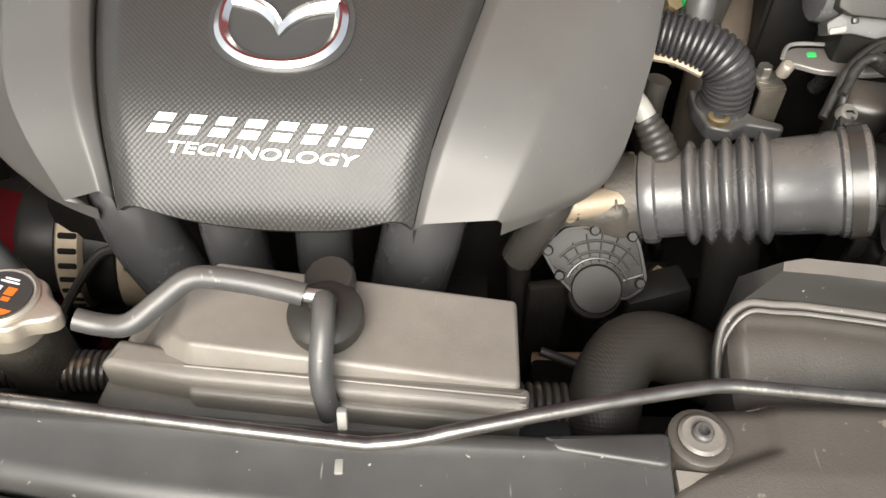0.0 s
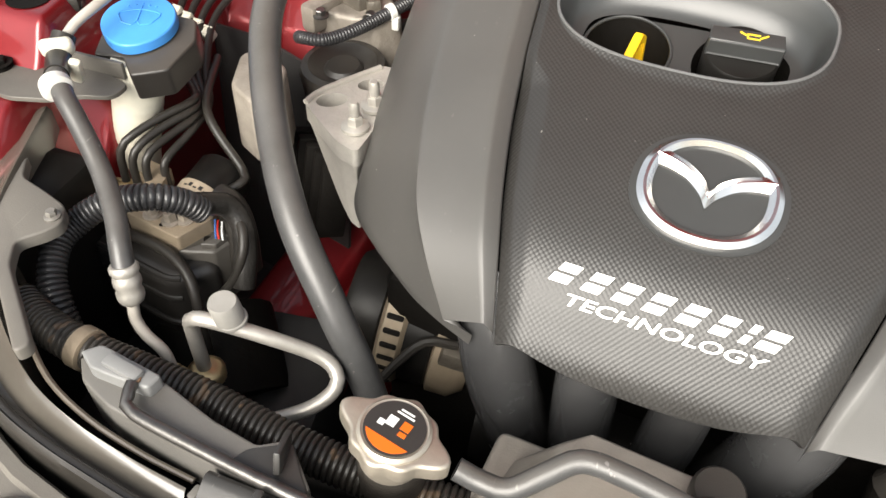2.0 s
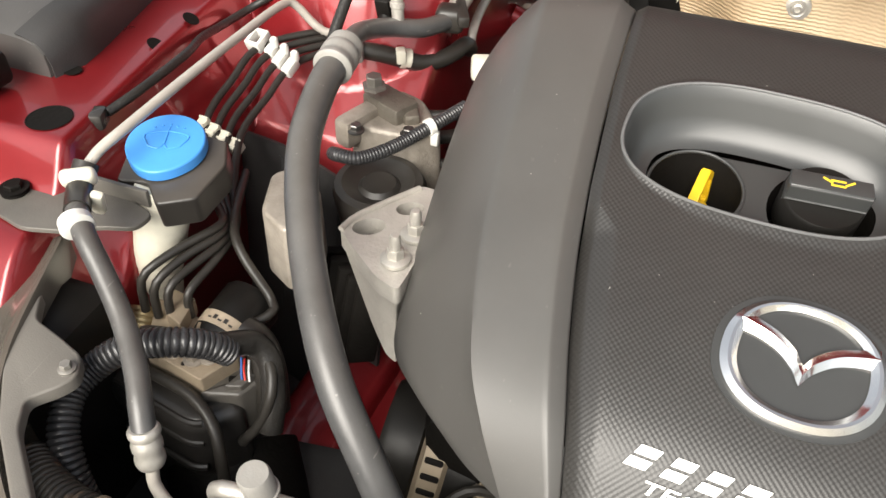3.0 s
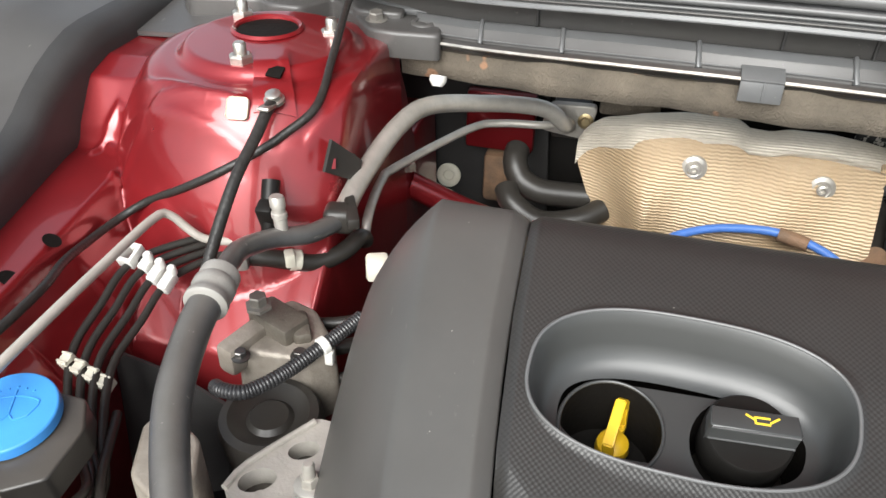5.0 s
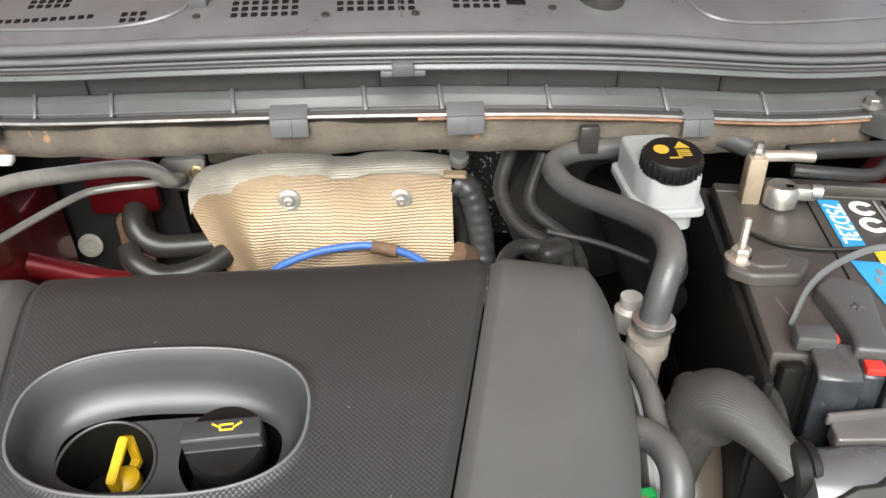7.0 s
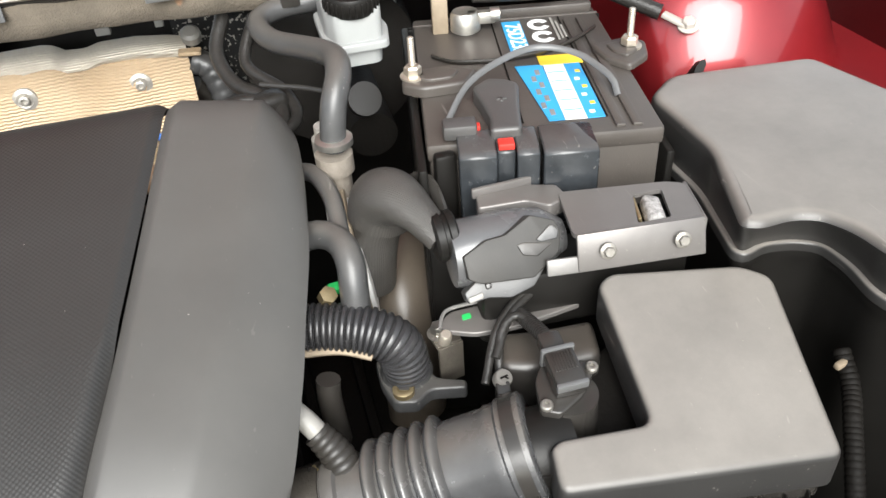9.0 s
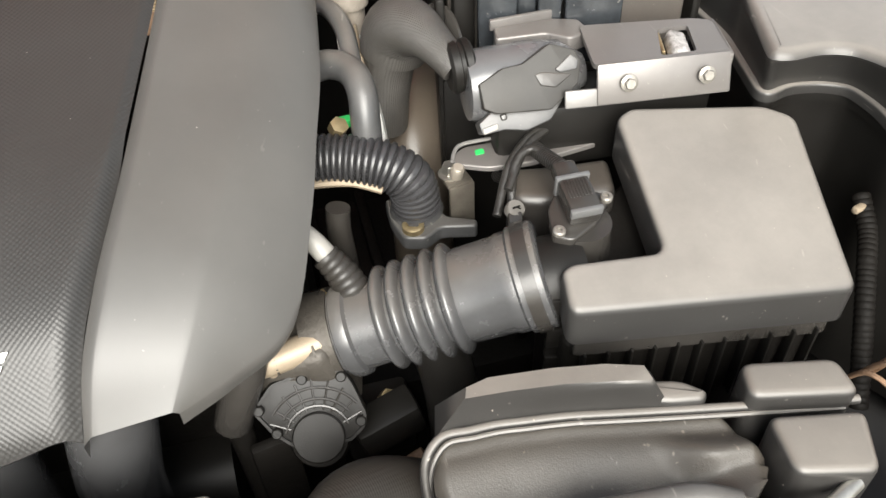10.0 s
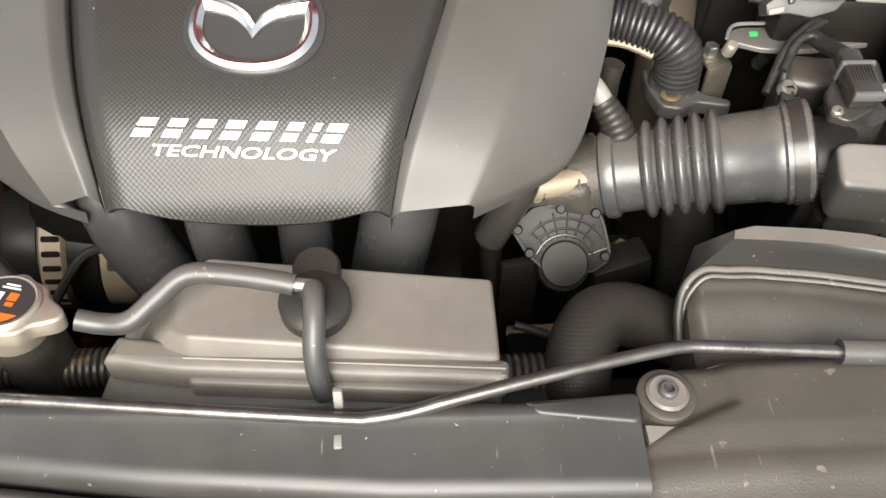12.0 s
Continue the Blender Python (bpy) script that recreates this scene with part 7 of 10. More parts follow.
lathe(bm, [(0.0065, 0), (0.0065, 0.010), (0, 0.011)], (0.197, 0.405, 0.768), (0.3, -0.4, 0.8), 6)
part("flange_bolt", bm, "brass", tb)

# lower clutter between throttle and reservoir
clut = thing("lower_pipework", (0.12, 0.36, 0.60), "dark pipes and brackets low beside the throttle", "pipes")
for k, (pts, r, m) in enumerate((([(0.08, 0.40, 0.80), (0.085, 0.385, 0.74), (0.09, 0.37, 0.66)], 0.010, "dark"), ([(0.10, 0.36, 0.70), (0.16, 0.35, 0.72), (0.22, 0.36, 0.74)], 0.009, "rust"), ([(0.10, 0.34, 0.745), (0.15, 0.33, 0.735), (0.20, 0.34, 0.745)], 0.004, "rubber"), ([(0.24, 0.40, 0.85), (0.248, 0.385, 0.80), (0.25, 0.36, 0.72)], 0.022, "plastic"))):
    part("pipe", tube(B(), pts, r, 14, 0.01), m, clut)
# bracket's near-black colour carries the shade of this low corner
bm = B()
rbox(bm, (0.035, 0.01, 0.12), pose(0.105, 0.375, 0.73, 0, 0, 10), 0.003)
rbox(bm, (0.09, 0.05, 0.03), pose(0.14, 0.33, 0.70), 0.006)
part("bracket", bm, "dark", clut, "low bracket, its shade put into near-black")
bm = B()
rbox(bm, (0.06, 0.04, 0.06), pose(0.19, 0.42, 0.72), 0.006)
part("sensor_box", bm, "plastic", clut)

# upper radiator hose
rhose = thing("radiator_hose", (0.17, 0.27, 0.70), "thick black rubber radiator hose bent to the radiator", "hose")
part("hose_wall", tube(B(), [(0.124, 0.218, 0.745), (0.126, 0.226, 0.785), (0.129, 0.240, 0.808), (0.135, 0.264, 0.820), (0.150, 0.286, 0.823), (0.174, 0.296, 0.816), (0.204, 0.293, 0.802), (0.231, 0.281, 0.786), (0.262, 0.262, 0.76)], 0.0248, 28, 0.007), "woven", rhose)
part("spring_clip", lathe(B(), [(0.0245, -0.004), (0.0262, -0.0035), (0.0262, 0.0035), (0.0245, 0.004)], (0.1258, 0.2255, 0.783), (0.05, 0.25, 1), 28), "rod", rhose, "steel spring clip")

# fresh air duct over the front right
fad = thing("air_intake_duct", (0.30, 0.24, 0.60), "dusty black plastic fresh air duct", "air duct")
RIM_Y = [(0.200, 0.2950), (0.2207, 0.2945), (0.2563, 0.2937), (0.3025, 0.2873), (0.340, 0.279), (0.377, 0.271), (0.439, 0.258), (0.500, 0.2455)]
SHELL_L = [(0.085, 0.150), (0.160, 0.1505), (0.195, 0.154), (0.206, 0.160), (0.2145, 0.172), (0.2195, 0.203), (0.2260, 0.2105), (0.270, 0.2085), (0.288, 0.2115), (0.2945, 0.220)]
SHELL_R = [(0.085, 0.372), (0.150, 0.374), (0.180, 0.379), (0.2000, 0.386), (0.2080, 0.398), (0.2170, 0.4085), (0.2300, 0.4145), (0.2450, 0.4165), (0.2650, 0.4150), (0.2850, 0.4100), (0.2945, 0.4060)]


def shell_z(x, y):
    """Height of the duct's front shell: bulged face, valley, lobe and scoop."""
    d = lerp_table(RIM_Y, x) - y
    face = 0.863 - 0.003 * smooth(0.004, 0.014, d) - 0.017 * smooth(0.014, 0.058, d)
    lobe = 0.015 * smooth(-0.014, 0.016, (x - 0.372) - 0.55 * (0.232 - y)) * smooth(0.012, 0.035, d)
    u = min(1.0, max(0.0, (x - 0.150) / 0.225))
    crown = 0.010 * math.sin(math.pi * u) ** 0.6
    scoop = lerp_table([(0.085, 0.846), (0.100, 0.852), (0.135, 0.860), (0.170, 0.866), (0.214, 0.868)], y) + crown * lerp_table([(0.085, 0.0), (0.10, 0.5), (0.135, 0.8), (0.17, 1.0), (0.3, 1.0)], y)
    scoop += 0.0022 * smooth(0.012, 0.003, abs(y - 0.143 + 0.20 * max(0.0, x - 0.29)))
    k = smooth(0.238, 0.206, y)
    return (face + lobe) * (1 - k) + scoop * k


def pad_dip(x, y):
    """The two fastener pads lie a step below the scoop's dome."""
    left = min(0.2125 - x, y - 0.164 - 0.345 * (x - 0.152))
    right = min(x - (0.3215 if y > 0.168 else 0.3215 + 0.9 * (0.168 - y)), y - 0.151)
    return 0.0050 * smooth(-0.0035, 0.0050, max(left, right)) * smooth(0.238, 0.226, y)


def rim_run(t):
    """Point on the seam: down the left end, then along the top."""
    return (t, lerp_table(RIM_Y, t), 0.8675)


bm = B()
rows = []
for s_ in np.concatenate([np.linspace(0.085, 0.15, 14), np.linspace(0.153, 0.2945, 58)]):
    x0, x1 = lerp_table(SHELL_L, s_), lerp_table(SHELL_R, s_)
    row = []
    for u in np.linspace(0, 1, 97):
        x = x0 + (x1 - x0) * u
        y = s_ - (0.2945 - lerp_table(RIM_Y, x)) * smooth(0.20, 0.2945, s_)
        e = min(u, 1 - u) * (x1 - x0)
        z = shell_z(x, y) - pad_dip(x, y) - (0.006 if y < 0.225 else 0.012) * (1 - smooth(-0.012, 0.009, e)) * 2 * (1 if y > 0.215 else 0.4)
        row.append((x, y, z))
    rows.append([(row[0][0], row[0][1], 0.78)] + row + [(row[-1][0], row[-1][1], 0.78)])
rows = [[(p[0], p[1], 0.62) for p in rows[0]]] + rows + [[(p[0], p[1] + 0.001, 0.78) for p in rows[-1]]]
sheet(bm, rows)
part("front_shell", bm, "scoop", fad, "dusty front shell flowing into a wide scoop", 30)
bm = B()
tube(bm, [(0.2045, 0.262, 0.828), (0.2040, 0.276, 0.846), (0.2080, 0.2865, 0.860)] + [rim_run(t) for t in np.linspace(0.2207, 0.492, 16)], 0.0034, 12, 0.004)
seam = part("seam_rim", bm, "box2", fad, "moulded seam rim")
part("seam_lip", tube(B(), [(0.2065, 0.262, 0.824), (0.2065, 0.2735, 0.843), (0.2110, 0.2825, 0.857)] + [(p[0], p[1] - 0.0052, p[2] - 0.0010) for p in (rim_run(t) for t in np.linspace(0.2225, 0.480, 16))], 0.0020, 8, 0.004), "box2", seam, "thin second lip")
base_o = [(0.216, 0.296), (0.232, 0.297), (0.262, 0.2945), (0.302, 0.2885), (0.340, 0.2805), (0.366, 0.2745), (0.372, 0.276), (0.372, 0.306), (0.340, 0.316), (0.300, 0.322), (0.250, 0.326), (0.222, 0.320)]
top_o = [(0.237, 0.301), (0.243, 0.3005), (0.266, 0.2985), (0.302, 0.2935), (0.334, 0.2860), (0.356, 0.2805), (0.359, 0.283), (0.358, 0.293), (0.334, 0.302), (0.300, 0.309), (0.256, 0.314), (0.240, 0.310)]
bm = loft(B(), [[(x, y, 0.80) for x, y in base_o], [(x, y, 0.866) for x, y in base_o], [(0.25 * a[0] + 0.75 * b[0], 0.25 * a[1] + 0.75 * b[1], 0.886) for a, b in zip(base_o, top_o)], [(x, y, 0.8925) for x, y in top_o], [(x + 0.02 * (0.30 - x), y + 0.10 * (0.302 - y), 0.8942) for x, y in top_o]])
part("upper_step", bm, "box2", fad, "raised rear half of the duct", 40)
part("step_shoulder", prism(B(), round_outline([(0.350, 0.284), (0.366, 0.2745), (0.392, 0.2695), (0.398, 0.276), (0.384, 0.290), (0.352, 0.298)], 0.008), 0.80, 0.8765, bevel=0.006, seg=3), "box2", fad)
for x, y, z in ((0.170, 0.193, 0.8725), (0.352, 0.185, 0.8705)):
    part("fastener_boss", lathe(B(), [(0.0185, -0.010), (0.0185, 0.0), (0.0170, 0.0010), (0.0140, 0.0010)], (x, y, z - 0.001), (0, 0, 1), 28), "scoop", fad)
    bm = B()
    lathe(bm, [(0.0135, 0.0), (0.0135, 0.002), (0.0115, 0.0035), (0.008, 0.003)], (x, y, z), (0, 0, 1), 24)
    rivet = part("push_rivet", bm, "box2", fad, "black flanged fastener")
    bm = B()
    lathe(bm, [(0.0062, 0.002), (0.0062, 0.006), (0.005, 0.0075), (0.0034, 0.0075), (0.003, 0.004), (0, 0.004)], (x, y, z), (0, 0, 1), 16)
    part("rivet_pin", bm, "hose", rivet)
bm = B()
prism(bm, [(0.1535, 0.1745), (0.1745, 0.1725), (0.1535, 0.1625)], 0.855, 0.8675)
part("pale_chip", bm, "tank", fad, "pale exposed triangle")

reso = thing("resonator_box", (0.46, 0.26, 0.60), "black plastic resonator box beside the duct", "air box")
bm = B()
prism(bm, round_outline([(0.423, 0.286), (0.487, 0.272), (0.486, 0.242), (0.415, 0.2585)], 0.009), 0.70, 0.885, bevel=0.006, seg=3)
part("rear_box", bm, "box2", reso)
bm = B()
prism(bm, round_outline([(0.421, 0.2465), (0.484, 0.2335), (0.4660, 0.192), (0.4155, 0.2050)], 0.009), 0.70, 0.880, bevel=0.006, seg=3)
part("front_box", bm, "box2", reso)

# grey crossmember that carries on beyond the scoop, with the rod's clip
member = thing("front_crossmember", (0.47, 0.165, 0.60), "pale grey plastic crossmember with a pressed front ridge", "crossmember", kind="structure")
part("top_face", prism(B(), round_outline([(0.381, 0.200), (0.420, 0.190), (0.480, 0.186), (0.640, 0.165), (0.640, 0.128), (0.480, 0.148), (0.420, 0.156), (0.381, 0.158)], 0.006), 0.70, 0.853, bevel=0.004), "mgrey", member, "", 35)
part("front_ridge", tube(B(), [(0.383, 0.1545, 0.856), (0.420, 0.1560, 0.857), (0.460, 0.1535, 0.857), (0.640, 0.130, 0.855)], 0.0055, 12, 0.008, flat=0.7), "mgrey", member, "pale worn ridge")
for x in (0.395, 0.425, 0.475):
    part("opening", rbox(B(), (0.020, 0.004, 0.020), pose(x, 0.1495 - 0.14 * max(0.0, x - 0.42), 0.835, 0, 0, -6), 0.002), "dark", member)
clip = thing("rod_clip", (0.411, 0.170, 0.853), "black plastic clip holding the prop rod's end", "clip")
part("clip_base", rbox(B(), (0.026, 0.020, 0.010), pose(0.409, 0.168, 0.857, 0, 0, -6), 0.002), "mgrey", clip)
part("clip_jaw", tube(B(), [(0.404, 0.176, 0.862), (0.407, 0.183, 0.874), (0.413, 0.186, 0.876), (0.419, 0.182, 0.872), (0.420, 0.174, 0.862)], 0.0032, 10, 0.003), "gloss", clip, "black sprung jaw")
part("white_tag", rbox(B(), (0.014, 0.008, 0.003), pose(0.416, 0.1935, 0.8575, -20, 0, -6), 0.001), "white", clip, "small white tag")

# air cleaner
air = thing("air_cleaner", (0.43, 0.40, 0.60), "dusty black air cleaner box with an L-shaped lid", "air cleaner")
LID = [(0.321, 0.336), (0.5235, 0.3085), (0.538, 0.380), (0.553, 0.452), (0.532, 0.468), (0.425, 0.488), (0.411, 0.480), (0.402, 0.366), (0.335, 0.372), (0.326, 0.368)]


def leaned(bm):
    """Tips the air cleaner's top down towards the car's nose."""
    for v in bm.verts:
        if v.co.z > 0.80:
            v.co.z += 0.30 * (v.co.y - 0.338)
    return bm


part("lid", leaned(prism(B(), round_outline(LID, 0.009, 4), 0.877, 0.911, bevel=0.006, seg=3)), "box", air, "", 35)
part("lid_skirt", leaned(prism(B(), round_outline([(0.328, 0.3405), (0.520, 0.3145), (0.534, 0.380), (0.546, 0.448), (0.43, 0.478), (0.405, 0.375), (0.345, 0.376)], 0.006), 0.856, 0.8775)), "gloss", air, "black lower skirt of the lid")
# lower box in near-black, the shade below the lid put into its colour
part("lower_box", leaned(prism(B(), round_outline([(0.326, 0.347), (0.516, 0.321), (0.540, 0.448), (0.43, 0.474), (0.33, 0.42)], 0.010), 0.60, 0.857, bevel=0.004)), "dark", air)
for k in range(11):
    x = 0.338 + 0.0172 * k
    part("rib", rbox(B(), (0.0018, 0.012, 0.070), pose(x, 0.3425 - 0.137 * (x - 0.33), 0.823, 0, 0, -8), 0.0006), "plastic", air)
bm = B()
tube(bm, [(0.315, 0.398, 0.882), (0.325, 0.393, 0.884), (0.350, 0.392, 0.884)], 0.033, 28, 0.01)
part("outlet_tube", bm, "plastic", air, "black outlet tube")
OF = pose(0.338, 0.394, 0.880, 0, 0, -13)
part("outlet_flange", join(B(), rbox(B(), (0.010, 0.078, 0.078), (0, 0.004, -0.014), 0.006, 3), OF), "plastic", air)
for k in range(7):
    part("flange_rib", join(B(), rbox(B(), (0.014, 0.004, 0.020), (-0.006, -0.034 + 0.004 * (k % 2), 0.006 - 0.016 * k), 0.001), OF), "plastic", air)
part("sensor_tower", lathe(B(), [(0.024, 0), (0.022, 0.050), (0, 0.050)], (0.358, 0.409, 0.870), (0, 0, 1), 24), "gloss", air)
bm = B()
prism(bm, round_outline([(0.3205, 0.456), (0.330, 0.494), (0.368, 0.487), (0.412, 0.484), (0.402, 0.4428), (0.345, 0.446)], 0.009, 5), 0.83, 0.914, bevel=0.009, seg=4)
part("side_casing", bm, "brownbox", air, "dusty rounded casing", 35)
maf = thing("airflow_sensor", (0.355, 0.42, 0.895), "dark grey plug-in airflow sensor on the air cleaner outlet", "sensor")
MM = pose(0.357, 0.413, 0.927, 8, 0, -8)
bm = join(B(), prism(B(), round_outline([(-0.024, -0.020), (-0.010, -0.026), (0.010, -0.012), (0.026, 0.010), (0.018, 0.018), (-0.012, 0.024), (-0.022, 0.006)], 0.004), -0.008, 0.0, bevel=0.002), MM)
part("base", bm, "gloss", maf)
GM = MM @ pose(-0.001, 0.004, 0.0, 0, 0, 6)
part("connector", join(B(), rbox(B(), (0.023, 0.034, 0.017), (0, 0, 0.0085), 0.0025), GM), "gloss", maf, "dark grey ribbed connector")
for k in range(8):
    part("grip_rib", join(B(), rbox(B(), (0.0012, 0.018, 0.0012), (-0.0077 + 0.0022 * k, 0.004, 0.0174), 0.0003, 1), GM), "gloss", maf)
part("front_lip", join(B(), rbox(B(), (0.024, 0.004, 0.0075), (0, -0.0165, 0.0135), 0.001), GM), "smoke", maf, "pale worn lip")
part("collar", join(B(), rbox(B(), (0.026, 0.004, 0.0185), (0, 0.0155, 0.0092), 0.0012), GM), "smoke", maf)
part("neck", join(B(), rbox(B(), (0.018, 0.018, 0.013), (-0.001, 0.026, 0.0085), 0.003), GM), "gloss", maf)
for x, y in ((-0.019, -0.018), (0.022, 0.009)):
    bm = join(B(), lathe(B(), [(0.0048, 0), (0.0048, 0.003), (0.0038, 0.0042), (0.002, 0.0042), (0.0018, 0.002), (0, 0.002)], (x, y, 0), (0, 0, 1), 14), MM)
    part("screw", bm, "dullbolt", maf)
bm = B()
tube(bm, [tuple(GM @ Vector((-0.002, 0.032, 0.009))), (0.354, 0.478, 0.930), (0.349, 0.500, 0.924), (0.340, 0.520, 0.900), (0.335, 0.535, 0.87)], 0.0060, 14, ribs=(0.0035, 0.0006))
part("cable", bm, "tape", maf)

# corrugated pipe and its bracket
corr = thing("corrugated_pipe", (0.22, 0.55, 0.86), "shiny black corrugated pipe with tan painted highlights below", "hose")
bm = B()
tube(bm, [(0.150, 0.558, 0.908), (0.175, 0.555, 0.910), (0.205, 0.547, 0.910), (0.235, 0.535, 0.906), (0.254, 0.526, 0.892), (0.259, 0.526, 0.862)], 0.0185, 22, ribs=(0.0052, 0.0030))
part("ribbed_wall", bm, "loom", corr)
# added tan strip stands in for the highlights along the pipe's underside
bm = B()
tube(bm, [(0.172, 0.537, 0.899), (0.205, 0.530, 0.899), (0.23, 0.520, 0.893)], 0.004, 8, 0.006)
part("tan_highlight", bm, "tancast", corr, "tan strip painting the highlights low on the pipe")
bm = B()
prism(bm, round_outline([(0.235, 0.553), (0.2744, 0.545), (0.282, 0.5152), (0.3067, 0.504), (0.304, 0.495), (0.2736, 0.5026), (0.2587, 0.4924), (0.2404, 0.4979), (0.2342, 0.5258)], 0.005), 0.842, 0.855, bevel=0.003)
lathe(bm, [(0.0225, 0), (0.0235, 0.005), (0.021, 0.010)], (0.259, 0.530, 0.852), (0, 0, 1), 28)
foot = part("mounting_foot", bm, "hose", corr, "grey plastic foot")
bm = B()
lathe(bm, [(0.0095, 0), (0.0095, 0.005), (0.008, 0.006), (0.0055, 0.006), (0.005, 0.001), (0, 0.001)], (0.2505, 0.5065, 0.855), (0, 0, 1), 24)
part("brass_bush", bm, "brass", foot, "brass bush")
brk2 = thing("pipe_bracket", (0.30, 0.54, 0.78), "plated steel bracket with a bolt", "bracket")
bm = B()
rbox(bm, (0.024, 0.004, 0.045), pose(0.302, 0.537, 0.845, 0, 0, 10), 0.001)
rbox(bm, (0.024, 0.024, 0.004), pose(0.299, 0.548, 0.868, 0, 0, 10), 0.001)
part("strip", bm, "alu_dark", brk2)
bm = B()
bolt(bm, (0.295, 0.551, 0.870), 0.0070, 0.010)
part("bolt", bm, "steel", brk2)
bm = B()
tube(bm, [(0.19, 0.50, 0.90), (0.188, 0.498, 0.88), (0.19, 0.495, 0.83)], 0.010, 14, 0.01)
part("vacuum_pipe", bm, "rubber", brk2)

# engine control unit with its plug, cover and steel bracket
ecu = thing("engine_control_unit", (0.41, 0.53, 0.80), "engine control unit with a large plug and steel bracket", "control unit")
bm = B()
rbox(bm, (0.18, 0.05, 0.06), pose(0.425, 0.545, 0.908, 0, 0, -4), 0.006)
part("unit_case", bm, "plastic", ecu, "grimy metal case")
bm = B()
lathe(bm, [(0.0, -0.002), (0.027, 0.0), (0.030, 0.010), (0.0305, 0.058), (0.027, 0.080), (0.015, 0.098), (0.0, 0.100)], (0.318, 0.564, 0.944), (1, -0.03, 0), 16)
hood = part("plug_hood", bm, "satin", ecu, "satin grey faceted plug hood", 28)
FM = pose(0.365, 0.5345, 0.9585, 56, 0, -4)


def facet(name, pts, low, high, material, label=""):
    o = prism(B(), round_outline(pts, 0.0015, 2), low, high, bevel=0.001)
    return part(name, join(B(), o, FM), material, ecu, label)


facet("plug_front", [(-0.042, -0.016), (-0.0437, 0.003), (-0.024, 0.013), (-0.008, 0.0145), (0.0146, 0.027), (0.034, 0.020), (0.038, 0.010), (0.034, -0.006), (0.011, -0.023), (-0.032, -0.021)], -0.016, 0.0045, "slate", "dark slate faceted plug front")
facet("worn_facet", [(0.016, 0.007), (0.030, 0.0175), (0.036, 0.012), (0.034, 0.005), (0.020, 0.004)], 0.003, 0.0062, "hose", "pale worn facet")
facet("worn_facet", [(0.000, 0.005), (0.006, 0.0065), (0.030, 0.002), (0.016, -0.007), (0.004, -0.004)], 0.003, 0.0050, "brownbox")
facet("lock_lever", [(-0.046, -0.027), (-0.034, -0.018), (0.004, -0.019), (0.024, -0.016), (0.012, -0.031), (-0.008, -0.037), (-0.026, -0.034), (-0.044, -0.036)], -0.022, -0.004, "hose", "grey locking lever")
facet("lever_tag", [(-0.044, -0.031), (-0.031, -0.028), (-0.031, -0.033), (-0.043, -0.036)], -0.004, -0.0025, "lever")
facet("pivot_pin", [(-0.029, -0.022), (-0.024, -0.021), (-0.023, -0.026), (-0.028, -0.027)], -0.004, -0.001, "gloss")
bm = plates(round_outline([(0.408, 0.520), (0.420, 0.581), (0.512, 0.564), (0.526, 0.556), (0.516, 0.508)], 0.006, 4), [round_outline([(0.477, 0.5555), (0.503, 0.5545), (0.4915, 0.5165), (0.4625, 0.5180)], 0.003, 3)], 0.969, 0.973)
ulid = part("unit_lid", bm, "lidgrey", ecu, "grey-brown pressed lid", 30)
part("front_flange", rbox(B(), (0.107, 0.004, 0.032), pose(0.4625, 0.5085, 0.9585, -20, 0, -6.5), 0.0015), "lidgrey", ulid, "pale front flange")
part("flange_tab", rbox(B(), (0.027, 0.004, 0.014), pose(0.398, 0.5145, 0.949, -20, 0, -8), 0.0015), "sheet", ulid, "pale bent tab")
part("end_flange", rbox(B(), (0.004, 0.056, 0.030), pose(0.521, 0.532, 0.958, 0, 0, -12), 0.0015), "lidgrey", ulid)
part("recess_floor", rbox(B(), (0.040, 0.050, 0.004), pose(0.483, 0.536, 0.956, 0, 0, -15), 0), "dark", ulid)
bm = B()
prism(bm, round_outline([(0.350, 0.585), (0.354, 0.604), (0.400, 0.606), (0.425, 0.596), (0.428, 0.574), (0.408, 0.568), (0.392, 0.582)], 0.004), 0.958, 0.971, bevel=0.002)
part("rear_arm", bm, "lidgrey", ulid, "bent rear arm of the lid")
part("arm_lip", rbox(B(), (0.055, 0.004, 0.010), pose(0.378, 0.605, 0.973, 0, 0, 2), 0.0015), "lidgrey", ulid)
SP = pose(0.486, 0.5365, 0.9660, 0, 14, -16)
part("service_plug", join(B(), rbox(B(), (0.015, 0.033, 0.013), (0, 0, 0), 0.0035, 3), SP), "mottle", ecu, "mottled pale grey plug")
part("plug_clip", rbox(B(), (0.003, 0.030, 0.012), pose(0.4735, 0.539, 0.966, 0, -15, -16), 0.001), "brass", ecu, "yellowed clip")
for x, y, z in ((0.4325, 0.5085, 0.9605), (0.494, 0.5015, 0.9605)):
    bm = lathe(B(), [(0.0062, 0), (0.0062, 0.001), (0.005, 0.0014)], (x, y, z), (-0.1, -0.94, 0.34), 20)
    bb = part("bracket_bolt", bm, "dullbolt", ulid, "dull plated bolt head")
    part("bolt_head", bolt(B(), (x, y - 0.001, z), 0.0046, 0.004, (-0.1, -0.94, 0.34)), "dullbolt", bb)
RAIL = [(0.2965, 0.5285), (0.3020, 0.5410), (0.3110, 0.5475), (0.3655, 0.5473), (0.4290, 0.5410), (0.4200, 0.5205), (0.3580, 0.5120), (0.3231, 0.5150)]
lrail = part("lower_rail", prism(B(), round_outline(RAIL, 0.006, 4), 0.894, 0.8985, bevel=0.0015), "lidgrey", ecu, "pale metal rail with a green mark")
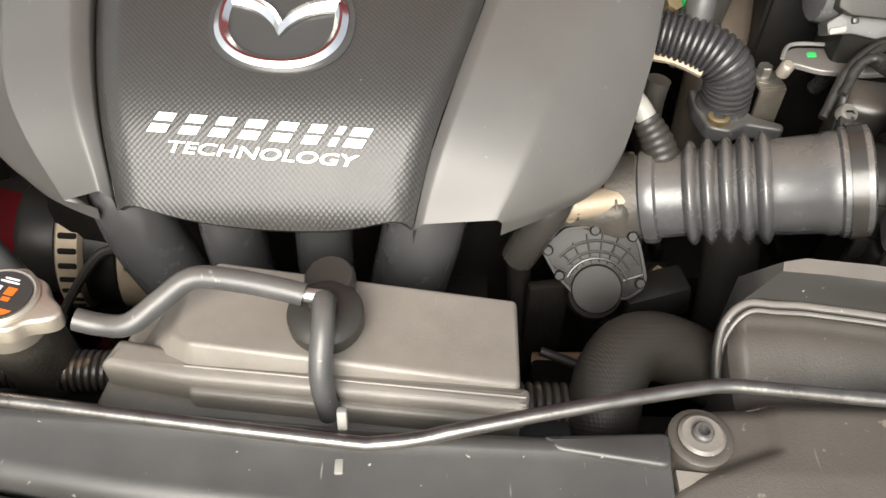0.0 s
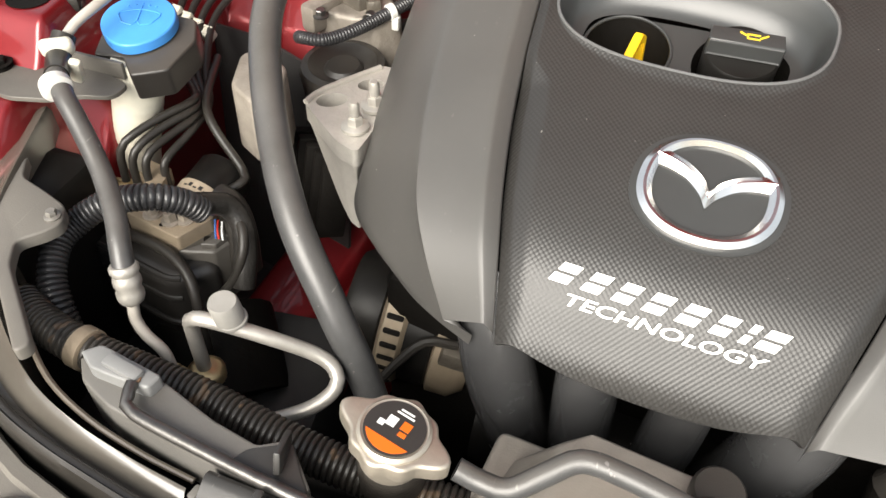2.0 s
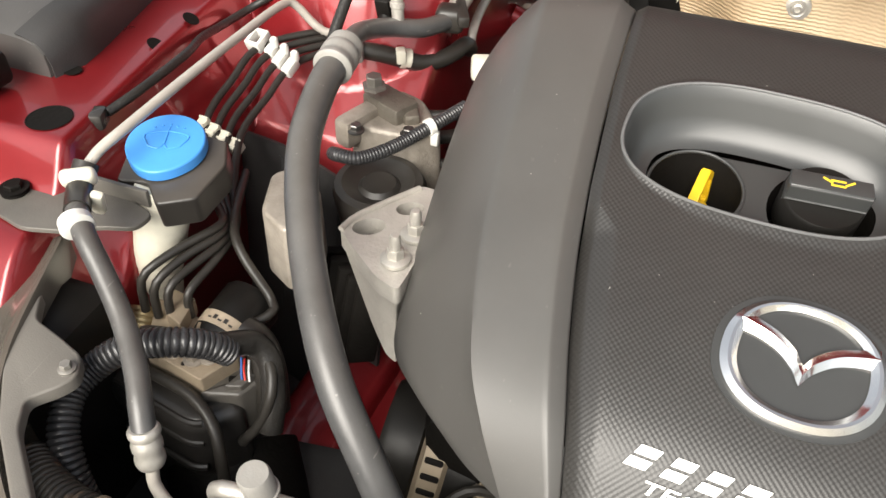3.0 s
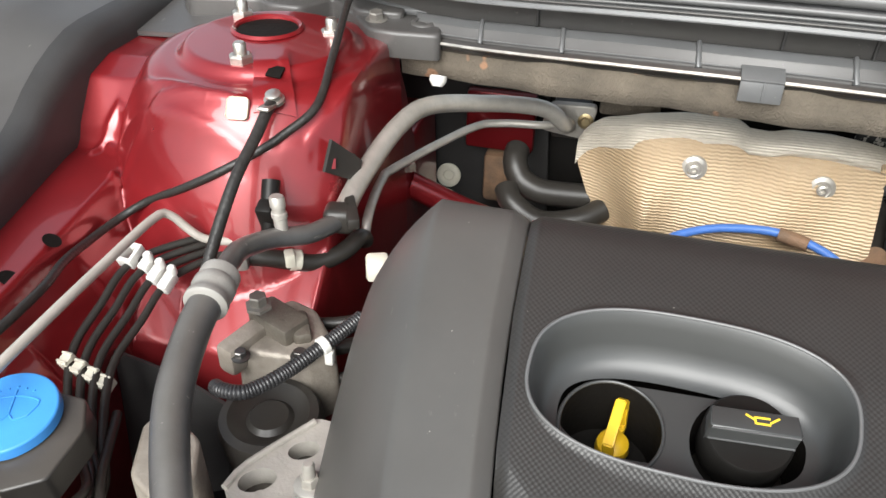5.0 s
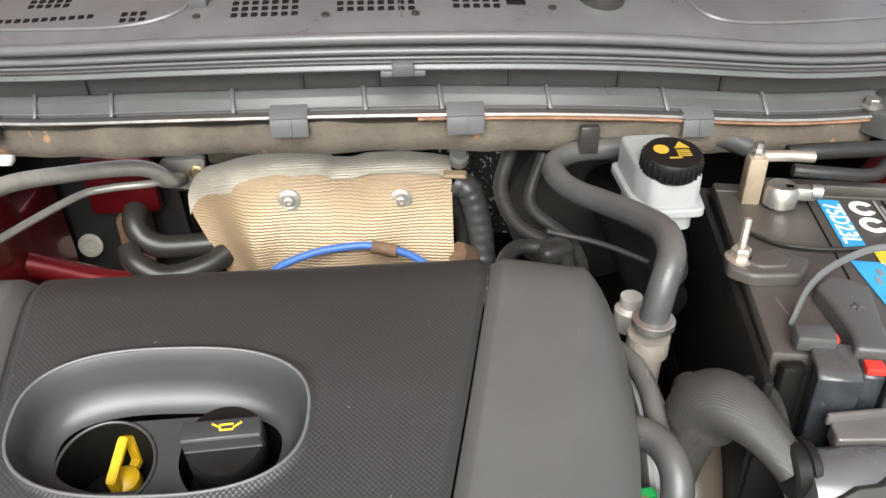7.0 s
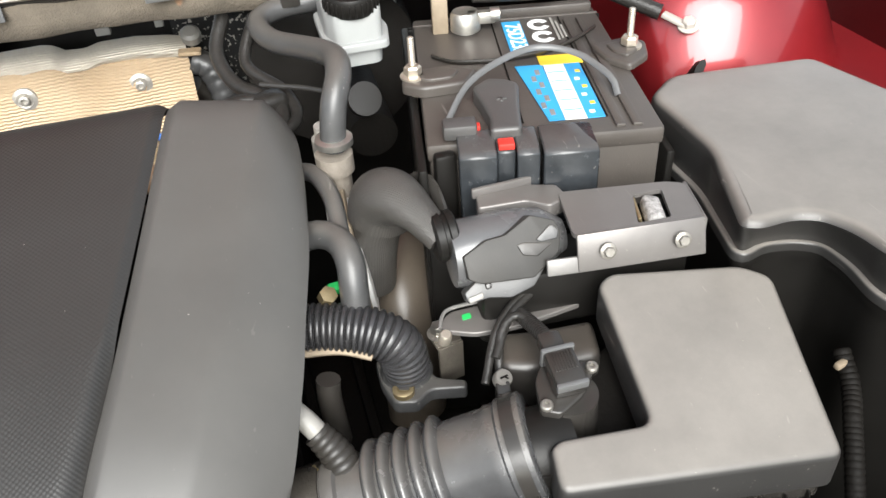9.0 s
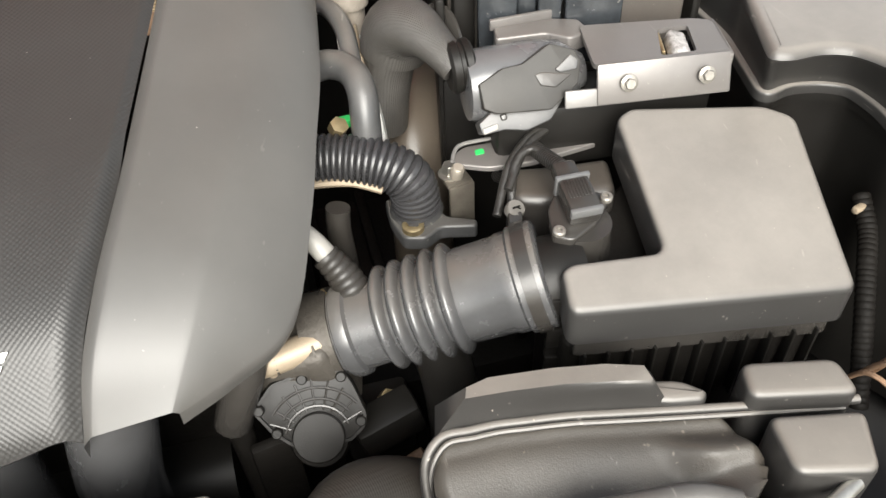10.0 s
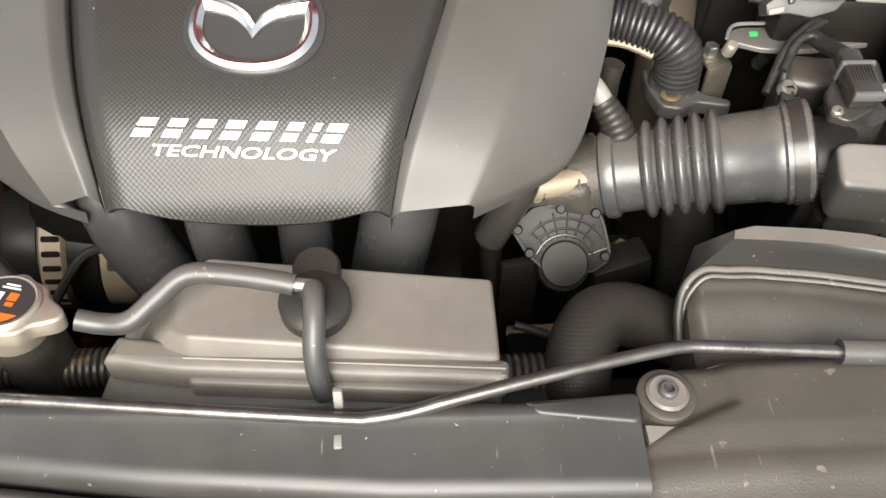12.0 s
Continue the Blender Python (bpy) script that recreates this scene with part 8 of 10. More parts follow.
part("rail_edge", tube(B(), [(0.2970, 0.5305, 0.8985), (0.3020, 0.5415, 0.9000), (0.3110, 0.5480, 0.9010), (0.3400, 0.5485, 0.9010), (0.3655, 0.5478, 0.9010), (0.4290, 0.5415, 0.9000)], 0.0017, 8, 0.004), "sheet", lrail, "bright rail edge")
part("paint_mark", prism(B(), round_outline([(0.3175, 0.5330), (0.3185, 0.5395), (0.3260, 0.5400), (0.3255, 0.5335)], 0.0015, 3), 0.8984, 0.8990), "green", lrail, "green paint dab")
part("rail_bushing", lathe(B(), [(0.0055, 0), (0.0055, 0.010), (0.004, 0.012), (0, 0.012)], (0.2985, 0.5250, 0.888), (0.1, -0.3, 1), 14), "capgold", lrail)
bm = B()
lathe(bm, [(0.0185, -0.006), (0.021, -0.004), (0.021, 0.002), (0.019, 0.003), (0.019, 0.006), (0.021, 0.007), (0.021, 0.012), (0.0185, 0.014)], (0.312, 0.572, 0.960), (1, 0, 0.05), 28)
part("neck_ring", bm, "plastic", ecu)
bm = B()
tube(bm, [(0.314, 0.571, 0.960), (0.307, 0.580, 0.966), (0.299, 0.596, 0.972), (0.291, 0.614, 0.974), (0.284, 0.630, 0.970), (0.279, 0.641, 0.958), (0.276, 0.646, 0.940)], 0.0145, 30, 0.003, flat=1.15, bulge=lambda s, n: 1 + 0.78 * smooth(0.10, 0.75, s / n) + 0.022 * math.sin(s * 2.1) * smooth(0.2, 0.4, s / n))
boot = part("woven_boot", bm, "boot", ecu, "grey woven wire boot, flared into a hood")
part("boot_tail", tube(B(), [(0.278, 0.641, 0.952), (0.272, 0.648, 0.930), (0.266, 0.652, 0.90), (0.262, 0.655, 0.86)], 0.0235, 18, 0.008), "boot", boot, "sagging woven sleeve")
part("boot_lip", tube(B(), [(0.300, 0.655, 0.935), (0.312, 0.655, 0.962), (0.322, 0.640, 0.968), (0.326, 0.620, 0.955), (0.326, 0.600, 0.930)], 0.0042, 10, 0.006, flat=2.2), "gloss", boot, "black plastic hood rim")
ecu.location += Vector((-0.009, -0.018, 0.0155))
guide = thing("air_guide", (0.29, 0.66, 0.60), "dusty brown plastic air guide below the boot", "air duct")
bm = B()
tube(bm, [(0.322, 0.735, 0.875), (0.312, 0.715, 0.872), (0.298, 0.675, 0.858), (0.286, 0.640, 0.835), (0.280, 0.615, 0.79), (0.278, 0.60, 0.72)], 0.027, 20, 0.01, flat=1.25)
part("duct_wall", bm, "brownduct", guide)
bm = B()
rbox(bm, (0.024, 0.020, 0.05), pose(0.262, 0.662, 0.838, 0, 0, 15), 0.004)
part("side_lug", bm, "lever", guide, "pale bracket lug")
for pts in ([(0.3594, 0.4640, 0.930), (0.3474, 0.4880, 0.932), (0.3300, 0.4800, 0.925), (0.3200, 0.4560, 0.900), (0.3150, 0.440, 0.86)], [(0.3198, 0.4640, 0.915), (0.3437, 0.4930, 0.930), (0.3815, 0.5150, 0.932), (0.4353, 0.5180, 0.925)], [(0.3074, 0.4539, 0.900), (0.3307, 0.4880, 0.925), (0.3683, 0.5120, 0.935), (0.4114, 0.5150, 0.935), (0.44, 0.5120, 0.925)]):
    solo("black_cable", tube(B(), pts, 0.0036, 12, 0.006), "tape", "black sleeved cable under the control unit", "cable", group="cables under the control unit")

# battery in its tray
bat = thing("battery", (0.44, 0.70, 0.80), "black car battery with a blue and white label", "battery")
BM = pose(0.451, 0.7556, -0.004, 0, 0, -12)
part("case", join(B(), rbox(B(), (0.209, 0.288, 0.205), (0, 0, 0.908), 0.004), BM), "battery", bat, "dark grey battery case", 35)
bm = B()
o = rbox(B(), (0.213, 0.292, 0.018), (0, 0, 1.009), 0.004)
rbox(o, (0.160, 0.014, 0.014), (0.022, 0.138, 1.021), 0.003)
rbox(o, (0.213, 0.004, 0.003), (0, 0.124, 1.0185), 0.001)
join(bm, o, BM)
blid = part("lid", bm, "battery", bat, "moulded battery lid", 35)
for k in range(2):
    part("lid_rib", join(B(), rbox(B(), (0.009, 0.25, 0.004), (0.068 + 0.015 * k, -0.015, 1.0190), 0.0015), BM), "battery", blid)
for x in (-0.017, 0.060):
    part("lid_groove", join(B(), rbox(B(), (0.0016, 0.24, 0.0008), (x, 0.0, 1.0186), 0), BM), "dark", blid)
part("label_band", join(B(), prism(B(), [(-0.0076, -0.004), (0.0203, -0.004), (0.0217, -0.121), (0.0068, -0.121)], 1.0186, 1.0194), BM), "lab_blue", bat, "bright blue label band")
part("label_band", join(B(), rbox(B(), (0.0212, 0.096, 0.0008), (0.0044, 0.066, 1.0190), 0), BM), "lab_blue", bat, "bright blue label band with a size code")
part("label_band", join(B(), rbox(B(), (0.0166, 0.115, 0.0008), (0.0500, -0.0635, 1.0190), 0), BM), "lab_blue", bat, "blue printed label edge")
part("label_field", join(B(), rbox(B(), (0.0206, 0.115, 0.0008), (0.0315, -0.0635, 1.0190), 0), BM), "lab_white", bat, "white label field")
part("label_strip", join(B(), rbox(B(), (0.044, 0.022, 0.0008), (0.0405, 0.0052, 1.0192), 0), BM), "lab_yellow", bat, "yellow label strip")
for k in range(5):
    part("print_bar", join(B(), rbox(B(), (0.018, 0.0010, 0.0006), (0.0315, -0.104 + 0.020 * k, 1.0196), 0), BM), "lab_blue", bat)
for k in range(6):
    part("print_dot", join(B(), rbox(B(), (0.005, 0.005, 0.0006), (0.0485 + 0.004 * (k % 2), -0.110 + 0.017 * k, 1.0196), 0), BM), "lab_yellow" if k % 2 else "lab_white", bat)
for k in range(7):
    part("print_bar", join(B(), rbox(B(), (0.0045, 0.011, 0.0005), (0.0125 - 0.0055 * (k % 2), -0.106 + 0.014 * k, 1.0196), 0), BM), "gasket", bat)
bm = text_mesh("75D23L", 0.0245, BM @ Matrix.Translation((0.0044, 0.066, 1.0196)) @ pose(0, 0, 0, 0, 0, -90), depth=0.0003)
part("size_print", bm, "lab_white", bat, "white printed size code")
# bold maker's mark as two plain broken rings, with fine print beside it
for dy in (0.100, 0.066):
    ring = [(0.0345 + 0.0125 * math.cos(a), dy + 0.0145 * math.sin(a)) for a in np.linspace(0.55, 5.75, 26)]
    ring += [(0.0345 + 0.0062 * math.cos(a), dy + 0.0076 * math.sin(a)) for a in np.linspace(5.75, 0.55, 26)]
    part("maker_mark", join(B(), prism(B(), ring, 1.0187, 1.0195), BM), "lab_white", bat, "bold white printed shape")
for k in range(3):
    part("print_bar", join(B(), rbox(B(), (0.0026, 0.062 - 0.014 * k, 0.0006), (0.0505 + 0.0042 * k, 0.086 - 0.004 * k, 1.0192), 0), BM), "grey", bat)
# terminal post, clamp and fuse block at the back
bm = join(B(), lathe(B(), [(0.012, 0), (0.0105, 0.018), (0, 0.018)], (-0.048, 0.099, 1.018), (0, 0, 1), 20), BM)
part("negative_post", bm, "alu", bat, "lead post")
clamp = thing("battery_clamp", (0.40, 0.79, 1.02), "plated clamp on the battery's back post", "clamp")
bm = B()
o = lathe(B(), [(0.011, 0.003), (0.017, 0.003), (0.017, 0.020), (0.014, 0.024), (0.011, 0.023)], (-0.048, 0.099, 1.018), (0, 0, 1), 24)
rbox(o, (0.034, 0.012, 0.014), (-0.031, 0.098, 1.034), 0.003)
lathe(o, [(0.008, 0), (0.008, 0.010), (0, 0.010)], (-0.020, 0.098, 1.036), (1, 0, 0), 12)
join(bm, o, BM)
part("clamp_ring", bm, "steel", clamp)
bm = B()
o = rbox(B(), (0.018, 0.022, 0.052), (-0.076, 0.108, 1.043), 0.002)
join(bm, o, BM)
part("sensor_block", bm, "tancast", clamp, "tan plated block")
bm = join(B(), lathe(B(), [(0.009, 0), (0.009, 0.006), (0.005, 0.007), (0.005, 0.014), (0, 0.014)], (-0.076, 0.110, 1.068), (0, 0, 1), 6), BM)
part("block_nut", bm, "steel", clamp)
bm = B()
o = tube(B(), [(-0.070, 0.112, 1.066), (-0.046, 0.116, 1.066), (-0.018, 0.120, 1.064)], 0.006, 12, 0.006)
join(bm, o, BM)
part("cable_lug", bm, "capgold", clamp)
for k in range(2):
    bm = B()
    tube(bm, [(0.436, 0.888 - 0.018 * k, 1.060 - 0.010 * k), (0.470, 0.886 - 0.022 * k, 1.062 - 0.014 * k), (0.520, 0.890 - 0.026 * k, 1.060 - 0.016 * k), (0.555 - 0.01 * k, 0.890 - 0.012 * k, 1.058 - 0.008 * k), (0.575, 0.866, 1.050), (0.5916, 0.8457, 1.040), (0.6261, 0.8163, 1.026), (0.636, 0.808, 1.022)], 0.0088 - 0.002 * k, 12, 0.008)
    part("ground_lead", bm, "tape", clamp, "black taped earth lead")
bm = B()
rbox(bm, (0.030, 0.012, 0.005), pose(0.648, 0.796, 1.016, 0, 18, -48), 0.0015)
bolt(bm, (0.660, 0.786, 1.010), 0.008, 0.008, (-0.2, -0.3, 1))
part("lead_lug", bm, "tanpipe", clamp, "plated lug and bolt")
# positive terminal cover and fuse holder along the battery's front
TM = BM @ pose(-0.002, -0.050, 0.003)
pos_c = thing("terminal_cover", (0.39, 0.64, 1.02), "black plastic fuse holder and terminal cover with a red insert", "terminal cover")
bm = B()
o = prism(B(), round_outline([(-0.0560, -0.020), (-0.0400, -0.003), (-0.0220, -0.0078), (-0.0115, -0.0173), (-0.0170, -0.060), (-0.0210, -0.104), (-0.0487, -0.104), (-0.0460, -0.080), (-0.0500, -0.050)], 0.005), 1.0155, 1.031, bevel=0.004, seg=3)
rbox(o, (0.010, 0.003, 0.002), (-0.032, -0.050, 1.0315), 0.0006)
rbox(o, (0.003, 0.010, 0.002), (-0.032, -0.050, 1.0315), 0.0006)
join(bm, o, TM)
part("cover", bm, "trim", pos_c)


def holder_block(x0, x1, front, chamfer=0.0):
    """One moulded block: its top slopes from the lid down to the front edge."""
    o = bmesh.new()
    side = [(-0.088, 1.022), (-0.092, 1.0245), (front + 0.006, 1.0200), (front, 1.016), (front - 0.001, 0.945), (-0.112, 0.945), (-0.112, 1.012), (-0.092, 1.0186)]
    ends = [[o.verts.new((x, y, z)) for y, z in side] for x in (x0, x1)]
    for i in (1, 2, 3, 4):
        ends[1][i].co.x -= chamfer * (1.0 if i == 1 else 0.0)
    o.faces.new(ends[0])
    o.faces.new(ends[1][::-1])
    for i in range(len(side)):
        j = (i + 1) % len(side)
        o.faces.new((ends[0][i], ends[1][i], ends[1][j], ends[0][j]))
    bmesh.ops.recalc_face_normals(o, faces=o.faces)
    bmesh.ops.bevel(o, geom=list(o.edges), offset=0.0012, segments=1, affect="EDGES")
    return join(B(), o, TM)


for x0, x1, f, c in ((-0.078, -0.0455, -0.126, 0.0), (-0.0445, -0.029, -0.120, 0.0), (-0.028, -0.0085, -0.126, 0.0), (-0.0055, 0.042, -0.129, 0.016)):
    part("fuse_block", holder_block(x0, x1, f, c), "holder", pos_c, "dusty bluish-black fuse block")
part("rear_block", join(B(), rbox(B(), (0.030, 0.020, 0.014), (-0.074, -0.088, 1.0255), 0.003), TM), "trim", pos_c)
part("red_insert", join(B(), rbox(B(), (0.014, 0.012, 0.006), (-0.0365, -0.114, 1.0215), 0.001), TM), "redplastic", pos_c, "red plastic insert")
part("red_insert", join(B(), rbox(B(), (0.003, 0.008, 0.005), (-0.0575, -0.088, 1.026), 0.001), TM), "redplastic", pos_c)
bm = B()
o = tube(B(), [(-0.084, -0.064, 1.018), (-0.062, -0.026, 1.034), (-0.031, 0.0022, 1.042), (0.0113, 0.0245, 1.045), (0.0500, 0.0125, 1.041), (0.0757, -0.020, 1.030), (0.0800, -0.036, 1.018)], 0.0012, 8, 0.008, flat=2.6)
join(bm, o, TM)
part("clear_strap", bm, "smoke", pos_c, "smoky curved strap")
# hold-down bar and rods
hold = thing("battery_hold_down", (0.45, 0.75, 0.95), "black hold-down brackets with threaded rods and a rubber strap", "hold-down")
for pts, hi in (([(-0.122, -0.014), (-0.072, -0.008), (-0.048, -0.022), (-0.062, -0.050), (-0.104, -0.056), (-0.124, -0.044)], 1.030), ([(0.076, 0.022), (0.112, 0.034), (0.134, 0.022), (0.128, -0.012), (0.104, -0.034), (0.084, -0.012)], 1.026)):
    brk = part("bracket", join(B(), prism(B(), round_outline(pts, 0.006, 4), 1.0188, hi, bevel=0.004, seg=3), BM), "battery", hold, "moulded end bracket")
    mid = (sum(p[0] for p in pts) / 6, sum(p[1] for p in pts) / 6)
    part("bracket_step", join(B(), prism(B(), round_outline([(mid[0] + 0.55 * (x - mid[0]), mid[1] + 0.55 * (y - mid[1])) for x, y in pts], 0.004, 3), hi - 0.001, hi + 0.003, bevel=0.002), BM), "battery", brk)
part("strap", join(B(), tube(B(), [(-0.089, 0.034, 1.0205), (-0.070, 0.013, 1.0225), (-0.045, 0.006, 1.0235), (-0.020, 0.0062, 1.0235), (0.028, 0.0186, 1.0235), (0.064, 0.043, 1.0235), (0.091, 0.075, 1.0215)], 0.0022, 8, 0.008, flat=1.8), BM), "rubber", hold, "thin black rubber strap")
for x, y, z in ((-0.112, -0.030, 1.030), (0.113, 0.008, 1.026)):
    bm = B()
    for j in range(14):
        lathe(bm, [(0.0028, 0.0), (0.0036, 0.0011), (0.0028, 0.0022)], (x, y, z + 0.010 + 0.0022 * j), (0, 0, 1), 10)
    tube(bm, [(x, y, 0.88), (x, y, z + 0.040)], 0.0030, 10, 0.02)
    part("rod", join(B(), bm, BM), "capgold", hold, "threaded plated rod")
    bm = lathe(B(), [(0.013, 0), (0.013, 0.002), (0.010, 0.003)], (x, y, z), (0, 0, 1), 20)
    lathe(bm, [(0.009, 0.003), (0.009, 0.010), (0.007, 0.012), (0, 0.012)], (x, y, z), (0, 0, 1), 6)
    part("nut", join(B(), bm, BM), "capgold", hold, "pale plated flange nut")
btray = thing("battery_tray", (0.44, 0.70, 0.70), "black plastic battery tray with an upright wall", "tray")
for p0, p1, h0, h1 in (((0.306, 0.61), (0.368, 0.925), 0.70, 1.005), ((0.306, 0.61), (0.50, 0.570), 0.70, 0.93), ((0.368, 0.932), (0.600, 0.886), 0.70, 1.00), ((0.540, 0.60), (0.598, 0.875), 0.70, 0.98)):
    d = Vector((p1[0] - p0[0], p1[1] - p0[1], 0))
    bm = rbox(B(), (d.length, 0.008, h1 - h0), pose((p0[0] + p1[0]) / 2, (p0[1] + p1[1]) / 2, (h0 + h1) / 2, 0, 0, math.degrees(math.atan2(d.y, d.x))), 0.003)
    part("wall", bm, "plastic", btray)
bm = B()
rbox(bm, (0.26, 0.30, 0.09), pose(0.455, 0.735, 0.76, 0, 0, -12), 0.006)
part("floor", bm, "plastic", btray)
bm = B()
for k in range(3):
    rbox(bm, (0.02, 0.012, 0.10 - 0.02 * k), pose(0.33 + 0.006 * k, 0.625 + 0.018 * k, 0.96), 0.004)
part("clip_tower", bm, "plastic", btray)

# fuse box at the right wing
fuse = thing("fuse_box", (0.66, 0.56, 0.70), "large dusty black fuse box with a rounded lid", "fuse box")
FUSE_TOP = round_outline([(0.5495, 0.668), (0.590, 0.702), (0.745, 0.685), (0.775, 0.56), (0.80, 0.28), (0.66, 0.27), (0.606, 0.345), (0.594, 0.394), (0.590, 0.423), (0.5775, 0.4445), (0.557, 0.452), (0.532, 0.450), (0.516, 0.457), (0.5516, 0.562)], 0.016, 5)
FUSE_LOW = round_outline([(0.5515, 0.670), (0.590, 0.700), (0.745, 0.685), (0.775, 0.56), (0.80, 0.28), (0.67, 0.275), (0.622, 0.36), (0.604, 0.392), (0.610, 0.432), (0.606, 0.463), (0.587, 0.4755), (0.559, 0.481), (0.534, 0.472), (0.5535, 0.562)], 0.016, 5)
rings = [[(x, y, 0.953) for x, y in FUSE_LOW], [(0.3 * a[0] + 0.7 * b[0], 0.3 * a[1] + 0.7 * b[1], 0.990) for a, b in zip(FUSE_LOW, FUSE_TOP)], [(x, y, 0.997) for x, y in inset(FUSE_TOP, 0.0005)], [(x, y, 1.0015) for x, y in inset(FUSE_TOP, 0.003)], [(x, y, 1.0035) for x, y in inset(FUSE_TOP, 0.007)], [(x, y, 1.004) for x, y in inset(FUSE_TOP, 0.011)]]
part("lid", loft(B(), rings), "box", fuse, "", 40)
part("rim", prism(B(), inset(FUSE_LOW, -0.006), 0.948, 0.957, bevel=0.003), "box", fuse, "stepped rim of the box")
part("second_lip", prism(B(), inset(FUSE_LOW, -0.0025), 0.938, 0.9485, bevel=0.002), "plastic", fuse, "black lower lip")
part("base", prism(B(), FUSE_LOW, 0.70, 0.939), "plastic", fuse)
bm = B()
tube(bm, [(0.628, 0.705, 1.00), (0.628, 0.72, 0.985), (0.628, 0.722, 0.93)], 0.012, 8, 0.01, flat=0.4)
part("latch", bm, "plastic", fuse)
# hose and loom beyond the air cleaner
rloom = thing("right_loom", (0.57, 0.34, 0.80), "black corrugated loom dropping beside the air cleaner", "wiring loom")
part("sleeve", tube(B(), [(0.592, 0.40, 0.895), (0.586, 0.375, 0.88), (0.572, 0.35, 0.868), (0.555, 0.315, 0.84), (0.545, 0.28, 0.79)], 0.0068, 16, ribs=(0.005, 0.0007)), "dark", rloom)
part("loom_clip", rbox(B(), (0.012, 0.006, 0.006), pose(0.583, 0.388, 0.893, 0, 0, 15), 0.002), "tancast", rloom, "cream nylon clip")
for k in range(4):
    solo("braided_wire", tube(B(), [(0.535 + 0.01 * k, 0.30, 0.80), (0.53 + 0.012 * k, 0.275, 0.845 + 0.006 * k), (0.545 + 0.008 * k, 0.25, 0.83), (0.55, 0.23, 0.78)], 0.0020, 8, 0.008), "rust", "tan braided wire looped beside the resonator", "wire", group="wires beside the resonator")


# ---- rear: heat shield, pipes, brake reservoir, cowl ----
def cowl_y(x):
    return 0.953 + 0.24 * (x - 0.18) ** 2


COWL_FALL = [(-0.90, 0.046), (-0.75, 0.043), (-0.53, 0.039), (-0.43, 0.035), (-0.34, 0.030), (-0.257, 0.022), (-0.17, 0.016), (-0.08, 0.0115), (0.0, 0.009), (0.08, 0.009), (0.17, 0.010), (0.278, 0.0165), (0.357, 0.024), (0.42, 0.0335), (0.52, 0.043), (0.627, 0.047), (0.74, 0.052), (1.05, 0.064)]
COWL_SOFT = [(x, sum(lerp_table(COWL_FALL, x + d) for d in (-0.06, -0.03, 0.0, 0.03, 0.06)) / 5) for x in np.linspace(-0.9, 1.05, 80)]


def cowl_drop(x):
    return lerp_table(COWL_SOFT, x)


def cowl_strip(profile, x0, x1, n=60, ripple=None):
    """A long pressing that follows the windscreen's curve; profile: (behind, height)."""
    rows = []
    for x in np.linspace(x0, x1, n):
        rows.append([(x, cowl_y(x) + dy + (ripple(x, k) if ripple else 0), z - cowl_drop(x)) for k, (dy, z) in enumerate(profile)])
    return sheet(B(), rows)


cowl = thing("windscreen_cowl", (0.07, 1.05, 0.90), "weathered black plastic windscreen cowl", "cowl", kind="structure")
wavy = lambda x, k: 0.003 * math.sin(x * 31) + 0.002 * math.sin(x * 77 + 1)
bm = cowl_strip([(0.040, 1.048), (0.022, 1.047), (0.010, 1.052), (0.006, 1.070), (0.004, 1.096)], -0.455, 0.60, 120, wavy)
part("felt_insulation", bm, "foam", cowl, "stained brown felt edge", 60)
bm = cowl_strip([(0.006, 1.087), (0.0, 1.092), (-0.004, 1.099), (0.0, 1.103), (0.012, 1.101)], -0.46, 0.66, 60)
part("metal_flange", bm, "gloss", cowl, "black painted metal flange")
bm = cowl_strip([(-0.0035, 1.0965), (-0.0055, 1.0985), (-0.0035, 1.1005)], -0.45, 0.60, 60)
part("bare_edge", bm, "steel", cowl, "bare metal edge of the flange")
bm = cowl_strip([(-0.002, 1.0915), (-0.0045, 1.094), (-0.002, 1.0965)], 0.06, 0.60, 40)
part("copper_edge", bm, "copper", cowl, "brown stained strip")
swell = lambda x: 0.0016 * math.sin(x * 22) + 0.0022 * smooth(0.06, 0.0, abs(x + 0.325)) + 0.0022 * smooth(0.07, 0.0, abs(x - 0.50))
bm = cowl_strip([(0.0065, 1.099), (0.0075, 1.1035), (0.0085, 1.1045), (0.0145, 1.1130), (0.0155, 1.1142)], -0.44, 0.60, 120, lambda x, k: (swell(x) if k > 2 else 0))
part("trough_face", bm, "trim", cowl, "dull dark face of the drain trough", 30)
# ridge is paler than the trough's face: its edge highlight is painted in
bm = cowl_strip([(0.0155, 1.1142), (0.0170, 1.1152), (0.0240, 1.1195), (0.0265, 1.1195), (0.0290, 1.1170), (0.0330, 1.1165)], -0.44, 0.60, 120, lambda x, k: (swell(x) if k < 4 else 0))
part("trough_ridge", bm, "cowl", cowl, "pale ridge of the drain trough, its highlight put into the colour", 30)
part("trough_step", tube(B(), [(x, cowl_y(x) + 0.0062, 1.1055 - cowl_drop(x)) for x in np.linspace(-0.43, 0.60, 60)], 0.0011, 6, 0.02), "smoke", cowl)
for x in (-0.36, -0.27, -0.135, 0.005, 0.085, 0.20, 0.33, 0.45):
    bm = B()
    y = cowl_y(x)
    rbox(bm, (0.005, 0.030, 0.010), pose(x, y + 0.0145, 1.1105 - cowl_drop(x), 42, 0, 6), 0.002)
    part("trough_rib", bm, "cowl", cowl)
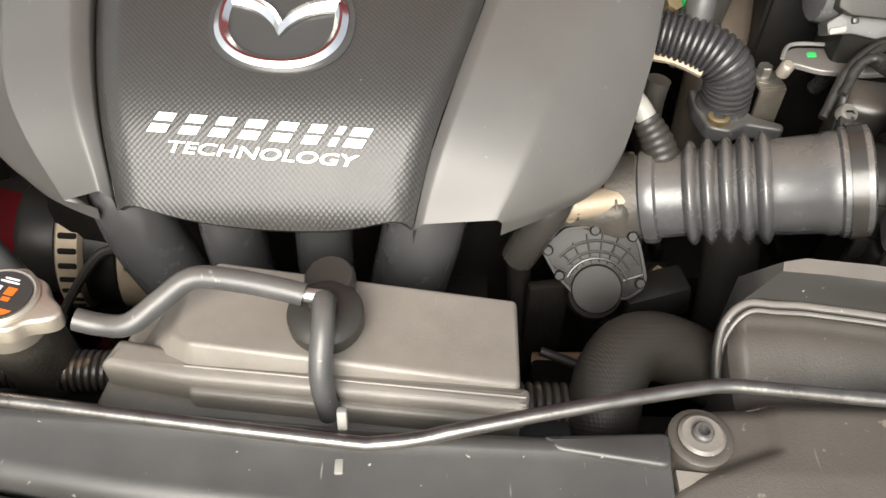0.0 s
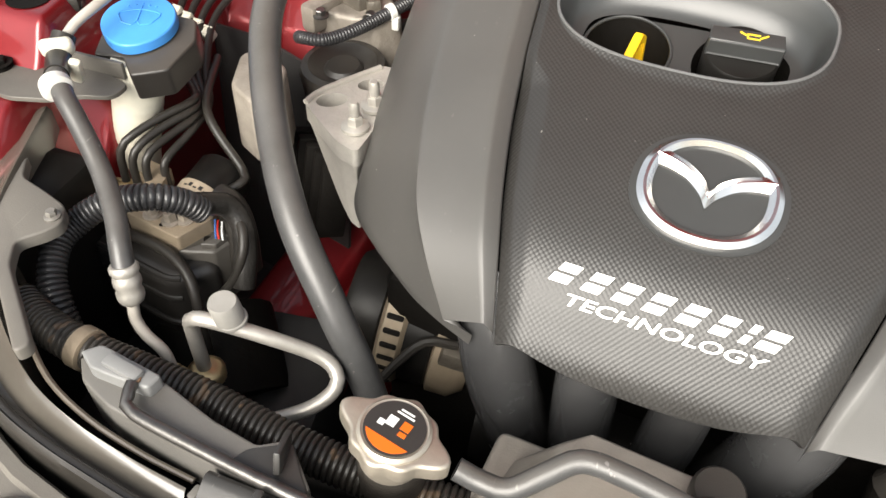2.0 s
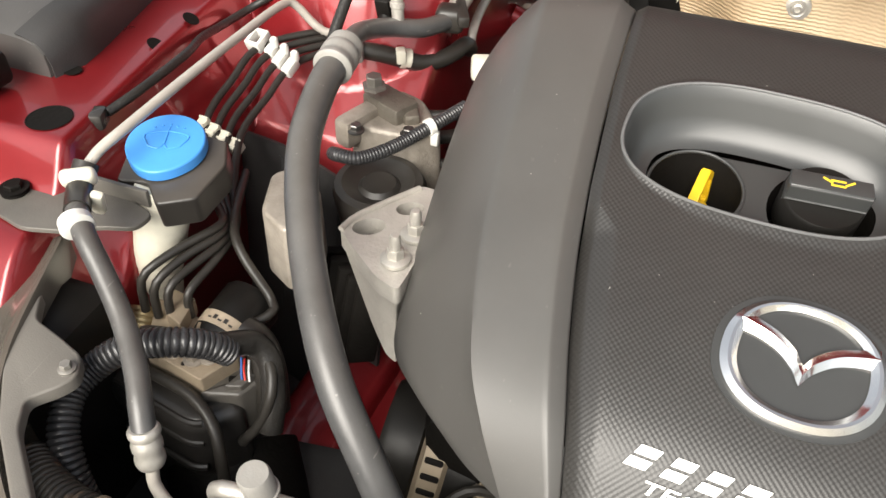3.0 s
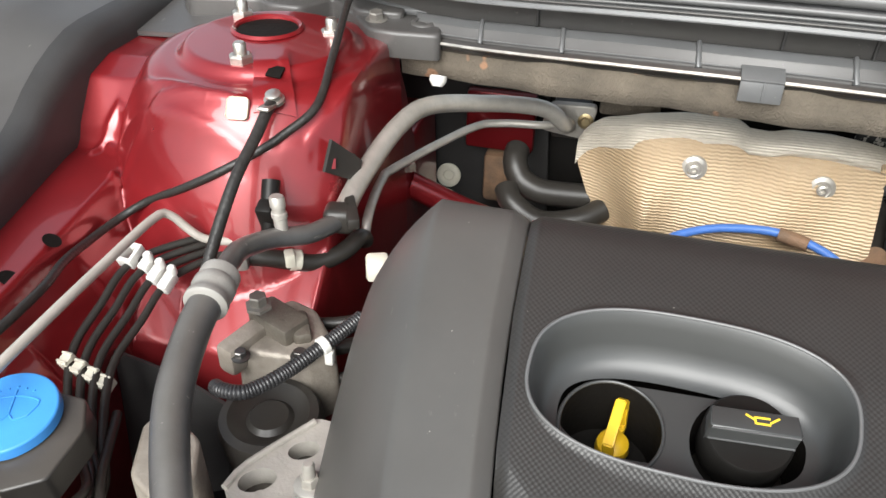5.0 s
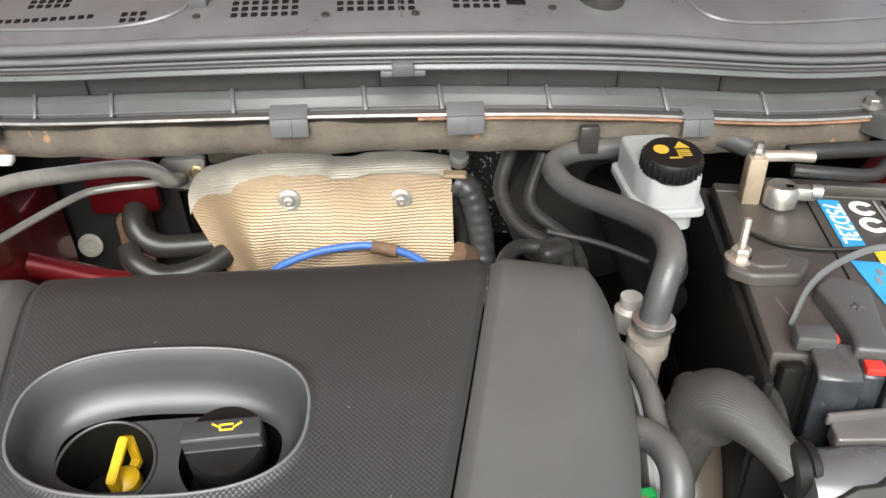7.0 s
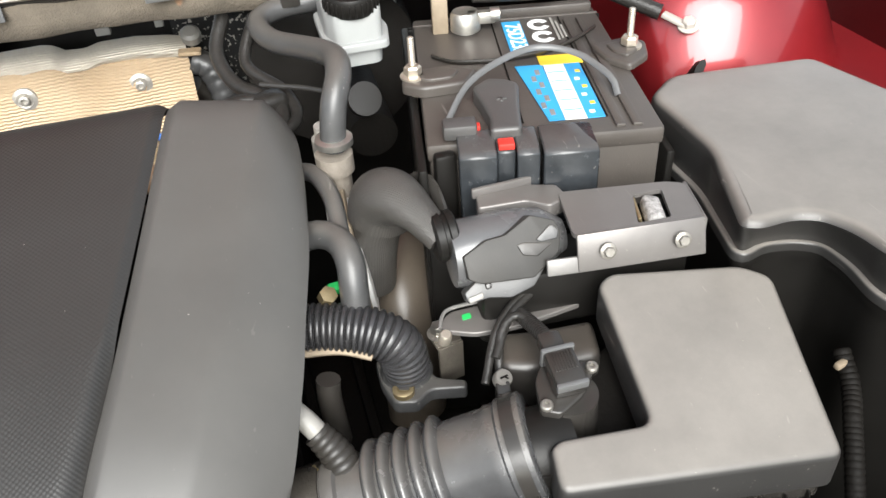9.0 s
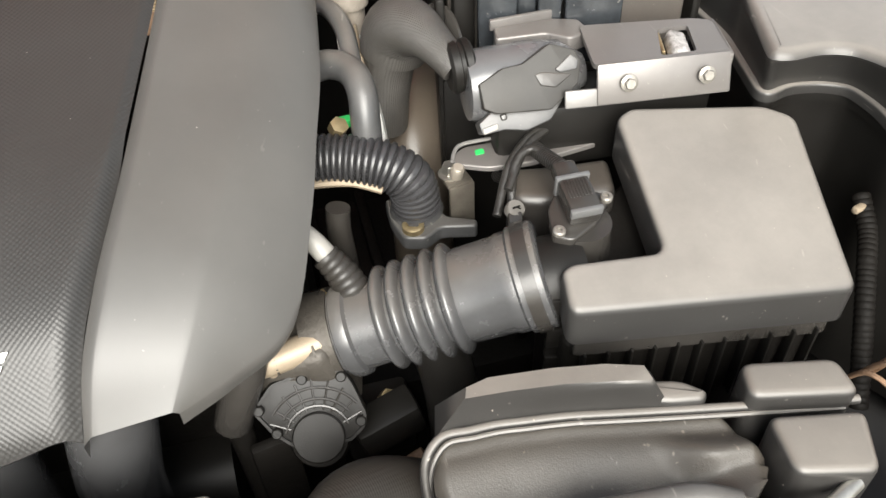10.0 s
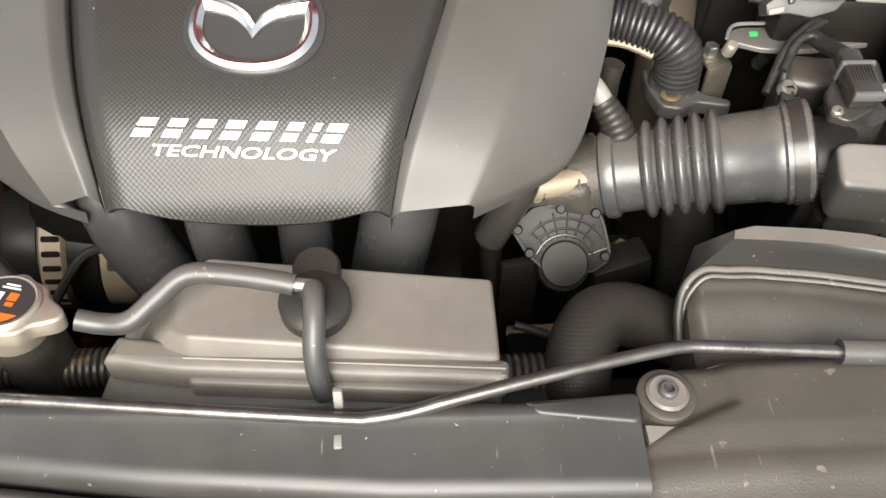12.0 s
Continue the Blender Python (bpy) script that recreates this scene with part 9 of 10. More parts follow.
bm = cowl_strip([(0.0330, 1.1165), (0.0310, 1.1250), (0.0285, 1.1380), (0.0260, 1.1460)], -0.62, 0.95, 90)
part("recess_wall", bm, "trim", cowl, "dull dark recess wall", 30)
for x in (-0.30, -0.06, 0.02, 0.16, 0.28, 0.40):
    part("recess_rib", rbox(B(), (0.003, 0.005, 0.026), pose(x, cowl_y(x) + 0.0285, 1.130 - cowl_drop(x), 0, 0, 0), 0.001), "splash", cowl)
bm = cowl_strip([(0.0260, 1.1450), (0.004, 1.1480), (-0.006, 1.1490), (-0.0085, 1.1510), (-0.0070, 1.1545), (-0.0080, 1.1580), (-0.004, 1.1640), (0.006, 1.172)], -0.62, 0.95, 90)
part("cowl_front_lip", bm, "cowl", cowl, "", 30)
part("lip_edge", tube(B(), [(x, cowl_y(x) - 0.0080, 1.1500 - cowl_drop(x)) for x in np.linspace(-0.60, 0.90, 60)], 0.0011, 6, 0.03), "smoke", cowl, "pale lower edge")
# bulb seal in two ribs
for dz, dy, r, m in ((1.1800, -0.002, 0.0062, "smoke"), (1.1690, -0.0085, 0.0034, "smoke"), (1.1625, -0.0095, 0.0016, "smoke"), (1.1580, -0.0095, 0.0012, "trim")):
    pts = [(x, cowl_y(x) + dy, dz - cowl_drop(x)) for x in np.linspace(-0.75, 1.0, 40)]
    bm = tube(B(), pts, r, 12, 0.03)
    part("bulb_seal", bm, m, cowl, "black rubber bulb seal")
# grille panel with slots, rising to the screen
GR = [(0.000, 1.176), (0.02, 1.189), (0.06, 1.202), (0.12, 1.216), (0.18, 1.236), (0.24, 1.261)]
bm = cowl_strip(GR, -0.85, 1.05, 90)
part("grille_panel", bm, "cowl", cowl, "", 30)


def panel_at(x, dy):
    return Vector((x, cowl_y(x) + dy, lerp_table(GR, dy) - cowl_drop(x)))


def vent(x0, cols, rows_n, dy0):
    for c in range(cols):
        for r in range(rows_n):
            p = panel_at(x0 + 0.0105 * c, dy0 + 0.0105 * r)
            bm = rbox(B(), (0.0068, 0.0068, 0.004), pose(p.x, p.y, p.z - 0.0008, 14, 0, 0), 0.0008, 1)
            part("vent_hole", bm, "dark", cowl)


vent(-0.125, 7, 4, 0.040)
vent(-0.015, 8, 3, 0.045)
vent(0.105, 5, 3, 0.048)
for k in range(14):
    vent(-0.42 + 0.0105 * k, 1, 1, 0.045 + 0.0004 * k)
vent(-0.245, 3, 2, 0.040)
vent(-0.36, 5, 2, 0.075)
bm = B()
p = panel_at(0.168, 0.058)
rbox(bm, (0.020, 0.016, 0.005), pose(p.x, p.y, p.z - 0.001, 14, 0, 0), 0.001)
part("square_hole", bm, "dark", cowl)
for x, dy in ((-0.165, 0.04), (0.062, 0.035), (0.205, 0.045), (-0.03, 0.035)):
    p = panel_at(x, dy)
    part("fastener", lathe(B(), [(0.0045, 0), (0.004, 0.002), (0, 0.0025)], p, (0, -0.2, 1), 12), "rubber", cowl)
bm = B()
for x, y0, y1 in ((0.048, 0.030, 0.060), (-0.20, 0.03, 0.05)):
    a, b = panel_at(x, y0), panel_at(x, y1)
    tube(bm, [a, b, panel_at(x + 0.02, y1)], 0.0014, 6, 0.01)
part("panel_step", bm, "cowl", cowl)
tube_pts = [panel_at(x, d) + Vector((0, 0, 0.001)) for x, d in ((-0.40, 0.03), (-0.25, 0.027), (-0.19, 0.045), (-0.175, 0.075), (-0.18, 0.12))]
part("pressed_edge", tube(B(), tube_pts, 0.003, 8, 0.012), "cowl", cowl)
tube_pts = [panel_at(x, d) + Vector((0, 0, 0.001)) for x, d in ((0.80, 0.05), (0.55, 0.045), (0.42, 0.035), (0.375, 0.045), (0.36, 0.08))]
part("pressed_edge", tube(B(), tube_pts, 0.003, 8, 0.012), "cowl", cowl)
# clips
for x, w in ((-0.075, 0.040), (0.110, 0.040), (0.365, 0.034)):
    c = thing("edge_clip", (x, cowl_y(x) - 0.006, 1.06), "smoky plastic clip over the cowl's flange", "clip", group="clips along the cowl")
    y, dz = cowl_y(x), cowl_drop(x)
    bm = B()
    rbox(bm, (w, 0.003, 0.022), pose(x, y - 0.008, 1.090 - dz, -6, 0, 0), 0.001)
    rbox(bm, (w, 0.020, 0.003), pose(x, y + 0.0, 1.1035 - dz, 25, 0, 0), 0.001)
    part("clip_plate", bm, "smoke", c)
    bm = B()
    rbox(bm, (0.002, 0.003, 0.018), pose(x + 0.002, y - 0.0095, 1.090 - dz, -6, 0, 0), 0.0006)
    part("clip_rib", bm, "smoke", c)
bm = B()
x = 0.046
rbox(bm, (0.022, 0.012, 0.014), pose(x, cowl_y(x) - 0.013, 1.153 - cowl_drop(x), 10, 0, 0), 0.002)
rbox(bm, (0.045, 0.006, 0.006), pose(x, cowl_y(x) - 0.012, 1.1475 - cowl_drop(x), 0, 0, 0), 0.001)
part("seal_clip", bm, "cowl", cowl)
# cowl end pieces over the towers
END_L = [(-0.752, 1.098), (-0.727, 1.067), (-0.642, 1.085), (-0.625, 1.072), (-0.585, 1.071), (-0.559, 1.115), (-0.514, 1.066), (-0.486, 1.025), (-0.459, 1.021), (-0.402, 1.025), (-0.418, 1.100), (-0.505, 1.160), (-0.562, 1.200), (-0.689, 1.185), (-0.753, 1.134)]
END_R = [(0.566, 1.018), (0.597, 0.967), (0.630, 0.972), (0.689, 0.995), (0.713, 1.021), (0.776, 1.031), (0.782, 0.991), (0.828, 0.999), (0.925, 1.110), (0.830, 1.141), (0.759, 1.142), (0.679, 1.107), (0.592, 1.066)]
for outline, top, bolts, bosses, ribs in (
        (END_L, 1.077, ((-0.739, 1.108, 0.006), (-0.484, 1.053, 0.0085)), ((-0.654, 1.146, 0.026, 0.010), (-0.549, 1.142, 0.016, 0.016), (-0.430, 1.056, 0.012, 0.003)), ([(-0.700, 1.112), (-0.655, 1.112), (-0.600, 1.110), (-0.572, 1.135)], [(-0.535, 1.120), (-0.500, 1.098), (-0.460, 1.085), (-0.415, 1.078)], [(-0.62, 1.150), (-0.58, 1.165), (-0.54, 1.162)])),
        (END_R, 1.062, ((0.588, 1.000, 0.0085), (0.653, 1.008, 0.0085)), ((0.829, 1.056, 0.020, 0.014), (0.708, 1.056, 0.014, 0.004)), ([(0.585, 1.040), (0.630, 1.050), (0.680, 1.075), (0.720, 1.085)], [(0.700, 1.010), (0.722, 1.030), (0.726, 1.060), (0.712, 1.085)], [(0.74, 1.075), (0.78, 1.085), (0.80, 1.060)]))):
    e = thing("cowl_end_bracket", (*outline[0], top), "dark grey cowl end bracket above the strut tower", "bracket", group="cowl end brackets")
    part("pressing", prism(B(), round_outline(outline, 0.010, 4), top - 0.030, top, bevel=0.005, seg=3), "trim", e, "", 35)
    part("raised_step", prism(B(), round_outline([(x + 0.30 * (sum(p[0] for p in outline) / len(outline) - x), y + 0.022 + 0.16 * (1.13 - y)) for x, y in outline], 0.010, 3), top - 0.010, top + 0.007, bevel=0.004, seg=3), "trim", e, "", 35)
    for line in ribs:
        part("pressed_rib", tube(B(), [(x, y, top + 0.004) for x, y in line], 0.0055, 10, 0.008), "cowl", e)
    for x, y, r, h in bosses:
        part("boss", lathe(B(), [(r + 0.004, -0.004), (r + 0.002, h * 0.5), (r, h), (r * 0.7, h), (r * 0.62, h * 0.4), (0, h * 0.4)], (x, y, top), (0, -0.1, 1), 24), "trim", e)
    for x, y, r in bolts:
        part("bolt", bolt(B(), (x, y, top), r, 0.009, (0, -0.15, 1)), "dullbolt", e, "dull plated bolt")
# wiper pivot
wip = thing("wiper_pivot", (0.255, 1.01, 1.16), "black wiper arm pivot on the cowl", "wiper")
p = panel_at(0.262, 0.068)
part("pivot_cap", lathe(B(), [(0.026, -0.01), (0.026, 0.012), (0.022, 0.018), (0.012, 0.021), (0, 0.021)], p, (0, -0.25, 1), 28), "gloss", wip)
part("arm", tube(B(), [p + Vector((0.01, 0.01, 0.022)), p + Vector((0.10, 0.05, 0.035)), p + Vector((0.3, 0.10, 0.06))], 0.009, 10, 0.02), "gloss", wip)
wip2 = thing("washer_nozzle", (-0.16, 1.03, 1.17), "grey washer nozzle on the cowl", "nozzle")
p = panel_at(-0.165, 0.066)
part("nozzle_body", rbox(B(), (0.020, 0.026, 0.016), pose(p.x, p.y, p.z + 0.006, 14, 0, 0), 0.004), "cowl", wip2)
part("nozzle_stem", tube(B(), [p + Vector((0, 0.01, 0.01)), p + Vector((0, 0.04, 0.03))], 0.006, 10, 0.01), "cowl", wip2)
# windscreen
bm = B()
sheet(bm, [[(x, cowl_y(x) + 0.235 + d, 1.255 + d * 0.62 - cowl_drop(x)) for x in np.linspace(-0.75, 0.95, 30)] for d in np.linspace(0, 0.9, 6)], 0.005)
solo("windscreen", bm, "gloss", "dark tinted windscreen glass above the cowl", "windscreen", kind="structure")

# heat shield
shield = thing("heat_shield", (-0.05, 1.08, 0.70), "embossed beige heat shield stained with heat", "heat shield")
TOPZ = [(-0.245, 0.905), (-0.235, 0.925), (-0.215, 0.942), (-0.17, 0.958), (-0.12, 0.967), (-0.07, 0.969), (-0.055, 0.966), (-0.045, 0.958), (-0.02, 0.957), (0.0, 0.963), (0.045, 0.964), (0.085, 0.960), (0.112, 0.955)]
bm = B()
rows, rim = [], []
for x in np.linspace(-0.245, 0.108, 52):
    top = lerp_table(TOPZ, x)
    yb = 1.100 - 0.05 * (x + 0.10)
    left = 0.035 * smooth(-0.17, -0.245, x)
    band = 0.014 * smooth(-0.02, -0.20, x) - 0.005 * smooth(-0.06, 0.02, x)
    rim.append([(x, yb + 0.034 + left * 0.4, top + 0.006), (x, yb + 0.018 + left * 0.6, top + 0.004), (x, yb + 0.004 + left * 0.9, top - 0.002), (x, yb - 0.001 + left, top - 0.009), (x, yb - 0.003 + left, top - 0.010 - band)])
    col = [(x, yb + 0.003 + left, top - 0.007)]
    for v in np.linspace(0.06, 1, 14):
        bow = 0.020 * math.sin(math.pi * min(1, v)) + 0.004 * math.sin(x * 40 + v * 6)
        col.append((x + 0.055 * min(1.0, v * 1.6) * smooth(-0.10, -0.245, x), yb + left - bow - 0.02 * v, top - 0.012 - 0.19 * v))
    rows.append(col)
sheet(bm, rows, 0.0012)
part("skin", bm, "shield", shield, "", 45)
part("rolled_rim", sheet(B(), rim, 0.0012), "shield_rim", shield, "pale silver rolled rim")
for x, z in ((-0.103, 0.924), (0.041, 0.922)):
    yb = 1.100 - 0.05 * (x + 0.10) - 0.014
    bm = B()
    lathe(bm, [(0.017, -0.004), (0.015, 0.001), (0.010, 0.0025), (0.008, 0.0015)], (x, yb, z), (0, -1, 0.15), 24)
    lathe(bm, [(0.0065, 0.001), (0.0065, 0.007), (0.004, 0.008), (0.0035, 0.003), (0, 0.003)], (x, yb, z), (0, -1, 0.15), 12)
    part("shield_bolt", bm, "alu_tube", shield, "bright dished washer and bolt")
part("corner_tab", rbox(B(), (0.03, 0.012, 0.006), pose(0.112, 1.085, 0.953, 20, 0, -10), 0.002), "shield", shield)
bluep = thing("blue_tube", (0.0, 1.07, 0.80), "bright blue silicone tube behind the engine cover", "hose")
part("tube", tube(B(), [(-0.130, 1.005, 0.858), (-0.115, 1.025, 0.864), (-0.07, 1.042, 0.872), (-0.02, 1.048, 0.875), (0.006, 1.046, 0.875)], 0.0052, 12, 0.01), "bluehose", bluep)
part("tube", tube(B(), [(0.032, 1.036, 0.874), (0.058, 1.020, 0.869), (0.082, 0.995, 0.858), (0.10, 0.97, 0.842)], 0.0052, 12, 0.01), "bluehose", bluep)
part("sleeve", tube(B(), [(0.002, 1.046, 0.874), (0.018, 1.041, 0.873), (0.034, 1.034, 0.872)], 0.0085, 10, 0.006), "rust", bluep, "brown sensor sleeve")
ex = thing("exhaust_manifold", (-0.05, 0.98, 0.60), "rusty exhaust parts behind the engine", "exhaust")
part("pipe_bend", tube(B(), [(-0.06, 1.0, 0.79), (-0.02, 1.01, 0.825), (0.04, 0.99, 0.825), (0.09, 0.96, 0.79)], 0.020, 16, 0.01), "rust", ex, "rusty brown pipe")
part("tube_end", tube(B(), [(0.112, 1.05, 0.855), (0.13, 1.06, 0.835), (0.135, 1.05, 0.77)], 0.016, 14, 0.01), "rust", ex)
part("casting", rbox(B(), (0.30, 0.12, 0.22), pose(-0.02, 0.92, 0.70), 0.02), "dark", ex)

# heater hoses to the left of the shield
for pts, r in (([(-0.325, 1.17, 0.875), (-0.325, 1.150, 0.868), (-0.315, 1.138, 0.850), (-0.290, 1.132, 0.838), (-0.255, 1.135, 0.835), (-0.21, 1.14, 0.835)], 0.017), ([(-0.33, 1.12, 0.842), (-0.318, 1.10, 0.832), (-0.28, 1.09, 0.815), (-0.23, 1.10, 0.82), (-0.20, 1.12, 0.83)], 0.016)):
    solo("heater_hose", tube(B(), pts, r, 18, 0.01), "rubber", "black rubber heater hose bending beside the heat shield", "hose", group="heater hoses")
solo("bulkhead_grommet", lathe(B(), [(0.019, 0), (0.019, 0.003), (0.015, 0.005), (0.009, 0.004), (0.007, 0.001), (0, 0.001)], (-0.440, 1.262, 0.768), (0, -1, 0.2), 28), "ivory", "cream round grommet in the bulkhead", "grommet")
part("bulkhead_panel", prism(B(), round_outline([(-0.56, -0.28), (-0.56, 0.16), (-0.30, 0.16), (-0.28, -0.12), (-0.36, -0.28)], 0.03), -0.006, 0.0, pose(0, 1.268, 0.80, 90, 0, 0), 0.002), "splash", ap, "dark pressed panel")
solo("sound_pad", sheet(B(), [[(x, 1.20 - 0.02 * v, 0.80 + 0.24 * v) for x in np.linspace(0.09, 0.26, 10)] for v in np.linspace(0, 1, 8)], 0.01), "fleck", "black sound pad flecked with grit", "sound pad")
solo("felt_patch", rbox(B(), (0.08, 0.015, 0.05), pose(-0.185, 1.21, 0.95), 0.006), "foam", "brown felt patch on the bulkhead", "insulation")
solo("rusty_bracket", rbox(B(), (0.05, 0.03, 0.08), pose(-0.355, 1.235, 0.795), 0.008), "rust", "rusty bracket below the pipes", "bracket")
for k in range(2):
    solo("black_conduit", tube(B(), [(-0.06, 1.19, 0.985 - 0.014 * k), (0.02, 1.20, 0.985 - 0.014 * k), (0.10, 1.19, 0.98 - 0.014 * k)], 0.0055, 10, 0.02), "gloss", "black conduit above the heat shield", "conduit", group="conduits above the heat shield")
for x in (0.0, 0.075):
    solo("white_clip", rbox(B(), (0.020 if x < 0.05 else 0.012, 0.012, 0.036), pose(x, 1.186, 0.975), 0.002), "white", "white nylon clip on the conduits", "clip", group="conduit clips")
solo("white_plug", lathe(B(), [(0.010, 0), (0.010, 0.006), (0.006, 0.012), (0, 0.012)], (-0.405, 1.03, 1.028), (0, -0.5, -1), 14), "white", "white push plug under the felt edge", "clip")
solo("grey_plug", lathe(B(), [(0.013, 0), (0.013, 0.012), (0.009, 0.016), (0, 0.016)], (0.118, 1.10, 0.965), (0, -0.6, 1), 16), "grey", "grey plastic plug beside the heat shield", "clip")

# rough rubber pipes right of the shield
solo("flex_hose", tube(B(), [(0.112, 1.10, 0.935), (0.130, 1.095, 0.925), (0.142, 1.085, 0.89), (0.148, 1.07, 0.84), (0.15, 1.04, 0.78)], 0.0165, 16, ribs=(0.014, 0.0012)), "hose", "scuffed grey flexible hose beside the heat shield", "hose")
solo("dark_hose", tube(B(), [(0.105, 1.10, 0.90), (0.125, 1.11, 0.87), (0.13, 1.10, 0.82)], 0.014, 14, 0.01), "rubber", "dark rubber hose behind the shield", "hose")

# brake fluid reservoir
res = thing("brake_fluid_reservoir", (0.31, 0.87, 0.95), "milky white brake fluid reservoir with a black cap", "brake reservoir")
bm = B()
prism(bm, round_outline([(0.267, 0.852), (0.269, 0.925), (0.322, 0.925), (0.330, 0.862), (0.323, 0.824), (0.276, 0.824)], 0.010), 1.036, 1.072, bevel=0.005, seg=3)
prism(bm, round_outline([(0.262, 0.850), (0.264, 0.929), (0.327, 0.929), (0.336, 0.862), (0.328, 0.817), (0.272, 0.817)], 0.010), 1.031, 1.039, bevel=0.002)
prism(bm, round_outline([(0.268, 0.852), (0.272, 0.91), (0.320, 0.91), (0.328, 0.862), (0.320, 0.826), (0.278, 0.826)], 0.010), 1.012, 1.032, bevel=0.004)
part("tank", bm, "fluid", res)
bm = B()
lathe(bm, [(0.0265, 0), (0.0282, 0.004), (0.0282, 0.018), (0.0265, 0.0205), (0, 0.0212)], (0.297, 0.846, 1.068), (0, -0.15, 1), 40)
bcap = part("cap", bm, "plastic", res, "black screw cap with yellow print")
for k in range(28):
    a = 2 * math.pi * k / 28
    o = rbox(B(), (0.0022, 0.003, 0.014), (0.0284 * math.cos(a), 0.0284 * math.sin(a), 0.010), 0.0006, 1)
    part("cap_rib", join(B(), o, pose(0.297, 0.846, 1.068, 8.5, 0, 0)), "plastic", bcap)
bm = B()
PM = pose(0.297, 0.846, 1.0896, 8.5, 0, 0)
o = lathe(B(), [(0.0, 0), (0.0075, 0), (0.0075, 0.0004), (0, 0.0004)], (-0.011, 0.001, 0), (0, 0, 1), 18)
prism(o, [(0.002, 0.002), (0.017, 0.002), (0.0095, 0.013)], 0, 0.0004)
for k in range(4):
    rbox(o, (0.013, 0.0012, 0.0004), (0.009, -0.002 - 0.0030 * k, 0.0002), 0)
rbox(o, (0.012, 0.0018, 0.0004), (-0.001, -0.014, 0.0002), 0)
join(bm, o, PM)
part("cap_print", bm, "lab_orange2", bcap, "yellow printed symbols")
mc = thing("brake_master_cylinder", (0.31, 0.92, 0.80), "dark brake master cylinder below the reservoir", "master cylinder")
part("cylinder", tube(B(), [(0.30, 0.82, 0.93), (0.30, 1.05, 0.95)], 0.028, 20, 0.03), "dark", mc)
part("booster", lathe(B(), [(0.05, 0), (0.12, 0.02), (0.125, 0.06), (0.12, 0.10), (0.0, 0.11)], (0.30, 1.06, 0.90), (0, 1, 0.05), 40), "gloss", mc, "black painted brake booster")
part("end_cap", lathe(B(), [(0.018, 0), (0.018, 0.012), (0, 0.013)], (0.290, 0.800, 0.985), (0.1, -0.8, 0.5), 20), "plastic", mc, "dull end cap")
part("brake_pipe", tube(B(), [(0.28, 0.81, 0.985), (0.24, 0.85, 0.985), (0.19, 0.88, 0.985)], 0.0030, 8, 0.01), "gloss", mc)

# brake vacuum hose arching over to the engine
vac = thing("vacuum_hose", (0.25, 0.85, 0.90), "grey rubber vacuum hose arching round the brake reservoir", "hose")
part("hose_body", tube(B(), [(0.44, 0.98, 1.025), (0.41, 0.985, 1.035), (0.36, 0.975, 1.038), (0.30, 0.960, 1.040), (0.235, 0.955, 1.040), (0.205, 0.938, 1.036), (0.203, 0.915, 1.032), (0.214, 0.885, 1.030), (0.236, 0.840, 1.038), (0.254, 0.790, 1.050), (0.262, 0.748, 1.058), (0.258, 0.716, 1.054), (0.249, 0.701, 1.038), (0.244, 0.696, 1.015), (0.242, 0.695, 0.995)], 0.0122, 22, 0.010), "hose", vac)
part("hose_clip", lathe(B(), [(0.0165, -0.004), (0.018, -0.003), (0.018, 0.003), (0.0165, 0.004)], (0.243, 0.695, 1.003), (0, 0, -1), 24), "steel", vac, "steel spring clip")
part("pipe_holder", rbox(B(), (0.022, 0.010, 0.032), pose(0.243, 0.946, 1.058), 0.003), "gloss", vac, "black hose holder")
part("spigot", lathe(B(), [(0.014, 0), (0.014, 0.03), (0.018, 0.032), (0.018, 0.05), (0, 0.05)], (0.241, 0.695, 0.94), (0, 0, 1), 20), "castmid", vac, "grimy metal spigot")
# wiring at the bulkhead
for k, pts in enumerate(([(0.165, 0.985, 1.03), (0.150, 0.95, 1.0), (0.165, 0.91, 0.975), (0.205, 0.87, 0.965), (0.20, 0.83, 0.95), (0.165, 0.80, 0.935)], [(0.20, 0.97, 1.03), (0.18, 0.93, 0.99), (0.215, 0.885, 0.97), (0.22, 0.84, 0.955), (0.18, 0.81, 0.95)], [(0.14, 0.84, 0.96), (0.15, 0.80, 0.95), (0.14, 0.76, 0.92)], [(0.19, 0.87, 0.97), (0.155, 0.865, 0.975), (0.135, 0.83, 0.97), (0.135, 0.78, 0.94)])):
    solo("engine_loom", tube(B(), pts, 0.0085 if k != 1 else 0.007, 12, 0.01), "tape", "taped black wiring loom behind the engine", "wiring loom", group="engine looms")
solo("loom_joint", rbox(B(), (0.04, 0.03, 0.024), pose(0.195, 0.868, 0.967, 0, 0, 20), 0.008, 3), "tape", "taped joint of the wiring loom", "wiring loom")

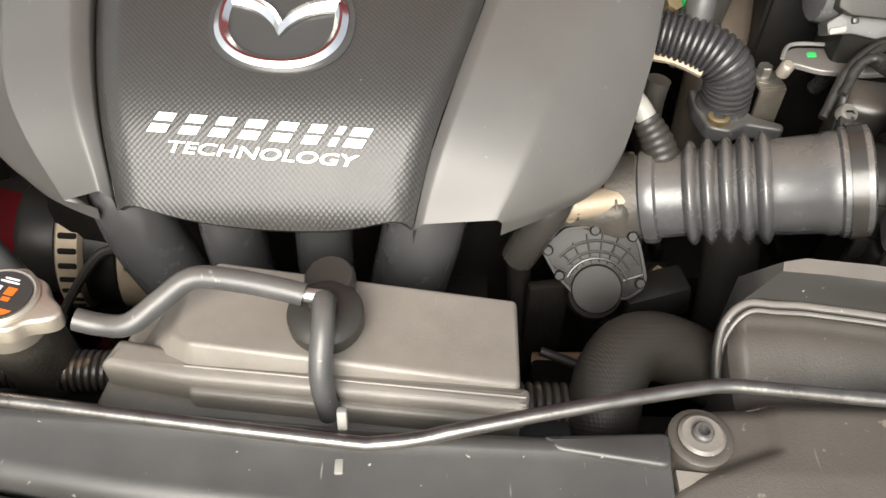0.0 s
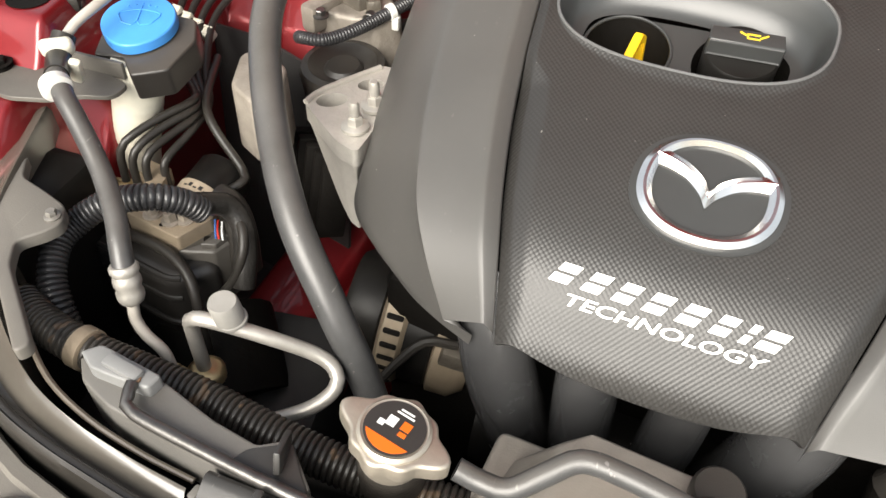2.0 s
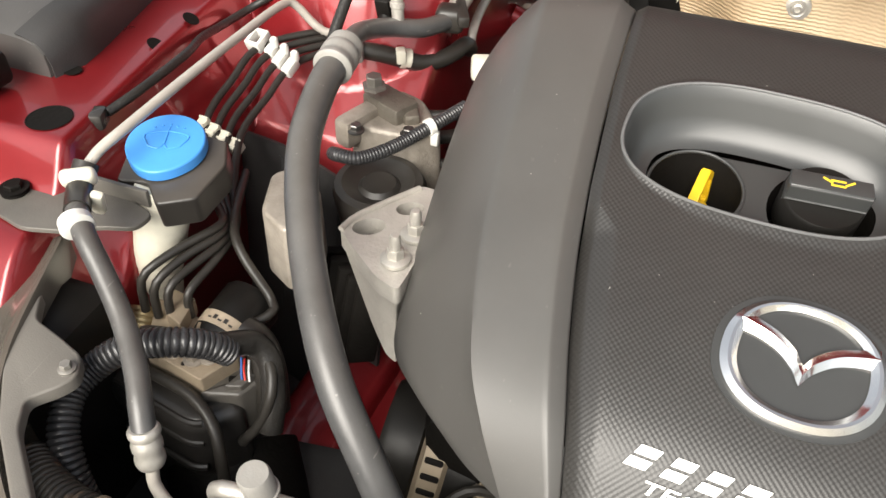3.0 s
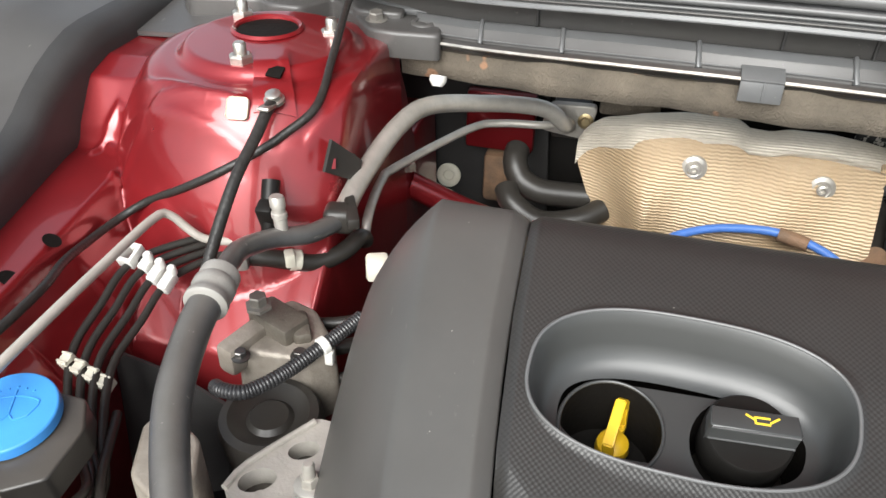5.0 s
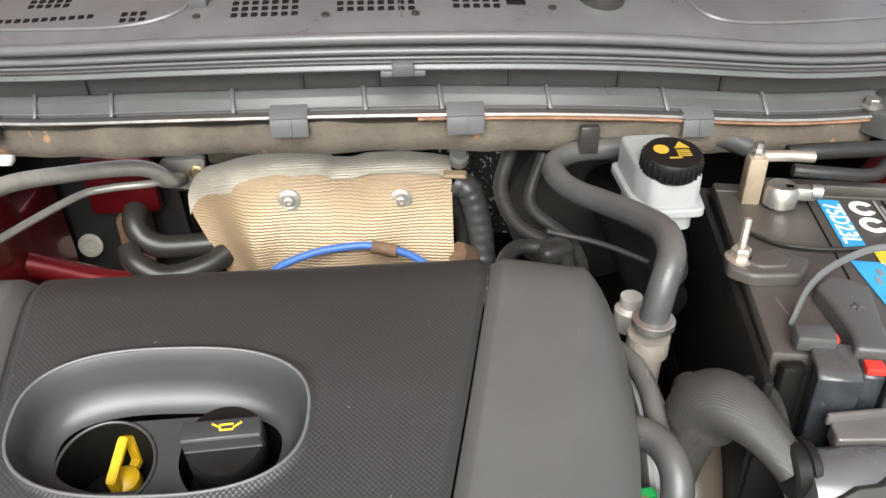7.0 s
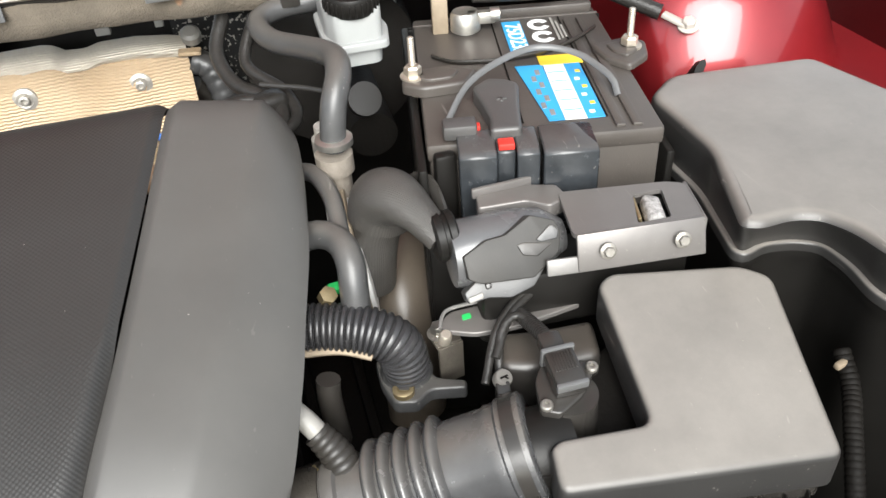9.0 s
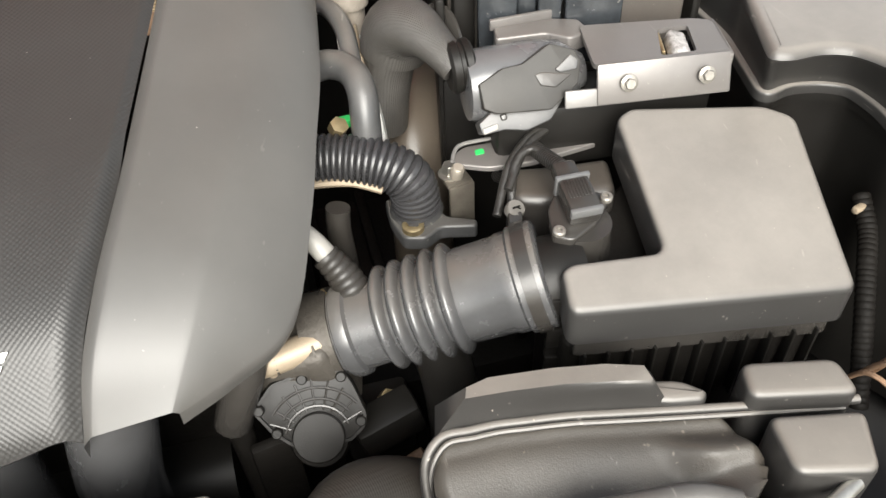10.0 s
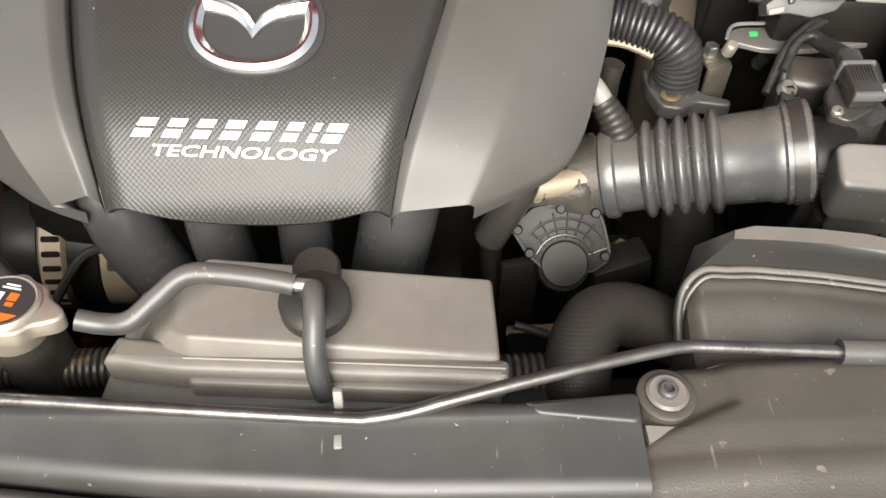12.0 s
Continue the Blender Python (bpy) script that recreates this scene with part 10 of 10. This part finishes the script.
# parts on the engine's right end, below the cover's flank
hd = thing("engine_end_parts", (0.225, 0.62, 0.80), "cast water outlet and pipes on the engine's end", "engine part")
plate_e = part("plate", lathe(B(), [(0.030, -0.020), (0.066, -0.018), (0.070, -0.014), (0.070, -0.002), (0.067, 0.0), (0.062, 0.001), (0.058, 0.006), (0.040, 0.008), (0, 0.008)], (0.2465, 0.655, 0.892), (1, -0.08, 0.10), 40), "rim", hd, "pale cast end plate")
part("plate_edge", lathe(B(), [(0.0702, -0.004), (0.0712, -0.003), (0.0712, 0.001), (0.0695, 0.0022), (0.066, 0.0022)], (0.2465, 0.655, 0.892), (1, -0.08, 0.10), 40), "tancast", plate_e, "brown stained edge")
part("stud", lathe(B(), [(0.014, 0), (0.014, 0.02), (0.010, 0.024), (0.010, 0.034), (0, 0.034)], (0.240, 0.745, 0.960), (0, 0, 1), 16), "alu", hd)
part("bolt_post", lathe(B(), [(0.010, 0), (0.010, 0.014), (0.007, 0.016), (0.007, 0.026), (0, 0.026)], (0.242, 0.705, 0.955), (0, 0, 1), 6), "alu", hd)
part("hose_loop", tube(B(), [(0.205, 0.705, 0.972), (0.220, 0.690, 0.974), (0.229, 0.652, 0.970), (0.228, 0.61, 0.955)], 0.0085, 14, 0.008), "hose", hd)
part("hose_bend", tube(B(), [(0.185, 0.617, 0.955), (0.208, 0.612, 0.962), (0.224, 0.596, 0.962), (0.229, 0.574, 0.955), (0.227, 0.558, 0.930), (0.226, 0.552, 0.88)], 0.0125, 18, 0.008), "hose", hd, "grey rubber hose bend")
part("green_plug", rbox(B(), (0.014, 0.010, 0.008), pose(0.214, 0.583, 0.922, 0, 0, 5), 0.002), "green", hd, "green plastic plug")
part("small_bolt", lathe(B(), [(0.008, 0), (0.008, 0.010), (0, 0.011)], (0.203, 0.568, 0.925), (0.3, -0.4, 0.8), 6), "brass", hd)

# dark scuttle panels that close the corners beside the screen
for s_ in (-1, 1):
    cx = 0.07 + s_ * 0.86
    bm = B()
    sheet(bm, [[(cx + s_ * u, 1.02 + v, 1.045 + 0.10 * v - 0.05 * u) for u in np.linspace(-0.17, 0.18, 8)] for v in np.linspace(0, 0.55, 8)], 0.006)
    part("scuttle_panel", bm, "trim", cowl, "dark plastic panel beside the screen")
